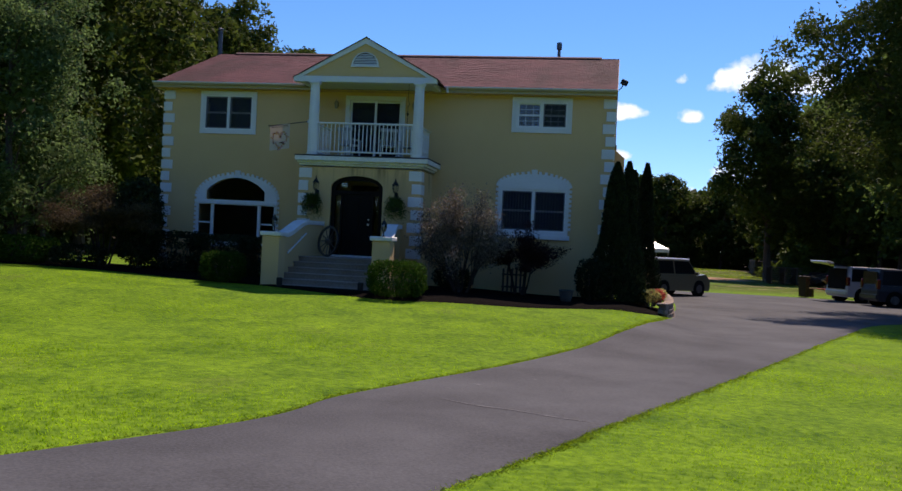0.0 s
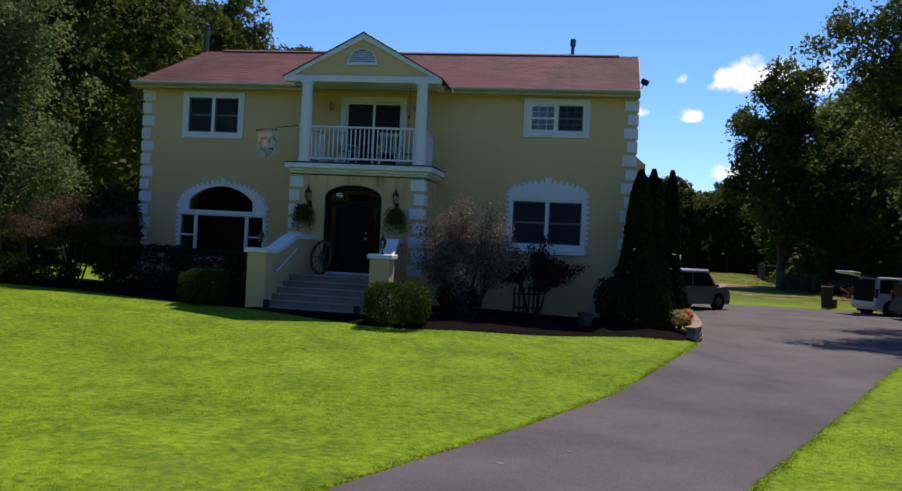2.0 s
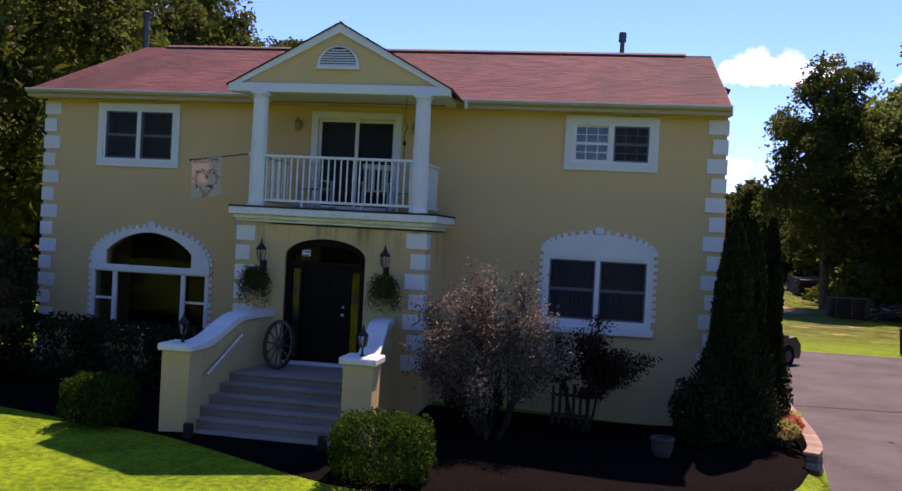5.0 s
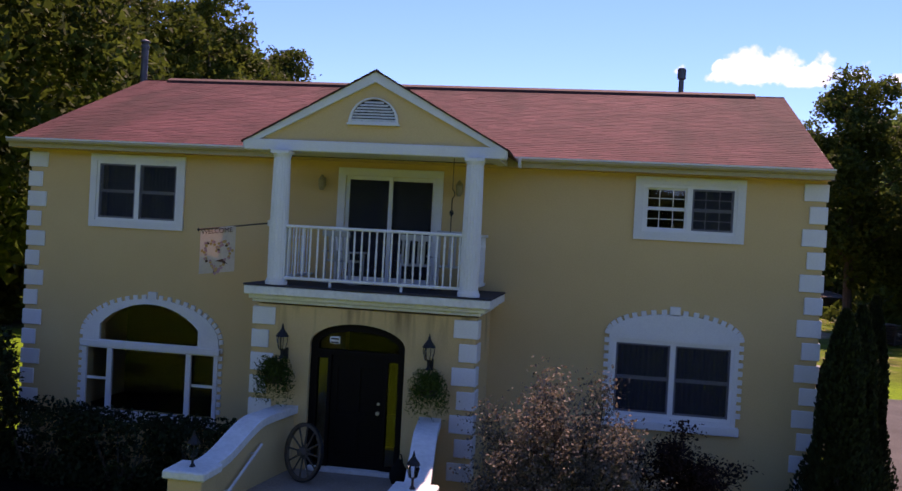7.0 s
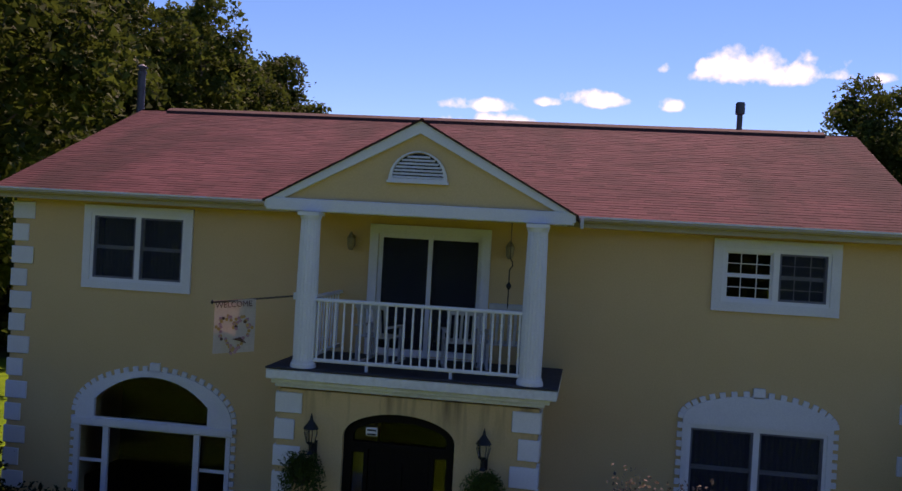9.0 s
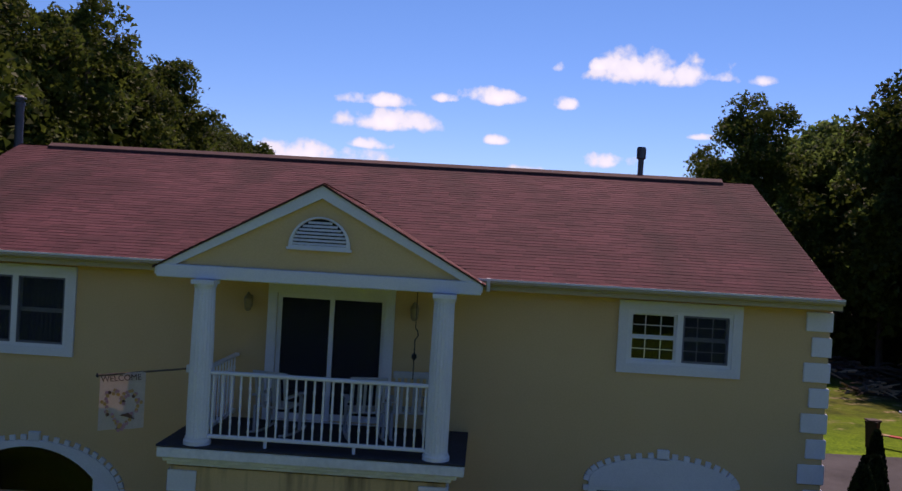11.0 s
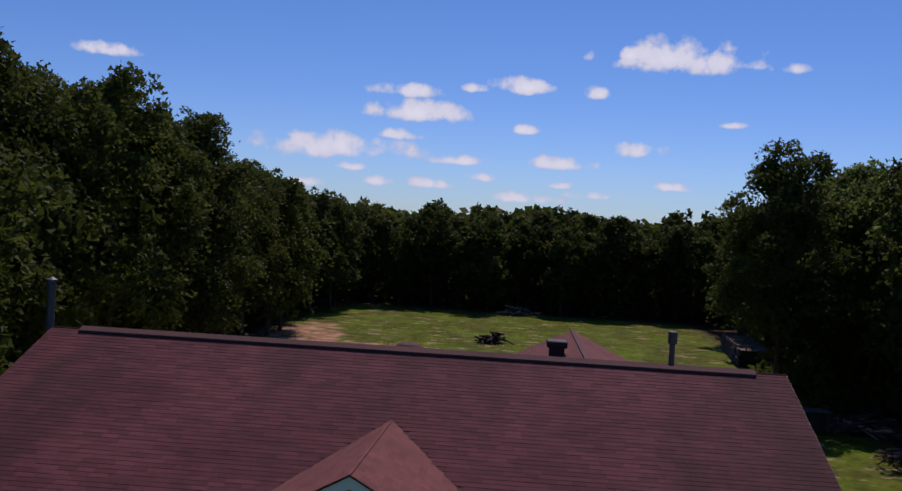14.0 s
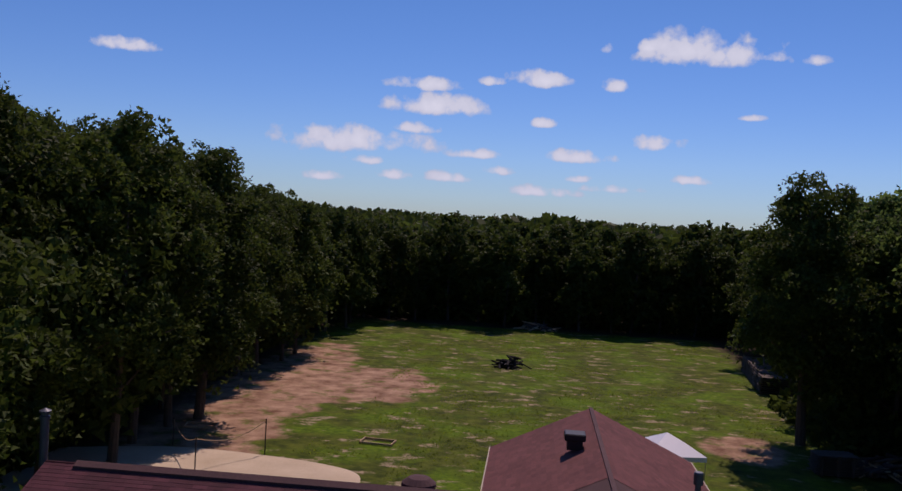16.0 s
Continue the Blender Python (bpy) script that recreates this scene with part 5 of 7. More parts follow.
def build_far_woods():
    """The forest that goes on behind, as one mass of leaf clumps, and unseen woods added in front for the window
    reflections.
    """
    rng = np.random.default_rng(12)
    n = 26000
    y = 128 + 900 * rng.uniform(0, 1, n) ** 2.2
    x = rng.uniform(-1, 1, n) * (70 + y * 0.75)
    z = 12.2 - 2.6 * rng.uniform(0, 1, n) ** 2 + 1.2 * np.sin(x * 0.35) * np.sin(y * 0.23) + 0.9 * np.sin(x * 0.13 + 1) - np.where(y < 140, 9, 0) * rng.uniform(0, 1, n)
    V = leaf_quads(rng, np.stack([x, y, z], 1), 2.0, up=0.2, slim=0.9)
    solo("distant_woods", quads("distant_woods", V, LEAF_OAK), None, "distant green forest canopy behind the field", "woods", kind="stuff")
    n = 12000
    x, y = rng.uniform(-115, 115, n), rng.uniform(126, 136, n)
    solo("distant_woods", quads("distant_woods", leaf_quads(rng, np.stack([x, y, 12.0 * rng.uniform(0, 1, n)], 1), 1.7, slim=0.9), LEAF_OAK), None, "dense green woods closing the far side of the field", "woods", kind="stuff")
    n = 16000
    x = rng.uniform(-110, 110, n)
    y = -62 - 14 * rng.uniform(0, 1, n) - 0.0015 * x * x
    tall = 19 - 9.8 * np.exp(-((x - 3) / 13) ** 4)          # lowered in the middle so that the upper window reflects sky
    z = tall * rng.uniform(0, 1, n) + 1.0 * np.sin(x * 0.4)
    solo("roadside_woods", quads("roadside_woods", leaf_quads(rng, np.stack([x, y, z], 1), 1.8, slim=0.9), LEAF_OAK), None, "unseen dense green woods in front of the house", "woods", kind="stuff")


build_woods()
build_undergrowth()
build_far_woods()


# ---- planting round the house ----
def shrub(name, x, y, w, d, h, n, size, material, label, category="shrub", seed=1, boxy=0.5, z0=None, group=""):
    """A rounded or clipped bush: short stems under a shell of small leaves."""
    rng = np.random.default_rng(seed)
    g = (ground_z(x, y) if z0 is None else z0)
    t = thing(name, label, category, Matrix.Translation((x, y, g)), group)
    bm = bmesh.new()
    for k in range(6):
        a = k * 1.05
        tube(bm, [(0.1 * math.cos(a), 0.1 * math.sin(a), -0.1), (w * 0.28 * math.cos(a), d * 0.28 * math.sin(a), h * 0.7)], [0.03, 0.012], 5)
    part("stem", bm, BARK, t)
    v = unit(rng, n)
    p = np.sign(v) * np.abs(v) ** (1 - 0.6 * boxy)
    p = p / np.maximum(np.abs(p).max(1, keepdims=True), 1e-6) * boxy + v * (1 - boxy)
    lump = 1 + 0.10 * np.sin(v[:, :1] * 7 + seed) * np.sin(v[:, 1:2] * 6) * np.sin(v[:, 2:] * 5 + 1)
    p = p * lump * rng.uniform(0.72, 1.03, (n, 1))
    P = np.stack([p[:, 0] * w / 2, p[:, 1] * d / 2, h * 0.52 + p[:, 2] * h * 0.48], 1)
    part("foliage", quads("foliage", leaf_quads(rng, P, size), material), None, t)
    return t


def build_beds():
    back = curve_through([(-15.5, 3.0), (-8.2, 0.3), (-2.6, -0.3), (1.3, -0.3), (5.0, 0.0), (7.2, 0.6), (8.85, 2.6)])
    edge = curve_through([(-15.5, -2.0), (-9.4, -3.5), (-4.9, -4.5), (-2.3, -5.05), (1.3, -6.7), (3.5, -6.3), (6.0, -5.3), (7.5, -4.3), (8.4, -1.7)])
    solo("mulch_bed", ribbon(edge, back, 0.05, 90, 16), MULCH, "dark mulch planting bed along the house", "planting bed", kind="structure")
    rng = np.random.default_rng(2)
    for k, (x0, x1, y) in enumerate(((-7.7, -5.9, -1.15), (-6.0, -4.2, -1.2), (-4.3, -2.75, -1.15))):
        shrub("hedge", (x0 + x1) / 2, y, x1 - x0 + 0.25, 1.5, 1.28, 6500, 0.085, LEAF_DARK, "dark clipped evergreen hedge under the arched window", "hedge", seed=40 + k, boxy=0.75, group="hedge")
    shrub("boxwood", -3.55, -4.7, 1.15, 1.05, 0.86, 6500, 0.06, LEAF_BOX, "rounded green boxwood by the porch steps", seed=3, boxy=0.5)
    shrub("boxwood", 1.68, -6.1, 1.46, 1.3, 0.95, 9000, 0.06, LEAF_BOX, "large rounded green boxwood beside the step pillar", seed=4, boxy=0.5)
    shrub("shrub", -7.75, -1.7, 1.5, 1.4, 2.9, 6500, 0.11, LEAF_DARK, "tall dark shrub at the corner of the house", seed=5, boxy=0.2)
    shrub("shrub", -11.4, -2.2, 2.4, 1.5, 0.9, 5000, 0.09, LEAF_BOX, "low spreading green shrub at the lawn's edge", seed=6, boxy=0.3)
    shrub("shrub", -13.6, -1.6, 2.2, 1.5, 1.0, 4500, 0.09, LEAF_BOX, "low rounded shrub at the lawn's edge", seed=7, boxy=0.3)
    shrub("shrub", -9.2, -2.6, 1.8, 1.2, 0.7, 3500, 0.08, LEAF_DARK, "low dark ground-cover shrub in the bed", seed=8, boxy=0.3)
    shrub("shrub", 6.45, -1.7, 1.05, 0.95, 1.25, 3500, 0.08, LEAF_DARK, "small dark shrub at the foot of the evergreens", seed=9, boxy=0.2)
    shrub("shrub", 2.2, -1.0, 1.2, 0.8, 0.7, 2500, 0.07, LEAF_DARK, "low dark shrub against the house wall", seed=10, boxy=0.3)


def small_tree(name, x, y, h, w, d, base, n, size, material, label, seed, stems=7, flat=0.0, slim=0.6, bare=0.30):
    """Several thin stems that fork into a loose crown with gaps."""
    rng = np.random.default_rng(seed)
    g = ground_z(x, y)
    t = thing(name, label, "tree", Matrix.Translation((x, y, g)))
    tips = []
    for k in range(stems):
        bm = bmesh.new()
        a = 2 * math.pi * k / stems + float(rng.uniform(-0.4, 0.4))
        for j in range(5):
            r = float(rng.uniform(0.25, 1.0))
            zt = h * float(rng.uniform(0.52, 0.98)) * (1 - 0.32 * r * r)
            b = a + float(rng.uniform(-0.7, 0.7))
            tip = Vector((w / 2 * r * math.cos(b), d / 2 * r * math.sin(b), zt))
            root = Vector((0.12 * math.cos(a), 0.12 * math.sin(a), -0.1))
            fork = Vector((w * 0.13 * math.cos(a), d * 0.13 * math.sin(a), base + float(rng.uniform(-0.1, 0.25))))
            if j == 0:
                tube(bm, [root, root.lerp(fork, 0.5) + Vector((0.03, 0.02, 0)), fork], [0.032, 0.026, 0.02], 6)
            tube(bm, [fork, fork.lerp(tip, 0.55) + Vector((0, 0, 0.12)), tip], [0.018, 0.011, 0.004], 5)
            tips.append((fork, tip))
        part("stem", bm, TWIG, t)
    pick = rng.integers(0, len(tips), n)
    u = rng.uniform(bare, 1.08, (n, 1)) ** (0.8 if bare > 0.3 else 1.0)
    A, B = np.array([tuple(f) for f, _ in tips])[pick], np.array([tuple(q) for _, q in tips])[pick]
    P = A + (B - A) * u + rng.normal(size=(n, 3)) * np.array([0.13, 0.13, 0.10 - 0.05 * flat]) * (w / 2.6)
    P[:, 2] = np.maximum(P[:, 2], base * 0.55)
    part("foliage", quads("foliage", leaf_quads(rng, P, size, slim=slim), material), None, t)
    return t


def evergreen(x, y, h, r, n, seed):
    """A narrow cone of upright sprays on a straight stem."""
    rng = np.random.default_rng(seed)
    t = thing("arborvitae", "tall narrow dark green columnar evergreen at the house corner", "evergreen", Matrix.Translation((x, y, ground_z(x, y))), "corner evergreens")
    part("trunk", tube(bmesh.new(), [(0, 0, -0.2), (0, 0, h * 0.9)], [0.07, 0.01], 7), BARK, t)
    u = rng.uniform(0, 1, n) ** 0.8
    a = rng.uniform(0, 2 * math.pi, n)
    prof = r * (1 - u) ** 0.72 * (0.86 + 0.14 * np.sin(u * 9)) * (1 + 0.10 * np.sin(a * 5 + u * 17 + seed)) + 0.03
    rr = prof * rng.uniform(0.62, 1.04, n)
    P = np.stack([rr * np.cos(a), rr * np.sin(a), 0.05 + u * h], 1)
    d = np.stack([0.45 * np.cos(a), 0.45 * np.sin(a), np.ones(n)], 1) + rng.normal(size=(n, 3)) * 0.22
    d /= np.linalg.norm(d, axis=1, keepdims=True)
    s = np.cross(d, unit(rng, n))
    s /= np.linalg.norm(s, axis=1, keepdims=True)
    L = rng.uniform(0.05, 0.105, (n, 1))
    V = np.stack([P - d * L / 2, P + s * L * 0.26, P + d * L / 2, P - s * L * 0.26], 1)
    part("foliage", quads("foliage", V, LEAF_DARK), None, t)


def build_planting():
    build_beds()
    small_tree("crape_myrtle", 2.80, -3.1, 3.05, 2.75, 2.3, 0.30, 26000, 0.056, LEAF_CRAPE, "bronze-leaved multi-stemmed shrub tree in front of the house", 21, stems=10, bare=0.33)
    small_tree("japanese_maple", 4.30, -1.5, 2.25, 2.5, 1.8, 0.75, 17000, 0.062, LEAF_MAPLE, "dark red small-leaved maple under the window", 22, stems=5, flat=1.0)
    small_tree("japanese_maple", -8.55, -2.3, 2.85, 3.9, 3.0, 1.35, 42000, 0.065, LEAF_CRAPE_DARK, "spreading bronze weeping maple beside the lawn", 23, stems=7, flat=1.0, slim=0.4)
    for x, y, h, r, n, seed in ((7.00, -1.15, 4.05, 0.82, 24000, 1), (7.34, -0.75, 4.15, 0.66, 18000, 2), (7.52, 0.05, 4.0, 0.52, 9000, 3), (7.91, 0.62, 4.38, 0.56, 17000, 4)):
        evergreen(x, y, h, r, n, seed)
    # picket panel under the red maple
    f = thing("picket_panel", "short brown picket trellis leaning by the wall", "trellis", Matrix.Translation((3.75, -1.15, ground_z(3.75, -1.15) + 0.04)))
    for k in range(6):
        part("picket", one_box(k * 0.13, k * 0.13 + 0.06, -0.01, 0.012, 0, 0.72 + 0.05 * (k % 2), bevel=0.004), BROWN, f)
    for z in (0.15, 0.52):
        part("cross_bar", one_box(-0.02, 0.74, 0.012, 0.032, z, z + 0.05), BROWN, f)
    # pot, flowers, low block wall
    pot = thing("garden_pot", "weathered empty stone pot in the bed", "pot", Matrix.Translation((5.75, -2.9, ground_z(5.75, -2.9) + 0.04)))
    part("bowl", lathe(bmesh.new(), [(0.13, 0), (0.17, 0.1), (0.19, 0.27), (0.21, 0.3), (0.2, 0.33), (0.15, 0.33), (0.14, 0.12), (0.02, 0.1)], 16), TERRACOTTA, pot)
    for k, (dx, dy, mat, lab) in enumerate(((0.0, 0.05, PETAL_RED, "clump of red flowers above the block wall"), (-0.2, -0.45, PETAL_YELLOW, "clump of yellow-green foliage above the block wall"), (0.05, 0.7, PETAL_YELLOW, "clump of yellow-green foliage above the block wall"), (-0.45, 0.0, PETAL_YELLOW, "clump of yellow-green foliage above the block wall"))):
        shrub("flowers", 8.35 + dx, 0.0 + dy, 0.5 if mat is PETAL_RED else 0.62, 0.5, 0.42, 900, 0.06, mat, lab, "flowers", seed=50 + k, boxy=0.0, z0=0.0)
    wall = thing("block_wall", "low curved retaining wall of tan concrete blocks", "retaining wall")
    me = mesh_of("block", one_box(-0.145, 0.145, -0.11, 0.11, 0, 0.118, bevel=0.012), STONE_BLOCK)
    cap = mesh_of("capstone", one_box(-0.16, 0.16, -0.14, 0.14, 0, 0.06, bevel=0.012), STONE_BLOCK)
    line = curve_through([(8.50, -1.60), (8.60, -1.35), (8.68, -1.0), (8.76, -0.4), (8.84, 0.6), (8.90, 2.0), (8.95, 3.6), (8.95, 5.2)])
    pts = [Vector(line(k / 400)) for k in range(401)]
    marks, run = [pts[0]], 0.0
    for a, b in zip(pts, pts[1:]):
        run += (b - a).length
        if run >= 0.30:
            marks.append(b)
            run = 0.0
    for c in range(5):
        for i in range(len(marks) - 1):
            a, b = marks[i], marks[i + 1]
            p = a.lerp(b, 0.5 if c % 2 else 0.0)
            if c == 4:
                p = a.lerp(b, 0.25)
            ang = math.atan2(b.y - a.y, b.x - a.x)
            piece("block" if c < 4 else "capstone", me if c < 4 else cap, wall, Matrix.Translation((p.x - 0.02 * c, p.y, -0.47 + 0.12 * c)) @ Matrix.Rotation(ang, 4, "Z"))


LEAF_CRAPE_DARK = leaf("bronze_maple_leaves", (0.045, 0.033, 0.018), (0.125, 0.085, 0.043), island=0.4)
build_planting()


# ---- porch and balcony things ----
def lantern(x, y, z, on_wall):
    t = thing("wall_lantern" if on_wall else "post_lantern", "black iron wall lantern beside the front door" if on_wall else "black iron lantern on the step pillar", "lantern", Matrix.Translation((x, y, z)), "porch lanterns" if on_wall else "pillar lanterns")
    s = 1.0 if on_wall else 0.85
    part("base", lathe(bmesh.new(), [(0.05 * s, -0.16 * s if on_wall else 0.0), (0.02 * s, -0.12 * s if on_wall else 0.05), (0.02 * s, -0.03 if on_wall else 0.13), (0.06 * s, 0.0 if on_wall else 0.15)], 12), IRON, t)
    b = 0.0 if on_wall else 0.15
    part("glass", lathe(bmesh.new(), [(0.055 * s, b), (0.085 * s, b + 0.12 * s), (0.09 * s, b + 0.17 * s), (0.07 * s, b + 0.2 * s)], 12), GLASS, t, "clear glass lantern chimney")
    for k in range(6):
        a = k * math.pi / 3
        part("rib", tube(bmesh.new(), [(0.06 * s * math.cos(a), 0.06 * s * math.sin(a), b), (0.094 * s * math.cos(a), 0.094 * s * math.sin(a), b + 0.14 * s), (0.078 * s * math.cos(a), 0.078 * s * math.sin(a), b + 0.21 * s)], 0.007, 5), IRON, t)
    part("cap", lathe(bmesh.new(), [(0.11 * s, b + 0.2 * s), (0.09 * s, b + 0.24 * s), (0.05 * s, b + 0.29 * s), (0.025 * s, b + 0.33 * s), (0.018 * s, b + 0.37 * s), (0.003, b + 0.42 * s)], 12), IRON, t)
    if on_wall:
        part("arm", tube(bmesh.new(), [(0, 0.20, -0.12), (0, 0.12, -0.2), (0, 0.02, -0.14)], 0.014, 7), IRON, t)
        part("wall_plate", one_box(-0.05, 0.05, 0.17, 0.20, -0.2, 0.0, bevel=0.006), IRON, t)


def fern(x, y, z, seed):
    rng = np.random.default_rng(seed)
    t = thing("hanging_fern", "bushy green fern in a hanging basket by the door", "hanging plant", Matrix.Translation((x, y, z)), "hanging ferns")
    part("basket", lathe(bmesh.new(), [(0.06, -0.12), (0.12, -0.08), (0.15, 0.02), (0.14, 0.02), (0.05, -0.05)], 14), BROWN, t)
    part("hanger", tube(bmesh.new(), [(0.13, 0, 0.0), (0.0, 0.02, 0.34), (-0.13, 0, 0.0)], 0.005, 5), IRON, t)
    V = []
    for k in range(620):
        a, lift, reach = rng.uniform(0, 6.283), rng.uniform(0.08, 0.40), rng.uniform(0.18, 0.37)
        droop = rng.uniform(0.10, 0.62)
        for j in range(9):
            s = (j + 0.5) / 9
            c = np.array([reach * s * math.cos(a), reach * s * math.sin(a), lift * math.sin(s * 2.4) - droop * s * s])
            for q in leaf_quads(rng, np.array([c]), 0.062, slim=0.28):
                V.append(q)
    part("fronds", quads("fronds", np.array(V), LEAF_FERN), None, t)


def wagon_wheel():
    m = Matrix.Translation((-1.30, -2.45, FLOOR + 0.46)) @ Matrix.Rotation(radians(-34), 4, "Z") @ Matrix.Rotation(radians(-8), 4, "X")
    t = thing("wagon_wheel", "old grey wooden wagon wheel leaning by the door", "wagon wheel", m)
    def ring(r0, r1, w):
        bm = bmesh.new()
        secs = []
        for k in range(40):
            a = 2 * math.pi * k / 40
            secs.append([bm.verts.new((r * math.cos(a), y, r * math.sin(a))) for r, y in ((r0, -w), (r1, -w), (r1, w), (r0, w))])
        for k in range(40):
            p, q = secs[k], secs[(k + 1) % 40]
            for i in range(4):
                bm.faces.new((p[i], p[(i + 1) % 4], q[(i + 1) % 4], q[i]))
        return bm
    part("rim", ring(0.40, 0.45, 0.025), OLD_WOOD, t)
    part("tyre", ring(0.4505, 0.46, 0.027), IRON, t, "rusty iron tyre")
    hub = lathe(bmesh.new(), [(0.03, -0.1), (0.055, -0.09), (0.075, 0), (0.055, 0.09), (0.03, 0.1)], 14)
    bmesh.ops.rotate(hub, verts=hub.verts, matrix=Matrix.Rotation(math.pi / 2, 3, "X"))
    part("hub", hub, OLD_WOOD, t)
    for k in range(12):
        a = 2 * math.pi * k / 12
        part("spoke", tube(bmesh.new(), [(0.06 * math.cos(a), 0, 0.06 * math.sin(a)), (0.25 * math.cos(a), 0, 0.25 * math.sin(a)), (0.41 * math.cos(a), 0, 0.41 * math.sin(a))], [0.018, 0.014, 0.016], 7), OLD_WOOD, t)


def welcome_flag():
    t = thing("welcome_flag", "cream welcome flag with a printed wreath on a pole", "flag", Matrix.Translation((-2.29, PY - 0.09, 4.97)))
    end = Vector((-1.24, -0.02, -0.17))
    part("pole", tube(bmesh.new(), [(0, 0, 0), tuple(end * 0.55), tuple(end)], [0.014, 0.013, 0.016], 8), OLD_WOOD, t)
    part("finial", lathe(bmesh.new(), [(0.01, -0.03), (0.025, 0.0), (0.01, 0.03)], 8, tuple(end)), IRON, t)
    part("bracket", one_box(-0.03, 0.02, -0.03, 0.03, -0.05, 0.05, bevel=0.006), WHITE, t)
    x0, x1, ztop, h = -1.20, -0.58, -0.16, 0.76
    def wave(x, z):
        return 0.02 * math.sin((x - x0) * 11) * (0.3 + (ztop - z) / h) - 0.02
    bm = bmesh.new()
    nx, nz = 16, 18
    grid = [[bm.verts.new((x0 + (x1 - x0) * i / nx, wave(x0 + (x1 - x0) * i / nx, ztop - h * j / nz), ztop - h * j / nz + 0.085 * i / nx)) for i in range(nx + 1)] for j in range(nz + 1)]
    for a, b in zip(grid, grid[1:]):
        for i in range(nx):
            bm.faces.new((a[i], a[i + 1], b[i + 1], b[i]))
    cloth = part("cloth", bm, FLAG, t)
    cloth.modifiers.new("thickness", "SOLIDIFY").thickness = 0.003
    font = bpy.data.curves.new("welcome", "FONT")
    font.body, font.size, font.align_x, font.extrude = "WELCOME", 0.115, "CENTER", 0.001
    txt = new("lettering", font)
    txt.parent = cloth
    txt.matrix_basis = Matrix.Translation(((x0 + x1) / 2, -0.062, ztop - 0.055)) @ Matrix.Rotation(radians(-7), 4, "Y") @ Matrix.Rotation(math.pi / 2, 4, "X")
    font.materials.append(INK)
    rng = np.random.default_rng(4)
    for k in range(66):                                # heart-shaped wreath of small flowers
        s = 2 * math.pi * k / 66
        hx, hz = 0.25 * math.sin(s) ** 3, 0.27 * (0.8125 * math.cos(s) - 0.3125 * math.cos(2 * s) - 0.125 * math.cos(3 * s) - 0.0625 * math.cos(4 * s))
        x, z = (x0 + x1) / 2 + hx * 0.95 + rng.uniform(-0.04, 0.04), ztop - 0.42 + hz + rng.uniform(-0.04, 0.04)
        part("blossom", lathe(bmesh.new(), [(0.026, -0.003), (0.026, 0.002), (0.008, 0.004)], 6), INK if k % 11 == 0 else PINK if k % 2 == 1 else FLOWER, cloth).matrix_basis = Matrix.Translation((x, wave(x, z) - 0.012, z)) @ Matrix.Rotation(math.pi / 2, 4, "X")
    bird = plate([(-1.0 + 0.1, ztop - 0.52), (-0.78, ztop - 0.48), (-0.68, ztop - 0.56), (-0.80, ztop - 0.535)], [], -0.062, -0.058)
    part("printed_bird", bird, INK, cloth)


# white chair paint greyed: the deep shade of the balcony put into the colour
CHAIR = M("shade_grey_chair_paint", (0.34, 0.35, 0.36), (0.46, 0.47, 0.48), coarse=2, fine=20, rough=0.7)
BRASS = M("tarnished_brass", (0.22, 0.17, 0.10), (0.34, 0.27, 0.16), coarse=5, fine=30, rough=0.5, metal=0.3)


def rocking_chair(x, y, turn, back=0.92):
    t = thing("rocking_chair", "white wooden rocking chair on the balcony", "chair", Matrix.Translation((x, y, 3.966)) @ Matrix.Rotation(turn, 4, "Z"), "balcony chairs")
    for s in (-0.25, 0.25):
        part("rocker", tube(bmesh.new(), [(s, -0.42 + 0.84 * k / 8, 0.025 + 0.16 * (k / 8 - 0.45) ** 2) for k in range(9)], 0.02, 6), CHAIR, t)
        part("leg", one_box(s - 0.02, s + 0.02, -0.25, -0.21, 0.03, 0.56), CHAIR, t)
        part("leg", one_box(s - 0.02, s + 0.02, 0.19, 0.23, 0.03, 0.42), CHAIR, t)
        part("arm", one_box(s - 0.04, s + 0.04, -0.3, 0.26, 0.56, 0.585, bevel=0.006), CHAIR, t)
    part("seat", one_box(-0.25, 0.25, -0.25, 0.22, 0.40, 0.43, bevel=0.008), CHAIR, t)
    lean = Matrix.Translation((0, 0.21, 0.42)) @ Matrix.Rotation(radians(-10), 4, "X")
    for k in range(6):
        xx = -0.22 + 0.088 * k
        part("back_slat", one_box(xx - 0.02, xx + 0.02, -0.008, 0.008, 0.0, back - 0.5, m=lean), CHAIR, t)
    part("top_rail", one_box(-0.27, 0.27, -0.014, 0.014, back - 0.5, back - 0.4, bevel=0.008, m=lean), CHAIR, t)


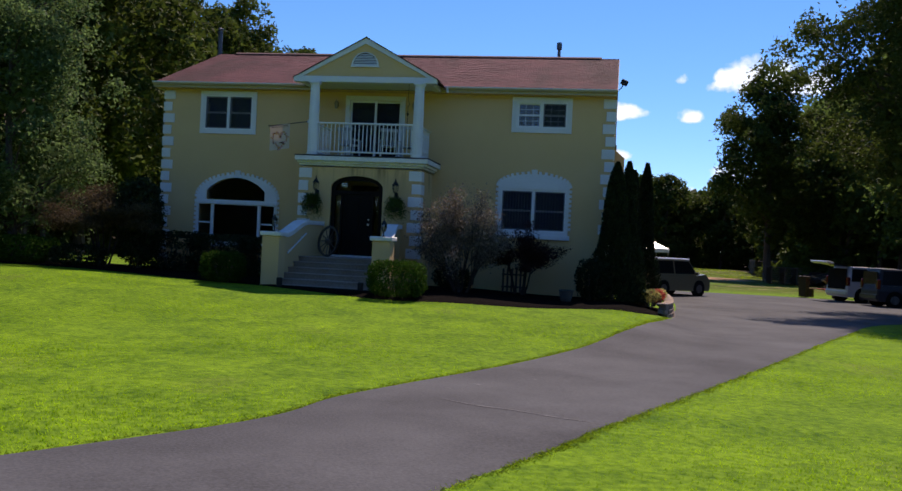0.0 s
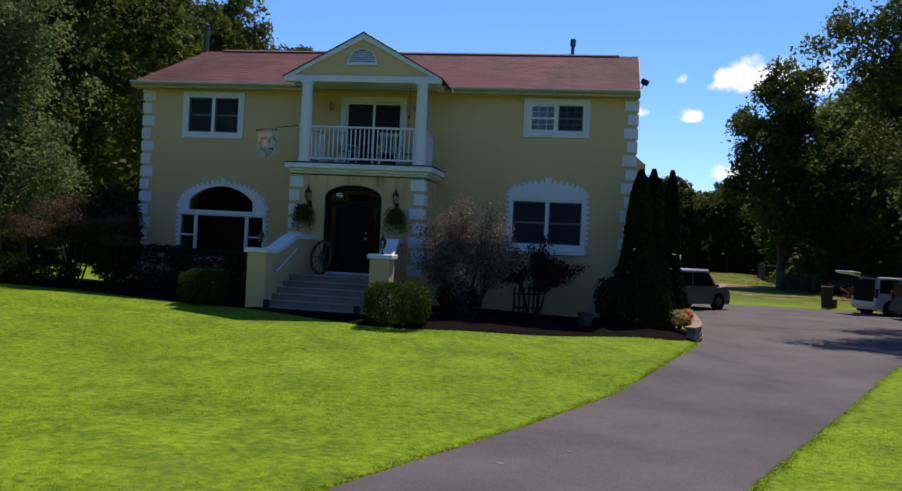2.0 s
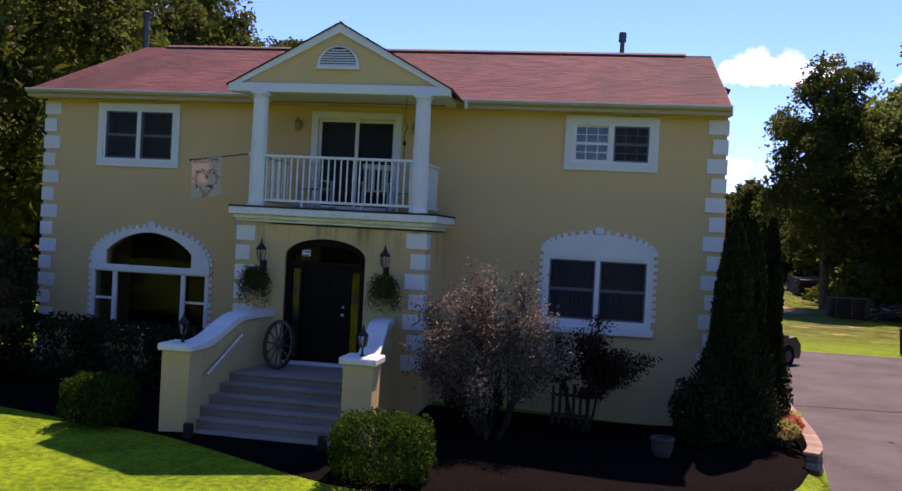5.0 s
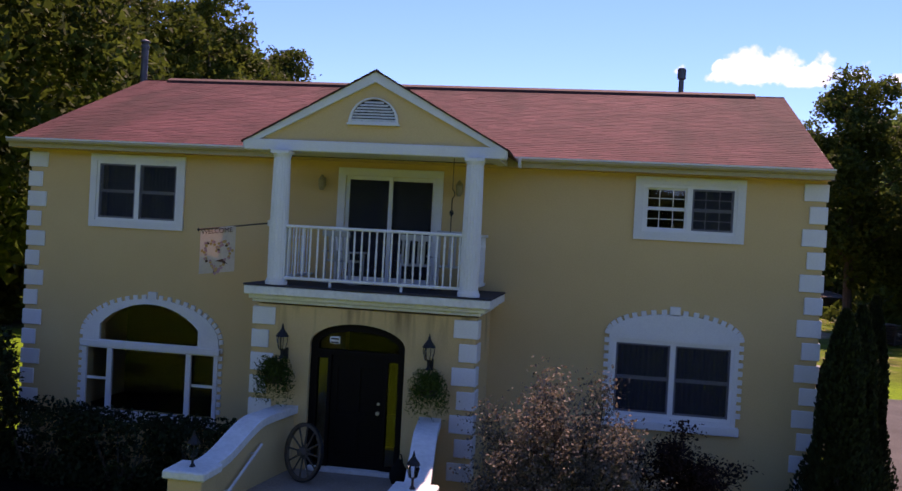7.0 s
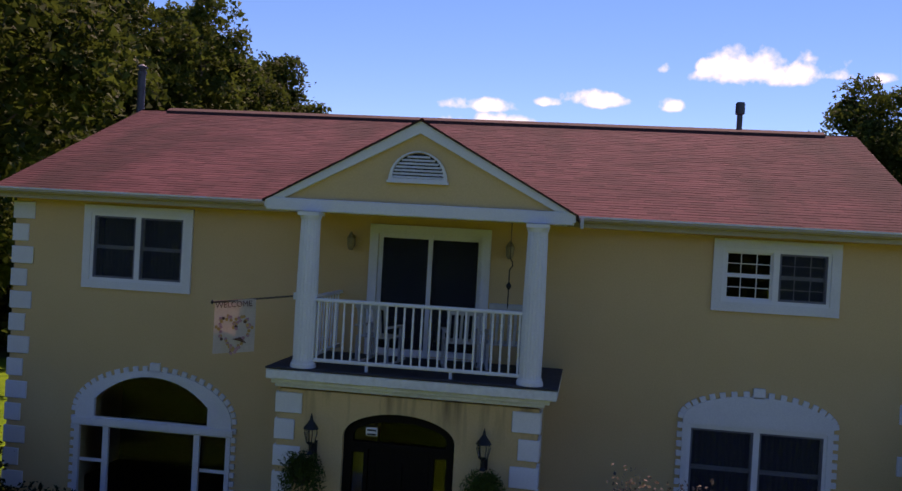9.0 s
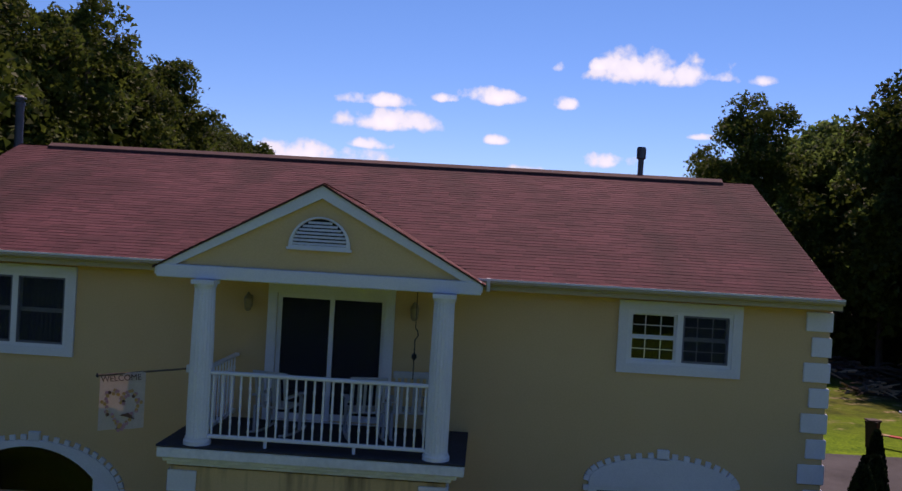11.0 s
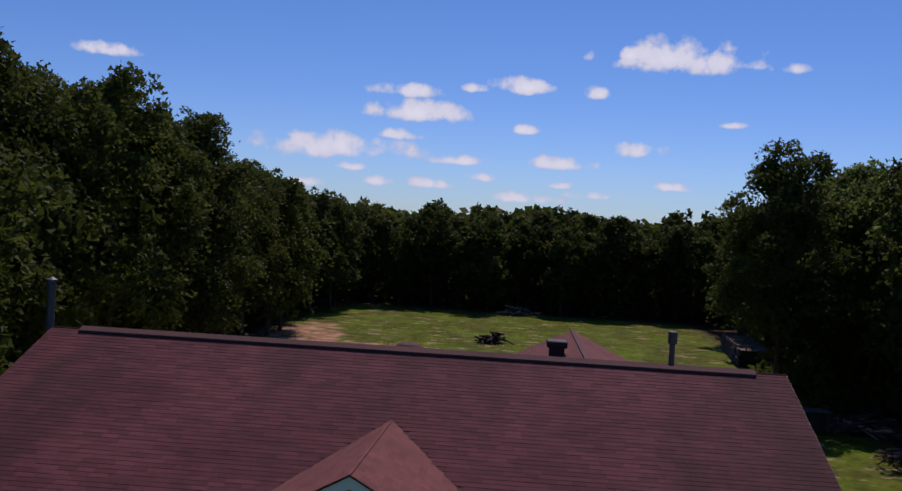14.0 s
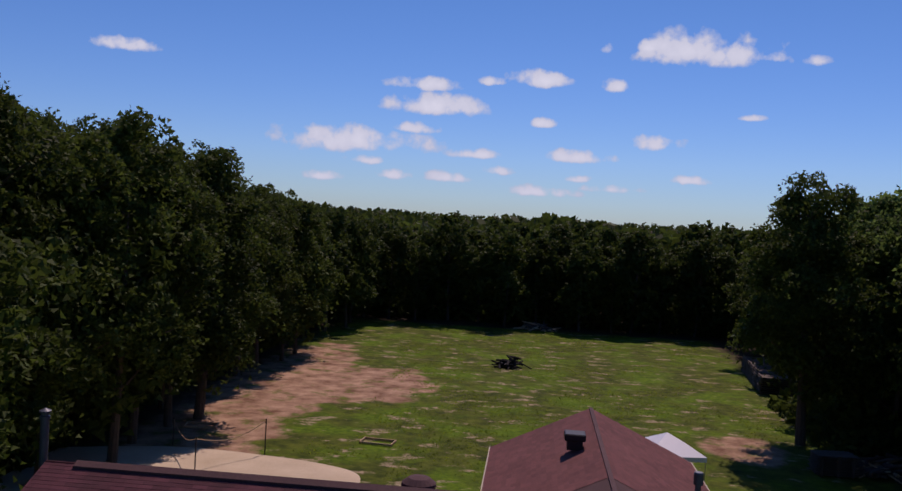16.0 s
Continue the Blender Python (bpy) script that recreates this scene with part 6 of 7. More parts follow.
def build_small_house_things():
    lantern(-1.93, PY - 0.2, 2.92, True)
    lantern(0.53, PY - 0.2, 2.92, True)
    lantern(-2.18, -4.58, 1.58, False)
    lantern(0.90, -4.58, 1.58, False)
    fern(-1.98, PY - 0.34, 2.48, 1)
    fern(0.58, PY - 0.34, 2.46, 2)
    wagon_wheel()
    bag = thing("cloth_bag", "slumped black cloth bag beside the front door", "bag", Matrix.Translation((0.16, -2.05, FLOOR)))
    bm = bmesh.new()
    bmesh.ops.create_icosphere(bm, subdivisions=3, radius=1.0)
    for v in bm.verts:
        c = v.co.copy()
        f = 1 + 0.10 * noise.noise(c * 2.3)
        taper = 1.0 - 0.55 * max(0.0, c.z)
        v.co = (c.x * 0.15 * f * taper, c.y * 0.12 * f * taper, max(0.0, 0.17 + c.z * 0.24 * f))
    for face in bm.faces:
        face.smooth = True
    part("body", bm, RUBBER, bag)
    part("strap", tube(bmesh.new(), [(-0.06, 0, 0.36), (-0.03, -0.01, 0.47), (0.03, -0.01, 0.47), (0.06, 0, 0.36)], 0.012, 6), RUBBER, bag)
    welcome_flag()
    rocking_chair(-1.25, -0.95, 2.9)
    rocking_chair(0.0, -0.9, 3.4)
    rocking_chair(0.62, -0.75, 3.3, 1.02)
    chime = thing("wind_chime", "dark wind chime hanging at the end of the balcony", "wind chime", Matrix.Translation((0.72, PY + 0.12, 6.18)))
    part("cord", tube(bmesh.new(), [(0, 0, 0.05), (0, 0, -0.5)], 0.006, 5), IRON, chime)
    part("hook", tube(bmesh.new(), [(0.0, 0, -0.5), (0.03, 0, -0.54), (0.04, 0, -0.6), (0, 0, -0.66), (0.0, 0, -0.85)], 0.009, 6), IRON, chime)
    part("ornament", lathe(bmesh.new(), [(0.005, -0.95), (0.035, -0.90), (0.035, -0.87), (0.005, -0.83)], 10), IRON, chime)
    part("tail", tube(bmesh.new(), [(0, 0, -0.95), (0, 0, -1.2)], 0.008, 5), IRON, chime)
    for x in (-1.98, 0.58):
        l = thing("balcony_lamp", "small tarnished brass lantern on the balcony wall", "lamp", Matrix.Translation((x, -0.12, 5.75)), "balcony lamps")
        part("body", lathe(bmesh.new(), [(0.03, -0.12), (0.055, -0.08), (0.07, 0.07), (0.04, 0.12), (0.01, 0.17)], 10), BRASS, l)
        part("wall_plate", one_box(-0.045, 0.045, 0.06, 0.12, -0.06, 0.12, bevel=0.008), BRASS, l)
    for x in (-1.80, 0.45):
        b = thing("boot_scraper", "small black boot scraper at the foot of the steps", "boot scraper", Matrix.Translation((x, -5.02, ground_z(x, -5.02))))
        part("body", one_box(-0.07, 0.07, -0.05, 0.05, 0, 0.26, bevel=0.01), IRON, b)


build_small_house_things()


# ---- vehicles and yard ----
def car(name, label, m, profile, length, width, roof, paint, hatch_open=False, sunlit_roof=False):
    """A car from its side outline: body and cabin lofted across the width, glass, lamps, four wheels. It heads along +x."""
    t = thing(name, label, "car", m, "parked cars")
    belt = 0.95

    def loft(outline, half_at):
        bm = bmesh.new()
        rows = []
        for k in (-1.0, -0.93, 0.93, 1.0):
            rows.append([bm.verts.new((x * (1 if abs(k) < 1 else 0.985), k * half_at(z) , z if abs(k) < 1 else z * 0.985 + 0.01)) for x, z in outline])
        n = len(outline)
        for a, b in zip(rows, rows[1:]):
            for i in range(n):
                bm.faces.new((a[i], a[(i + 1) % n], b[(i + 1) % n], b[i]))
        bm.faces.new(rows[0]), bm.faces.new(rows[-1])
        return bm
    L, W = length / 2, width / 2
    body = [(-L, 0.42), (-L + 0.04, 0.25), (L - 0.08, 0.22), (L, 0.40), (L - 0.02, 0.72), (profile[0], profile[1]), (profile[2], belt), (-L + 0.05, belt + 0.02), (-L + 0.0, 0.7)]
    part("body", loft(body, lambda z: W * (1.0 if z < 0.8 else 0.97)), paint, t)
    cabin = [(-L + 0.06, belt + 0.025), (profile[2] + 0.02, belt + 0.005), (profile[3], roof), (-L + profile[4], roof + 0.01)]
    cab = part("cabin", loft(cabin, lambda z: W * (0.95 - 0.16 * (z - belt) / (roof - belt))), paint, t)
    # side glass, windscreen and rear glass, slightly proud of the cabin
    z0, z1 = belt + 0.06, roof - 0.09
    for s in (-1, 1):
        xs0 = (-L + 0.22, (-L + profile[2]) / 2 - 0.06, (-L + profile[2]) / 2 + 0.04, profile[2] - 0.10)
        for a, b, fa, fb in ((xs0[0], xs0[1], 0.22, 0.0), (xs0[2], xs0[3], 0.0, profile[2] - profile[3] - 0.06)):
            bm = bmesh.new()
            def pt(x, z):
                return (x, s * (W * (0.95 - 0.16 * (z - belt) / (roof - belt)) + 0.004), z)
            def pi(x, z):
                p = pt(x, z)
                return (p[0], p[1] - s * 0.02, p[2])
            loop = [(a, z0), (b, z0), (b - fb, z1), (a + fa * 0.4, z1)]
            o, i = [bm.verts.new(pt(*q)) for q in loop], [bm.verts.new(pi(*q)) for q in loop]
            bm.faces.new(o), bm.faces.new(i)
            for k in range(4):
                bm.faces.new((o[k], o[(k + 1) % 4], i[(k + 1) % 4], i[k]))
            part("side_window", bm, CAR_GLASS, t)
    bm = bmesh.new()
    w0, w1 = W * 0.86, W * 0.74
    q = [(profile[2] + 0.0, z0 - 0.02), (profile[3] + 0.03, z1 + 0.03)]
    v = [bm.verts.new(p) for p in ((q[0][0], -w0, q[0][1]), (q[0][0], w0, q[0][1]), (q[1][0], w1, q[1][1]), (q[1][0], -w1, q[1][1]))]
    v2 = [bm.verts.new((p.co.x + 0.03, p.co.y, p.co.z + 0.01)) for p in v]
    bm.faces.new(v), bm.faces.new(v2)
    for k in range(4):
        bm.faces.new((v[k], v[(k + 1) % 4], v2[(k + 1) % 4], v2[k]))
    part("windscreen", bm, CAR_GLASS, t)
    part("rear_window", one_box(-L + 0.02, -L + 0.06, -W * 0.78, W * 0.78, belt + 0.08, roof - 0.12), CAR_GLASS, t)
    for s in (-1, 1):
        part("tail_lamp", one_box(-L - 0.012, -L + 0.14, s * (W - 0.16), s * (W + 0.004), 0.80, 1.22 if roof > 1.6 else 1.12, bevel=0.02) if s > 0 else one_box(-L - 0.012, -L + 0.14, -W - 0.004, -W + 0.16, 0.80, 1.22 if roof > 1.6 else 1.12, bevel=0.02), TAIL_RED, t, "red tail lamp")
        part("headlight", one_box(L - 0.22, L - 0.0, min(s * W * 0.62, s * W * 0.97), max(s * W * 0.62, s * W * 0.97), 0.60, 0.74, bevel=0.02), GLASS, t, "clear headlight lens")
        part("mirror", one_box(profile[2] - 0.28, profile[2] - 0.12, min(s * W, s * (W + 0.17)), max(s * W, s * (W + 0.17)), belt + 0.02, belt + 0.15, bevel=0.03), paint, t)
        for x in (-L + 0.78, L - 0.80):
            wheel = part("wheel", tube(bmesh.new(), [(x, s * (W - 0.2), 0.33), (x, s * (W + 0.012), 0.33)], 0.335, 20), RUBBER, t, "black tyre")
            part("rim", tube(bmesh.new(), [(x, s * (W - 0.02), 0.33), (x, s * (W + 0.02), 0.33), (x, s * (W + 0.024), 0.33)], [0.20, 0.20, 0.15], 14), FLUE, wheel, "silver wheel rim")
            part("wheel_arch", tube(bmesh.new(), [(x, s * (W - 0.1), 0.33), (x, s * (W + 0.004), 0.33)], 0.40, 20), RUBBER, t)
    part("rear_bumper", one_box(-L - 0.05, -L + 0.1, -W * 0.96, W * 0.96, 0.34, 0.56, bevel=0.03), paint, t)
    part("front_bumper", one_box(L - 0.1, L + 0.04, -W * 0.94, W * 0.94, 0.26, 0.50, bevel=0.03), RUBBER, t)
    if sunlit_roof:
        # silver panel laid on the roof: the sun it catches, put in as paint
        part("roof_panel", one_box(-L + profile[4] - 0.04, profile[3] + 0.04, -W * 0.85, W * 0.85, roof - 0.07, roof + 0.05, bevel=0.05), PAINT_SILVER, t, "roof panel made pale for the sun on the roof")
    if hatch_open:
        gate = Matrix.Translation((-L + 0.2, 0, roof - 0.02)) @ Matrix.Rotation(radians(9), 4, "Y")
        lid = part("tailgate", one_box(-1.2, -0.88, -W * 0.85, W * 0.85, -0.02, 0.08, bevel=0.03, m=gate), paint, t, "raised tailgate")
        part("tailgate_glass", one_box(-0.88, -0.02, -W * 0.8, W * 0.8, 0.0, 0.05, bevel=0.01, m=gate), CAR_GLASS, lid)
        # flat black panel on the closed rear draws the shade inside the boot
        part("boot_shade", one_box(-L - 0.015, -L + 0.03, -W * 0.8, W * 0.8, 0.62, roof - 0.1), RUBBER, t, "black panel as the shade of the open boot")
    return t


def heading(x, y, deg):
    return Matrix.Translation((x, y, ground_z(x, y) + 0.025)) @ Matrix.Rotation(radians(deg), 4, "Z")


def build_yard():
    car("compact_car", "grey-green boxy compact car parked on the drive", heading(9.5, 14.9, 46), (1.72, 1.00, 1.12, 0.62, 0.10), 4.0, 1.80, 1.66, PAINT_TAN, sunlit_roof=True)
    car("minivan", "silver minivan with its tailgate raised", heading(20.2, 19.9, 18), (1.45, 0.92, 1.0, 0.35, 0.25), 4.9, 1.92, 1.72, PAINT_SILVER, True)
    car("dark_suv", "dark blue sport utility car parked in the shade", heading(20.8, 16.4, 8), (1.05, 1.02, 0.85, 0.4, 0.2), 4.5, 1.85, 1.70, PAINT_NAVY)
    # tarp-covered heap beside the drive
    bm = bmesh.new()
    bmesh.ops.create_icosphere(bm, subdivisions=4, radius=1.0)
    for v in bm.verts:
        c = v.co
        f = 1 + 0.12 * noise.noise(c * 2.1) + 0.05 * noise.noise(c * 6)
        c.x, c.y, c.z = c.x * 1.5 * f, c.y * 1.1 * f, max(-0.1, c.z * 1.55 * f + (0.08 * math.sin(math.atan2(c.y, c.x) * 9) if c.z < 0.5 else 0))
    for f in bm.faces:
        f.smooth = True
    solo("covered_load", bm, TARP, "heap under a creased grey tarpaulin beside the drive", "tarpaulin", m=heading(18.4, 4.6, 10))
    bin_ = thing("dustbin", "tall dark brown plastic dustbin at the edge of the drive", "dustbin", heading(17.0, 22.4, 5))
    part("body", lathe(bmesh.new(), [(0.25, 0), (0.31, 0.95), (0.33, 0.96), (0.33, 1.02), (0.28, 1.02)], 4), BIN, bin_)
    part("lid", one_box(-0.25, 0.25, -0.25, 0.25, 1.02, 1.08, bevel=0.02), BIN, bin_)
    b = thing("plank_bench", "raw plank bench with a red painted middle", "bench", heading(18.0, 22.3, -40))
    part("plank", one_box(-1.1, -0.35, -0.15, 0.15, 0.42, 0.47, bevel=0.006), PLANK, b)
    part("plank", one_box(-0.35, 0.3, -0.15, 0.15, 0.42, 0.472, bevel=0.006), RED, b, "red painted board")
    part("plank", one_box(0.3, 1.1, -0.15, 0.15, 0.42, 0.47, bevel=0.006), PLANK, b)
    for x in (-0.75, 0.6):
        part("post", one_box(x - 0.12, x + 0.12, -0.12, 0.12, 0, 0.42, bevel=0.01), BROWN, b)
    w = thing("work_table", "low work table with a white sheet on top", "table", heading(19.9, 23.4, -25))
    part("tabletop", one_box(-0.8, 0.8, -0.45, 0.45, 0.68, 0.72, bevel=0.006), VINYL, w, "white sheet of board")
    part("edge_board", one_box(0.55, 0.9, -0.5, 0.5, 0.722, 0.76, bevel=0.006), RED, w, "red board")
    for x in (-0.7, 0.7):
        for y in (-0.38, 0.38):
            part("leg", one_box(x - 0.04, x + 0.04, y - 0.04, y + 0.04, 0, 0.68), BROWN, w)
    s = thing("log_stool", "sawn log round used as a stool", "stool", heading(18.9, 23.2, 0))
    part("log", lathe(bmesh.new(), [(0.19, 0), (0.2, 0.2), (0.19, 0.42), (0.02, 0.42)], 12), OLD_WOOD, s)
    # white frame canopy behind the rear wing
    c = thing("canopy_tent", "white pointed canopy tent behind the house", "canopy", heading(8.9, 36.8, 12))
    bm = bmesh.new()
    base = [bm.verts.new((x, y, 2.15)) for x, y in ((-1.6, -1.6), (1.6, -1.6), (1.6, 1.6), (-1.6, 1.6))]
    low = [bm.verts.new((v.co.x, v.co.y, 1.9)) for v in base]
    top = bm.verts.new((0, 0, 3.05))
    for i in range(4):
        bm.faces.new((base[i], base[(i + 1) % 4], top)), bm.faces.new((low[i], low[(i + 1) % 4], base[(i + 1) % 4], base[i]))
    part("cover", bm, VINYL, c).modifiers.new("thickness", "SOLIDIFY").thickness = 0.01
    for x in (-1.55, 1.55):
        for y in (-1.55, 1.55):
            part("pole", tube(bmesh.new(), [(x, y, 0), (x, y, 2.1)], 0.025, 8), STEEL, c)
    # burnt brush heap in the field, and heaps of timber at its edges
    rng = random.Random(6)

    def heap(name, label, x, y, rx, ry, h, n, thick, lengths, mats):
        t = thing(name, label, "wood pile", Matrix.Translation((x, y, ground_z(x, y))))
        for k in range(n):
            a, r = rng.uniform(0, 6.28), math.sqrt(rng.uniform(0, 1))
            px, py = rx * r * math.cos(a), ry * r * math.sin(a)
            pz = h * (1 - r * r) * rng.uniform(0.15, 1.0) + 0.05
            L2 = rng.uniform(*lengths) / 2
            yaw, tilt = rng.uniform(0, 6.28), rng.uniform(-0.35, 0.35)
            d = Vector((math.cos(yaw) * math.cos(tilt), math.sin(yaw) * math.cos(tilt), math.sin(tilt))) * L2
            p = Vector((px, py, max(pz, abs(d.z))))
            rad = rng.uniform(*thick)
            part("log", tube(bmesh.new(), [p - d, p + Vector((0, 0, 0.04)), p + d], [rad, rad * 0.95, rad * 0.7], 6), rng.choice(mats), t)
    heap("burn_pile", "charred branch heap in the open field", -0.2, 72.5, 1.5, 0.8, 1.0, 42, (0.06, 0.15), (0.5, 1.6), [CHAR])
    heap("log_pile", "pale cut logs at the far edge of the field", 2.7, 103, 2.4, 1.0, 0.9, 30, (0.07, 0.16), (1.0, 2.6), [OLD_WOOD, PLANK])
    heap("lumber_pile", "loose heap of boards and split logs by the woods", 23.2, 43.5, 2.4, 1.8, 1.1, 80, (0.05, 0.14), (0.8, 2.6), [OLD_WOOD, PLANK, BARK, BROWN])
    heap("brush_pile", "heap of dry branches at the wood's edge", 26.0, 40.5, 2.6, 1.6, 1.4, 60, (0.03, 0.09), (1.0, 2.8), [OLD_WOOD, BARK])
    heap("brush_pile", "heap of dry branches at the wood's edge", 23.0, 36.5, 1.8, 1.0, 0.7, 36, (0.03, 0.08), (0.8, 2.2), [OLD_WOOD, PLANK])
    # neat stack of old boards in front of the heap
    bs = thing("board_stack", "stack of weathered grey boards on bearers", "board stack", heading(19.4, 42.6, 4))
    for lvl in range(9):
        z = 0.10 + lvl * 0.135
        for k in range(5):
            y = -0.75 + k * 0.30
            part("board", one_box(-1.15 + rng.uniform(-0.12, 0.05), 1.15 + rng.uniform(-0.05, 0.12), y, y + 0.26, z, z + 0.05, bevel=0.006), OLD_WOOD, bs)
        for x in (-0.95, 0.0, 0.85):
            part("bearer", one_box(x, x + 0.09, -0.75, 0.71, z - 0.085, z - 0.002), OLD_WOOD, bs)
    # stacked pallets
    st = thing("pallet_stack", "long stack of weathered pallets and fence panels", "pallet stack", heading(23.0, 73.5, 84))
    for k in range(5):
        for lvl in range(9):
            x, s = -6 + 2.6 * k + rng.uniform(-0.1, 0.1), rng.uniform(-0.1, 0.1)
            z = lvl * 0.17
            part("pallet", one_box(x, x + 2.4, -1.3 + s, 1.3 + s, z, z + 0.05), OLD_WOOD, st)
            for y in (-1.25, 1.15):
                part("bearer", one_box(x, x + 2.4, y + s, y + s + 0.1, z + 0.05, z + 0.17), OLD_WOOD, st)
    # timber frames and rope posts by the sand
    for x, y, a in ((-18.7, 42.6, 8), (-7.4, 41.7, -6)):
        f = thing("bed_frame", "empty rectangular timber planting frame on the ground", "planting frame", heading(x, y, a), "planting frames")
        for bx in ((-1.0, 1.0, -0.6, -0.52), (-1.0, 1.0, 0.52, 0.6), (-1.0, -0.92, -0.52, 0.52), (0.92, 1.0, -0.52, 0.52)):
            part("board", one_box(*bx, 0, 0.13, bevel=0.01), PLANK, f)
    posts = [(-13.1, 37.5, 2.0), (-15.6, 33.4, 1.8), (-18.6, 37.9, 1.6)]
    for x, y, h in posts:
        p = thing("rope_post", "thin metal post at the edge of the sand", "post", heading(x, y, 0), "rope posts")
        part("pole", tube(bmesh.new(), [(0, 0, -0.2), (0, 0, h)], 0.035, 8), IRON, p)
    rope = bmesh.new()
    for (xa, ya, ha), (xb, yb, hb) in zip(posts, posts[1:]):
        a, b = Vector((xa, ya, ground_z(xa, ya) + ha - 0.1)), Vector((xb, yb, ground_z(xb, yb) + hb - 0.1))
        tube(rope, [a.lerp(b, k / 8) - Vector((0, 0, 0.5 * math.sin(math.pi * k / 8))) for k in range(9)], 0.025, 5)
    solo("rope", rope, PLANK, "slack pale rope strung between the posts", "rope")
    edge_n = curve_through([(-24, 36.0), (-18.2, 37.9), (-13.1, 37.5), (-9.4, 36.6), (-7.2, 35.0), (-6.8, 31)])
    edge_s = curve_through([(-24, 24), (-19, 23.5), (-14, 23.0), (-10, 23.5), (-7.5, 25.0), (-6.9, 29)])
    solo("sand_bed", ribbon(edge_n, edge_s, 0.10, 40, 16), SAND, "pale sand court edged by grass", "sand", kind="structure")


build_yard()


# ---- grass ----
def build_grass():
    rng = np.random.default_rng(9)
    n = 620000
    x, y = rng.uniform(-15, 20, n), rng.uniform(-25.5, -1.2, n)
    # closer to the viewer's end the blades stand denser
    dense = rng.uniform(0, 1, n) < np.clip(1.15 - (y + 25) / 30, 0.35, 1)
    left = np.array([DRIVE_LEFT(k / 300) for k in range(301)])
    right = np.array([DRIVE_RIGHT(k / 300) for k in range(301)])
    lx, rx = np.interp(y, left[:, 1], left[:, 0]), np.interp(y, right[:, 1], right[:, 0])
    wob = 0.10 * np.sin(y * 3.1) + 0.07 * np.sin(y * 7.7 + 1)
    off_drive = (x < lx + 0.05 + wob) | (x > rx - 0.05 + wob)
    bed = np.interp(x, [-15.5, -9.4, -4.9, -2.3, 1.3, 3.5, 6.0, 7.7, 8.6, 9.0, 20], [-2.0, -3.5, -4.5, -5.05, -6.7, -6.3, -5.3, -3.9, -1.7, 6, 6])
    keep = dense & off_drive & (y < bed + 0.05)
    x, y = x[keep], y[keep]
    z = np.array([ground_z(a, b) for a, b in zip(x, y)])
    m = len(x)
    h = rng.uniform(0.014, 0.036, m) * (0.8 + 0.35 * np.sin(x * 0.8) * np.sin(y * 0.9 + 1))
    a = rng.uniform(0, 6.283, m)
    w = rng.uniform(0.004, 0.009, m)
    lean = rng.uniform(0.01, 0.04, m)
    b = rng.uniform(0, 6.283, m)
    P = np.stack([x, y, z - 0.005], 1)
    s = np.stack([np.cos(a) * w, np.sin(a) * w, 0 * w], 1)
    tip = P + np.stack([np.cos(b) * lean, np.sin(b) * lean, h], 1)
    V = np.stack([P - s, P + s, tip], 1)
    solo("grass", quads("grass", V, GRASS), None, "short bright green mown grass blades", "grass", kind="stuff")


def build_field_grass():
    """Weeds and rough tufts, thick in some patches and missing in others."""
    rng = np.random.default_rng(19)
    n = 60000
    x, y = rng.uniform(-17, 23, n), rng.uniform(30, 102, n)
    thick = np.sin(x * 0.31 + 2 * np.sin(y * 0.13)) * np.sin(y * 0.27 + 1.5 * np.sin(x * 0.2)) + 0.6 * np.sin(x * 1.1 + y * 0.4) * np.sin(y * 0.9) + rng.normal(size=n) * 0.3
    ok = (thick > 0.12) & ~((x > 8) & (y < 50)) & ~((x < -6) & (y < 38)) & (x > -15.0 + 0.12 * (70 - np.abs(y - 60)) - 3.0)
    x, y = x[ok], y[ok]
    m = len(x)
    z = np.array([ground_z(a, b) for a, b in zip(x, y)])
    h, a, w, b = rng.uniform(0.02, 0.10, m), rng.uniform(0, 6.283, m), rng.uniform(0.03, 0.09, m), rng.uniform(0, 6.283, m)
    P = np.stack([x, y, z - 0.01], 1)
    s = np.stack([np.cos(a) * w, np.sin(a) * w, 0 * w], 1)
    V = np.stack([P - s, P + s, P + np.stack([np.cos(b) * 0.12, np.sin(b) * 0.12, h], 1)], 1)
    solo("field_grass", quads("field_grass", V, FIELD_GRASS), None, "patchy rough grass tufts over the field", "grass", kind="stuff")


FIELD_GRASS = leaf("field_grass_tufts", (0.090, 0.150, 0.008), (0.18, 0.235, 0.022), island=0.3, translucent=0.75)


def build_cracks():
    """Thin dark seams in the old asphalt."""
    rng = random.Random(3)
    for k, (a, b) in enumerate((((9.6, 6.6), (17.5, 7.4)), ((8.8, -6.0), (9.8, -8.6)))):
        bm = bmesh.new()
        n = 26
        pts = []
        for i in range(n + 1):
            t = i / n
            x, y = a[0] + (b[0] - a[0]) * t + rng.uniform(-0.03, 0.03), a[1] + (b[1] - a[1]) * t + rng.uniform(-0.05, 0.05)
            w = rng.uniform(0.006, 0.016) if k else rng.uniform(0.02, 0.035)
            z = ground_z(x, y) + 0.026
            pts.append((bm.verts.new((x, y - w, z)), bm.verts.new((x, y + w, z))))
        for p, q in zip(pts, pts[1:]):
            bm.faces.new((p[0], q[0], q[1], p[1]))
        part("crack", bm, RUBBER, road, "dark crack in the asphalt")


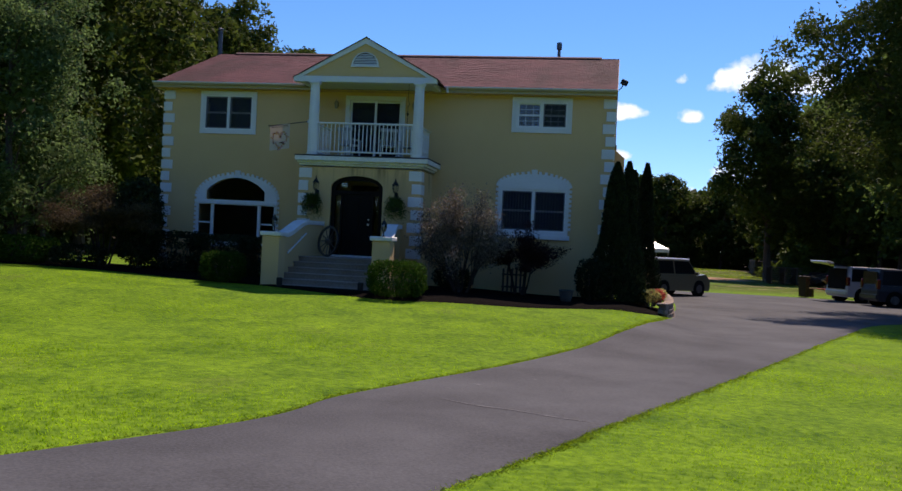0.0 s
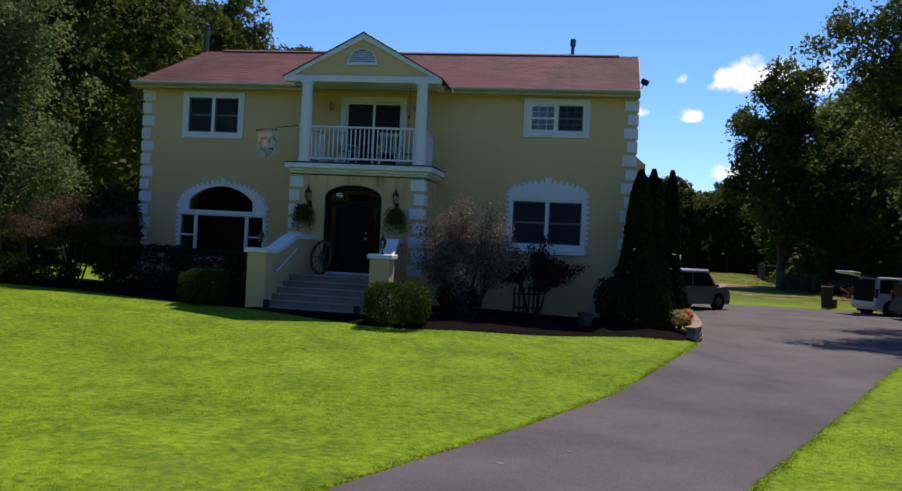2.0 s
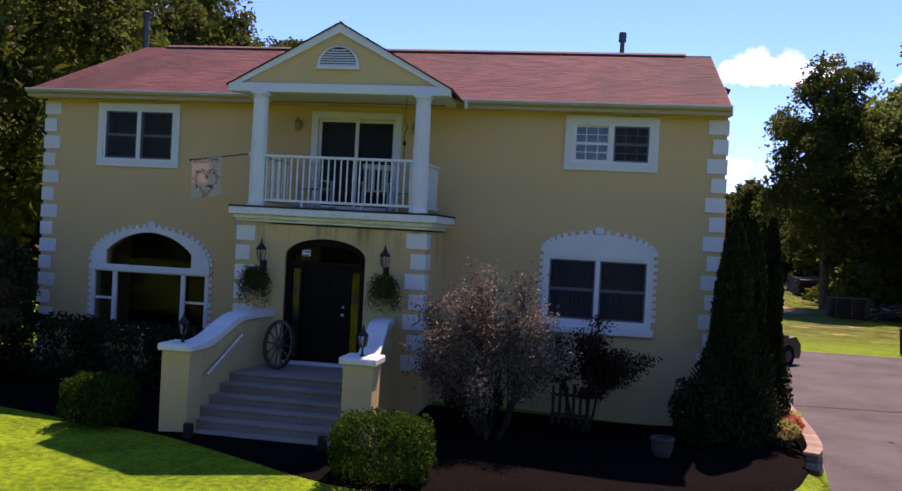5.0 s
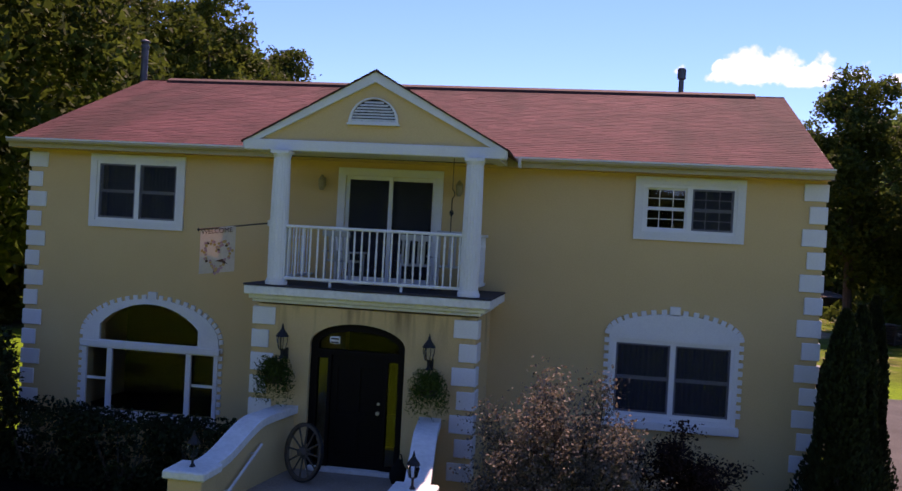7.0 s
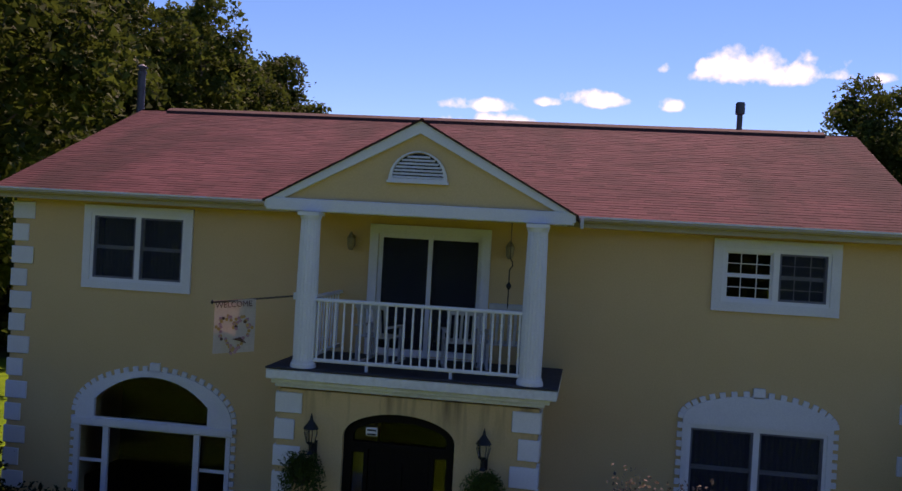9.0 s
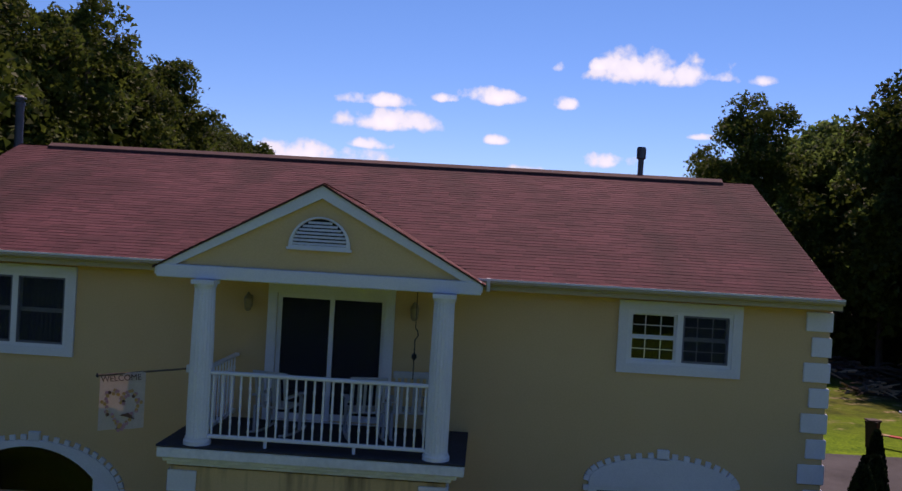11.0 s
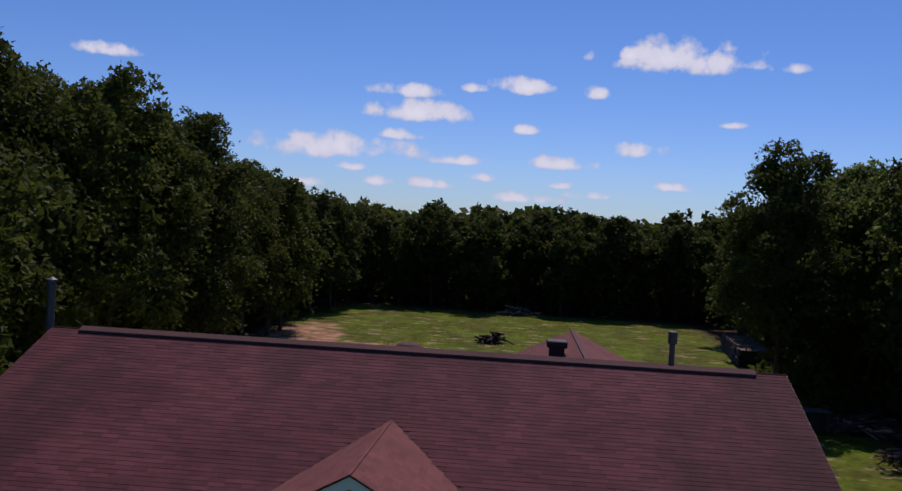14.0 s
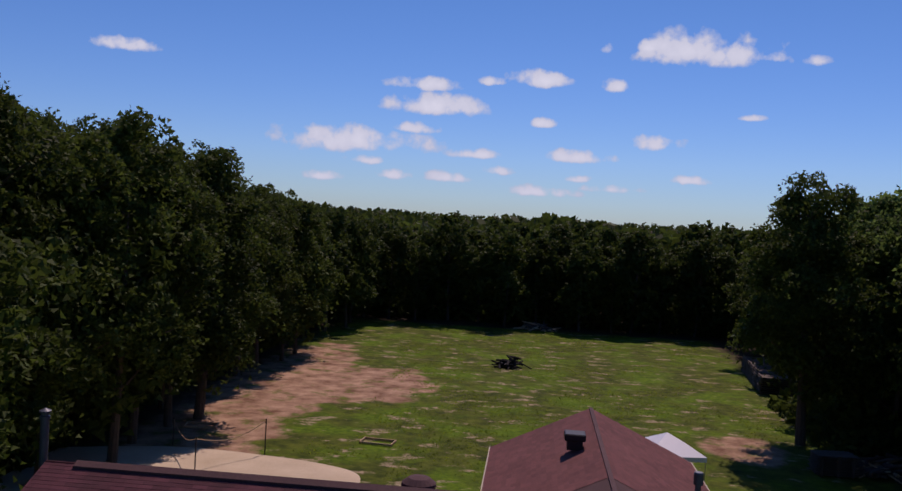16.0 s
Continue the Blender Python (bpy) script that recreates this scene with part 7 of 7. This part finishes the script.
def build_turf_edge():
    """A ragged lip of longer, darker turf that hangs over the asphalt on both sides."""
    rng = np.random.default_rng(29)
    C = []
    for line, side in ((DRIVE_LEFT, -1), (DRIVE_RIGHT, 1)):
        e = np.array([line(k / 900) for k in range(901)])
        e = e[(e[:, 1] > -24) & (e[:, 1] < -1.4)]
        i = rng.integers(0, len(e) - 1, 7000)
        p = e[i] + (e[i + 1] - e[i]) * rng.uniform(0, 1, (len(i), 1))
        p[:, 0] += -side * (0.10 + 0.025 * np.sin(p[:, 1] * 4.3) + 0.02 * np.sin(p[:, 1] * 11 + 2)) + side * np.abs(rng.normal(size=len(i))) * 0.07
        C.append(p)
    p = np.concatenate(C)
    m = len(p)
    z = np.array([ground_z(a, b) for a, b in p])
    h, a, w, b = rng.uniform(0.012, 0.034, m), rng.uniform(0, 6.283, m), rng.uniform(0.006, 0.013, m), rng.uniform(0, 6.283, m)
    P = np.stack([p[:, 0], p[:, 1], z - 0.005], 1)
    s = np.stack([np.cos(a) * w, np.sin(a) * w, 0 * w], 1)
    V = np.stack([P - s, P + s, P + np.stack([np.cos(b) * 0.04, np.sin(b) * 0.04, h], 1)], 1)
    solo("turf_edge", quads("turf_edge", V, TURF), None, "ragged dark turf edge along the asphalt", "grass", kind="stuff")


TURF = leaf("turf_edge_blades", (0.13, 0.22, 0.008), (0.24, 0.36, 0.02), island=0.4, translucent=0.65)
SCUFF = M("pale_scuffed_asphalt", (0.075, 0.072, 0.076), (0.15, 0.145, 0.147), coarse=6, fine=40, rough=0.9)


def build_scuffs():
    """Pale scraped marks and chips on the asphalt."""
    rng = random.Random(13)
    lines = [(curve_through([(5.0, -17.7), (5.4, -17.95), (5.9, -18.08), (6.4, -18.28), (6.8, -18.4)]), 0.03, 60)]
    spots = [(8.08, -8.0), (5.2, -16.4), (4.9, -16.9), (5.9, -15.5), (8.9, -6.4), (6.3, -13.6), (9.4, -2.2), (10.6, -4.0), (7.7, -10.3)]
    lines += [((lambda x, y, d: (lambda t: (x + d * t, y + 0.02 * math.sin(5 * t))))(x, y, rng.uniform(0.06, 0.16)), rng.uniform(0.03, 0.06), 5) for x, y in spots]
    for line, wide, n in lines:
        bm = bmesh.new()
        rows = []
        for i in range(n + 1):
            x, y = line(i / n)
            w = wide * rng.uniform(0.25, 1.0) * (0.2 + math.sin(math.pi * i / n))
            z = ground_z(x, y) + 0.0245
            rows.append((bm.verts.new((x, y - w, z)), bm.verts.new((x, y + w, z))))
        for p, q in zip(rows, rows[1:]):
            bm.faces.new((p[0], q[0], q[1], p[1]))
        part("scuff", bm, SCUFF, road, "pale scuff mark")


build_cracks()
build_scuffs()
build_turf_edge()
build_grass()
build_field_grass()
build_shingles()
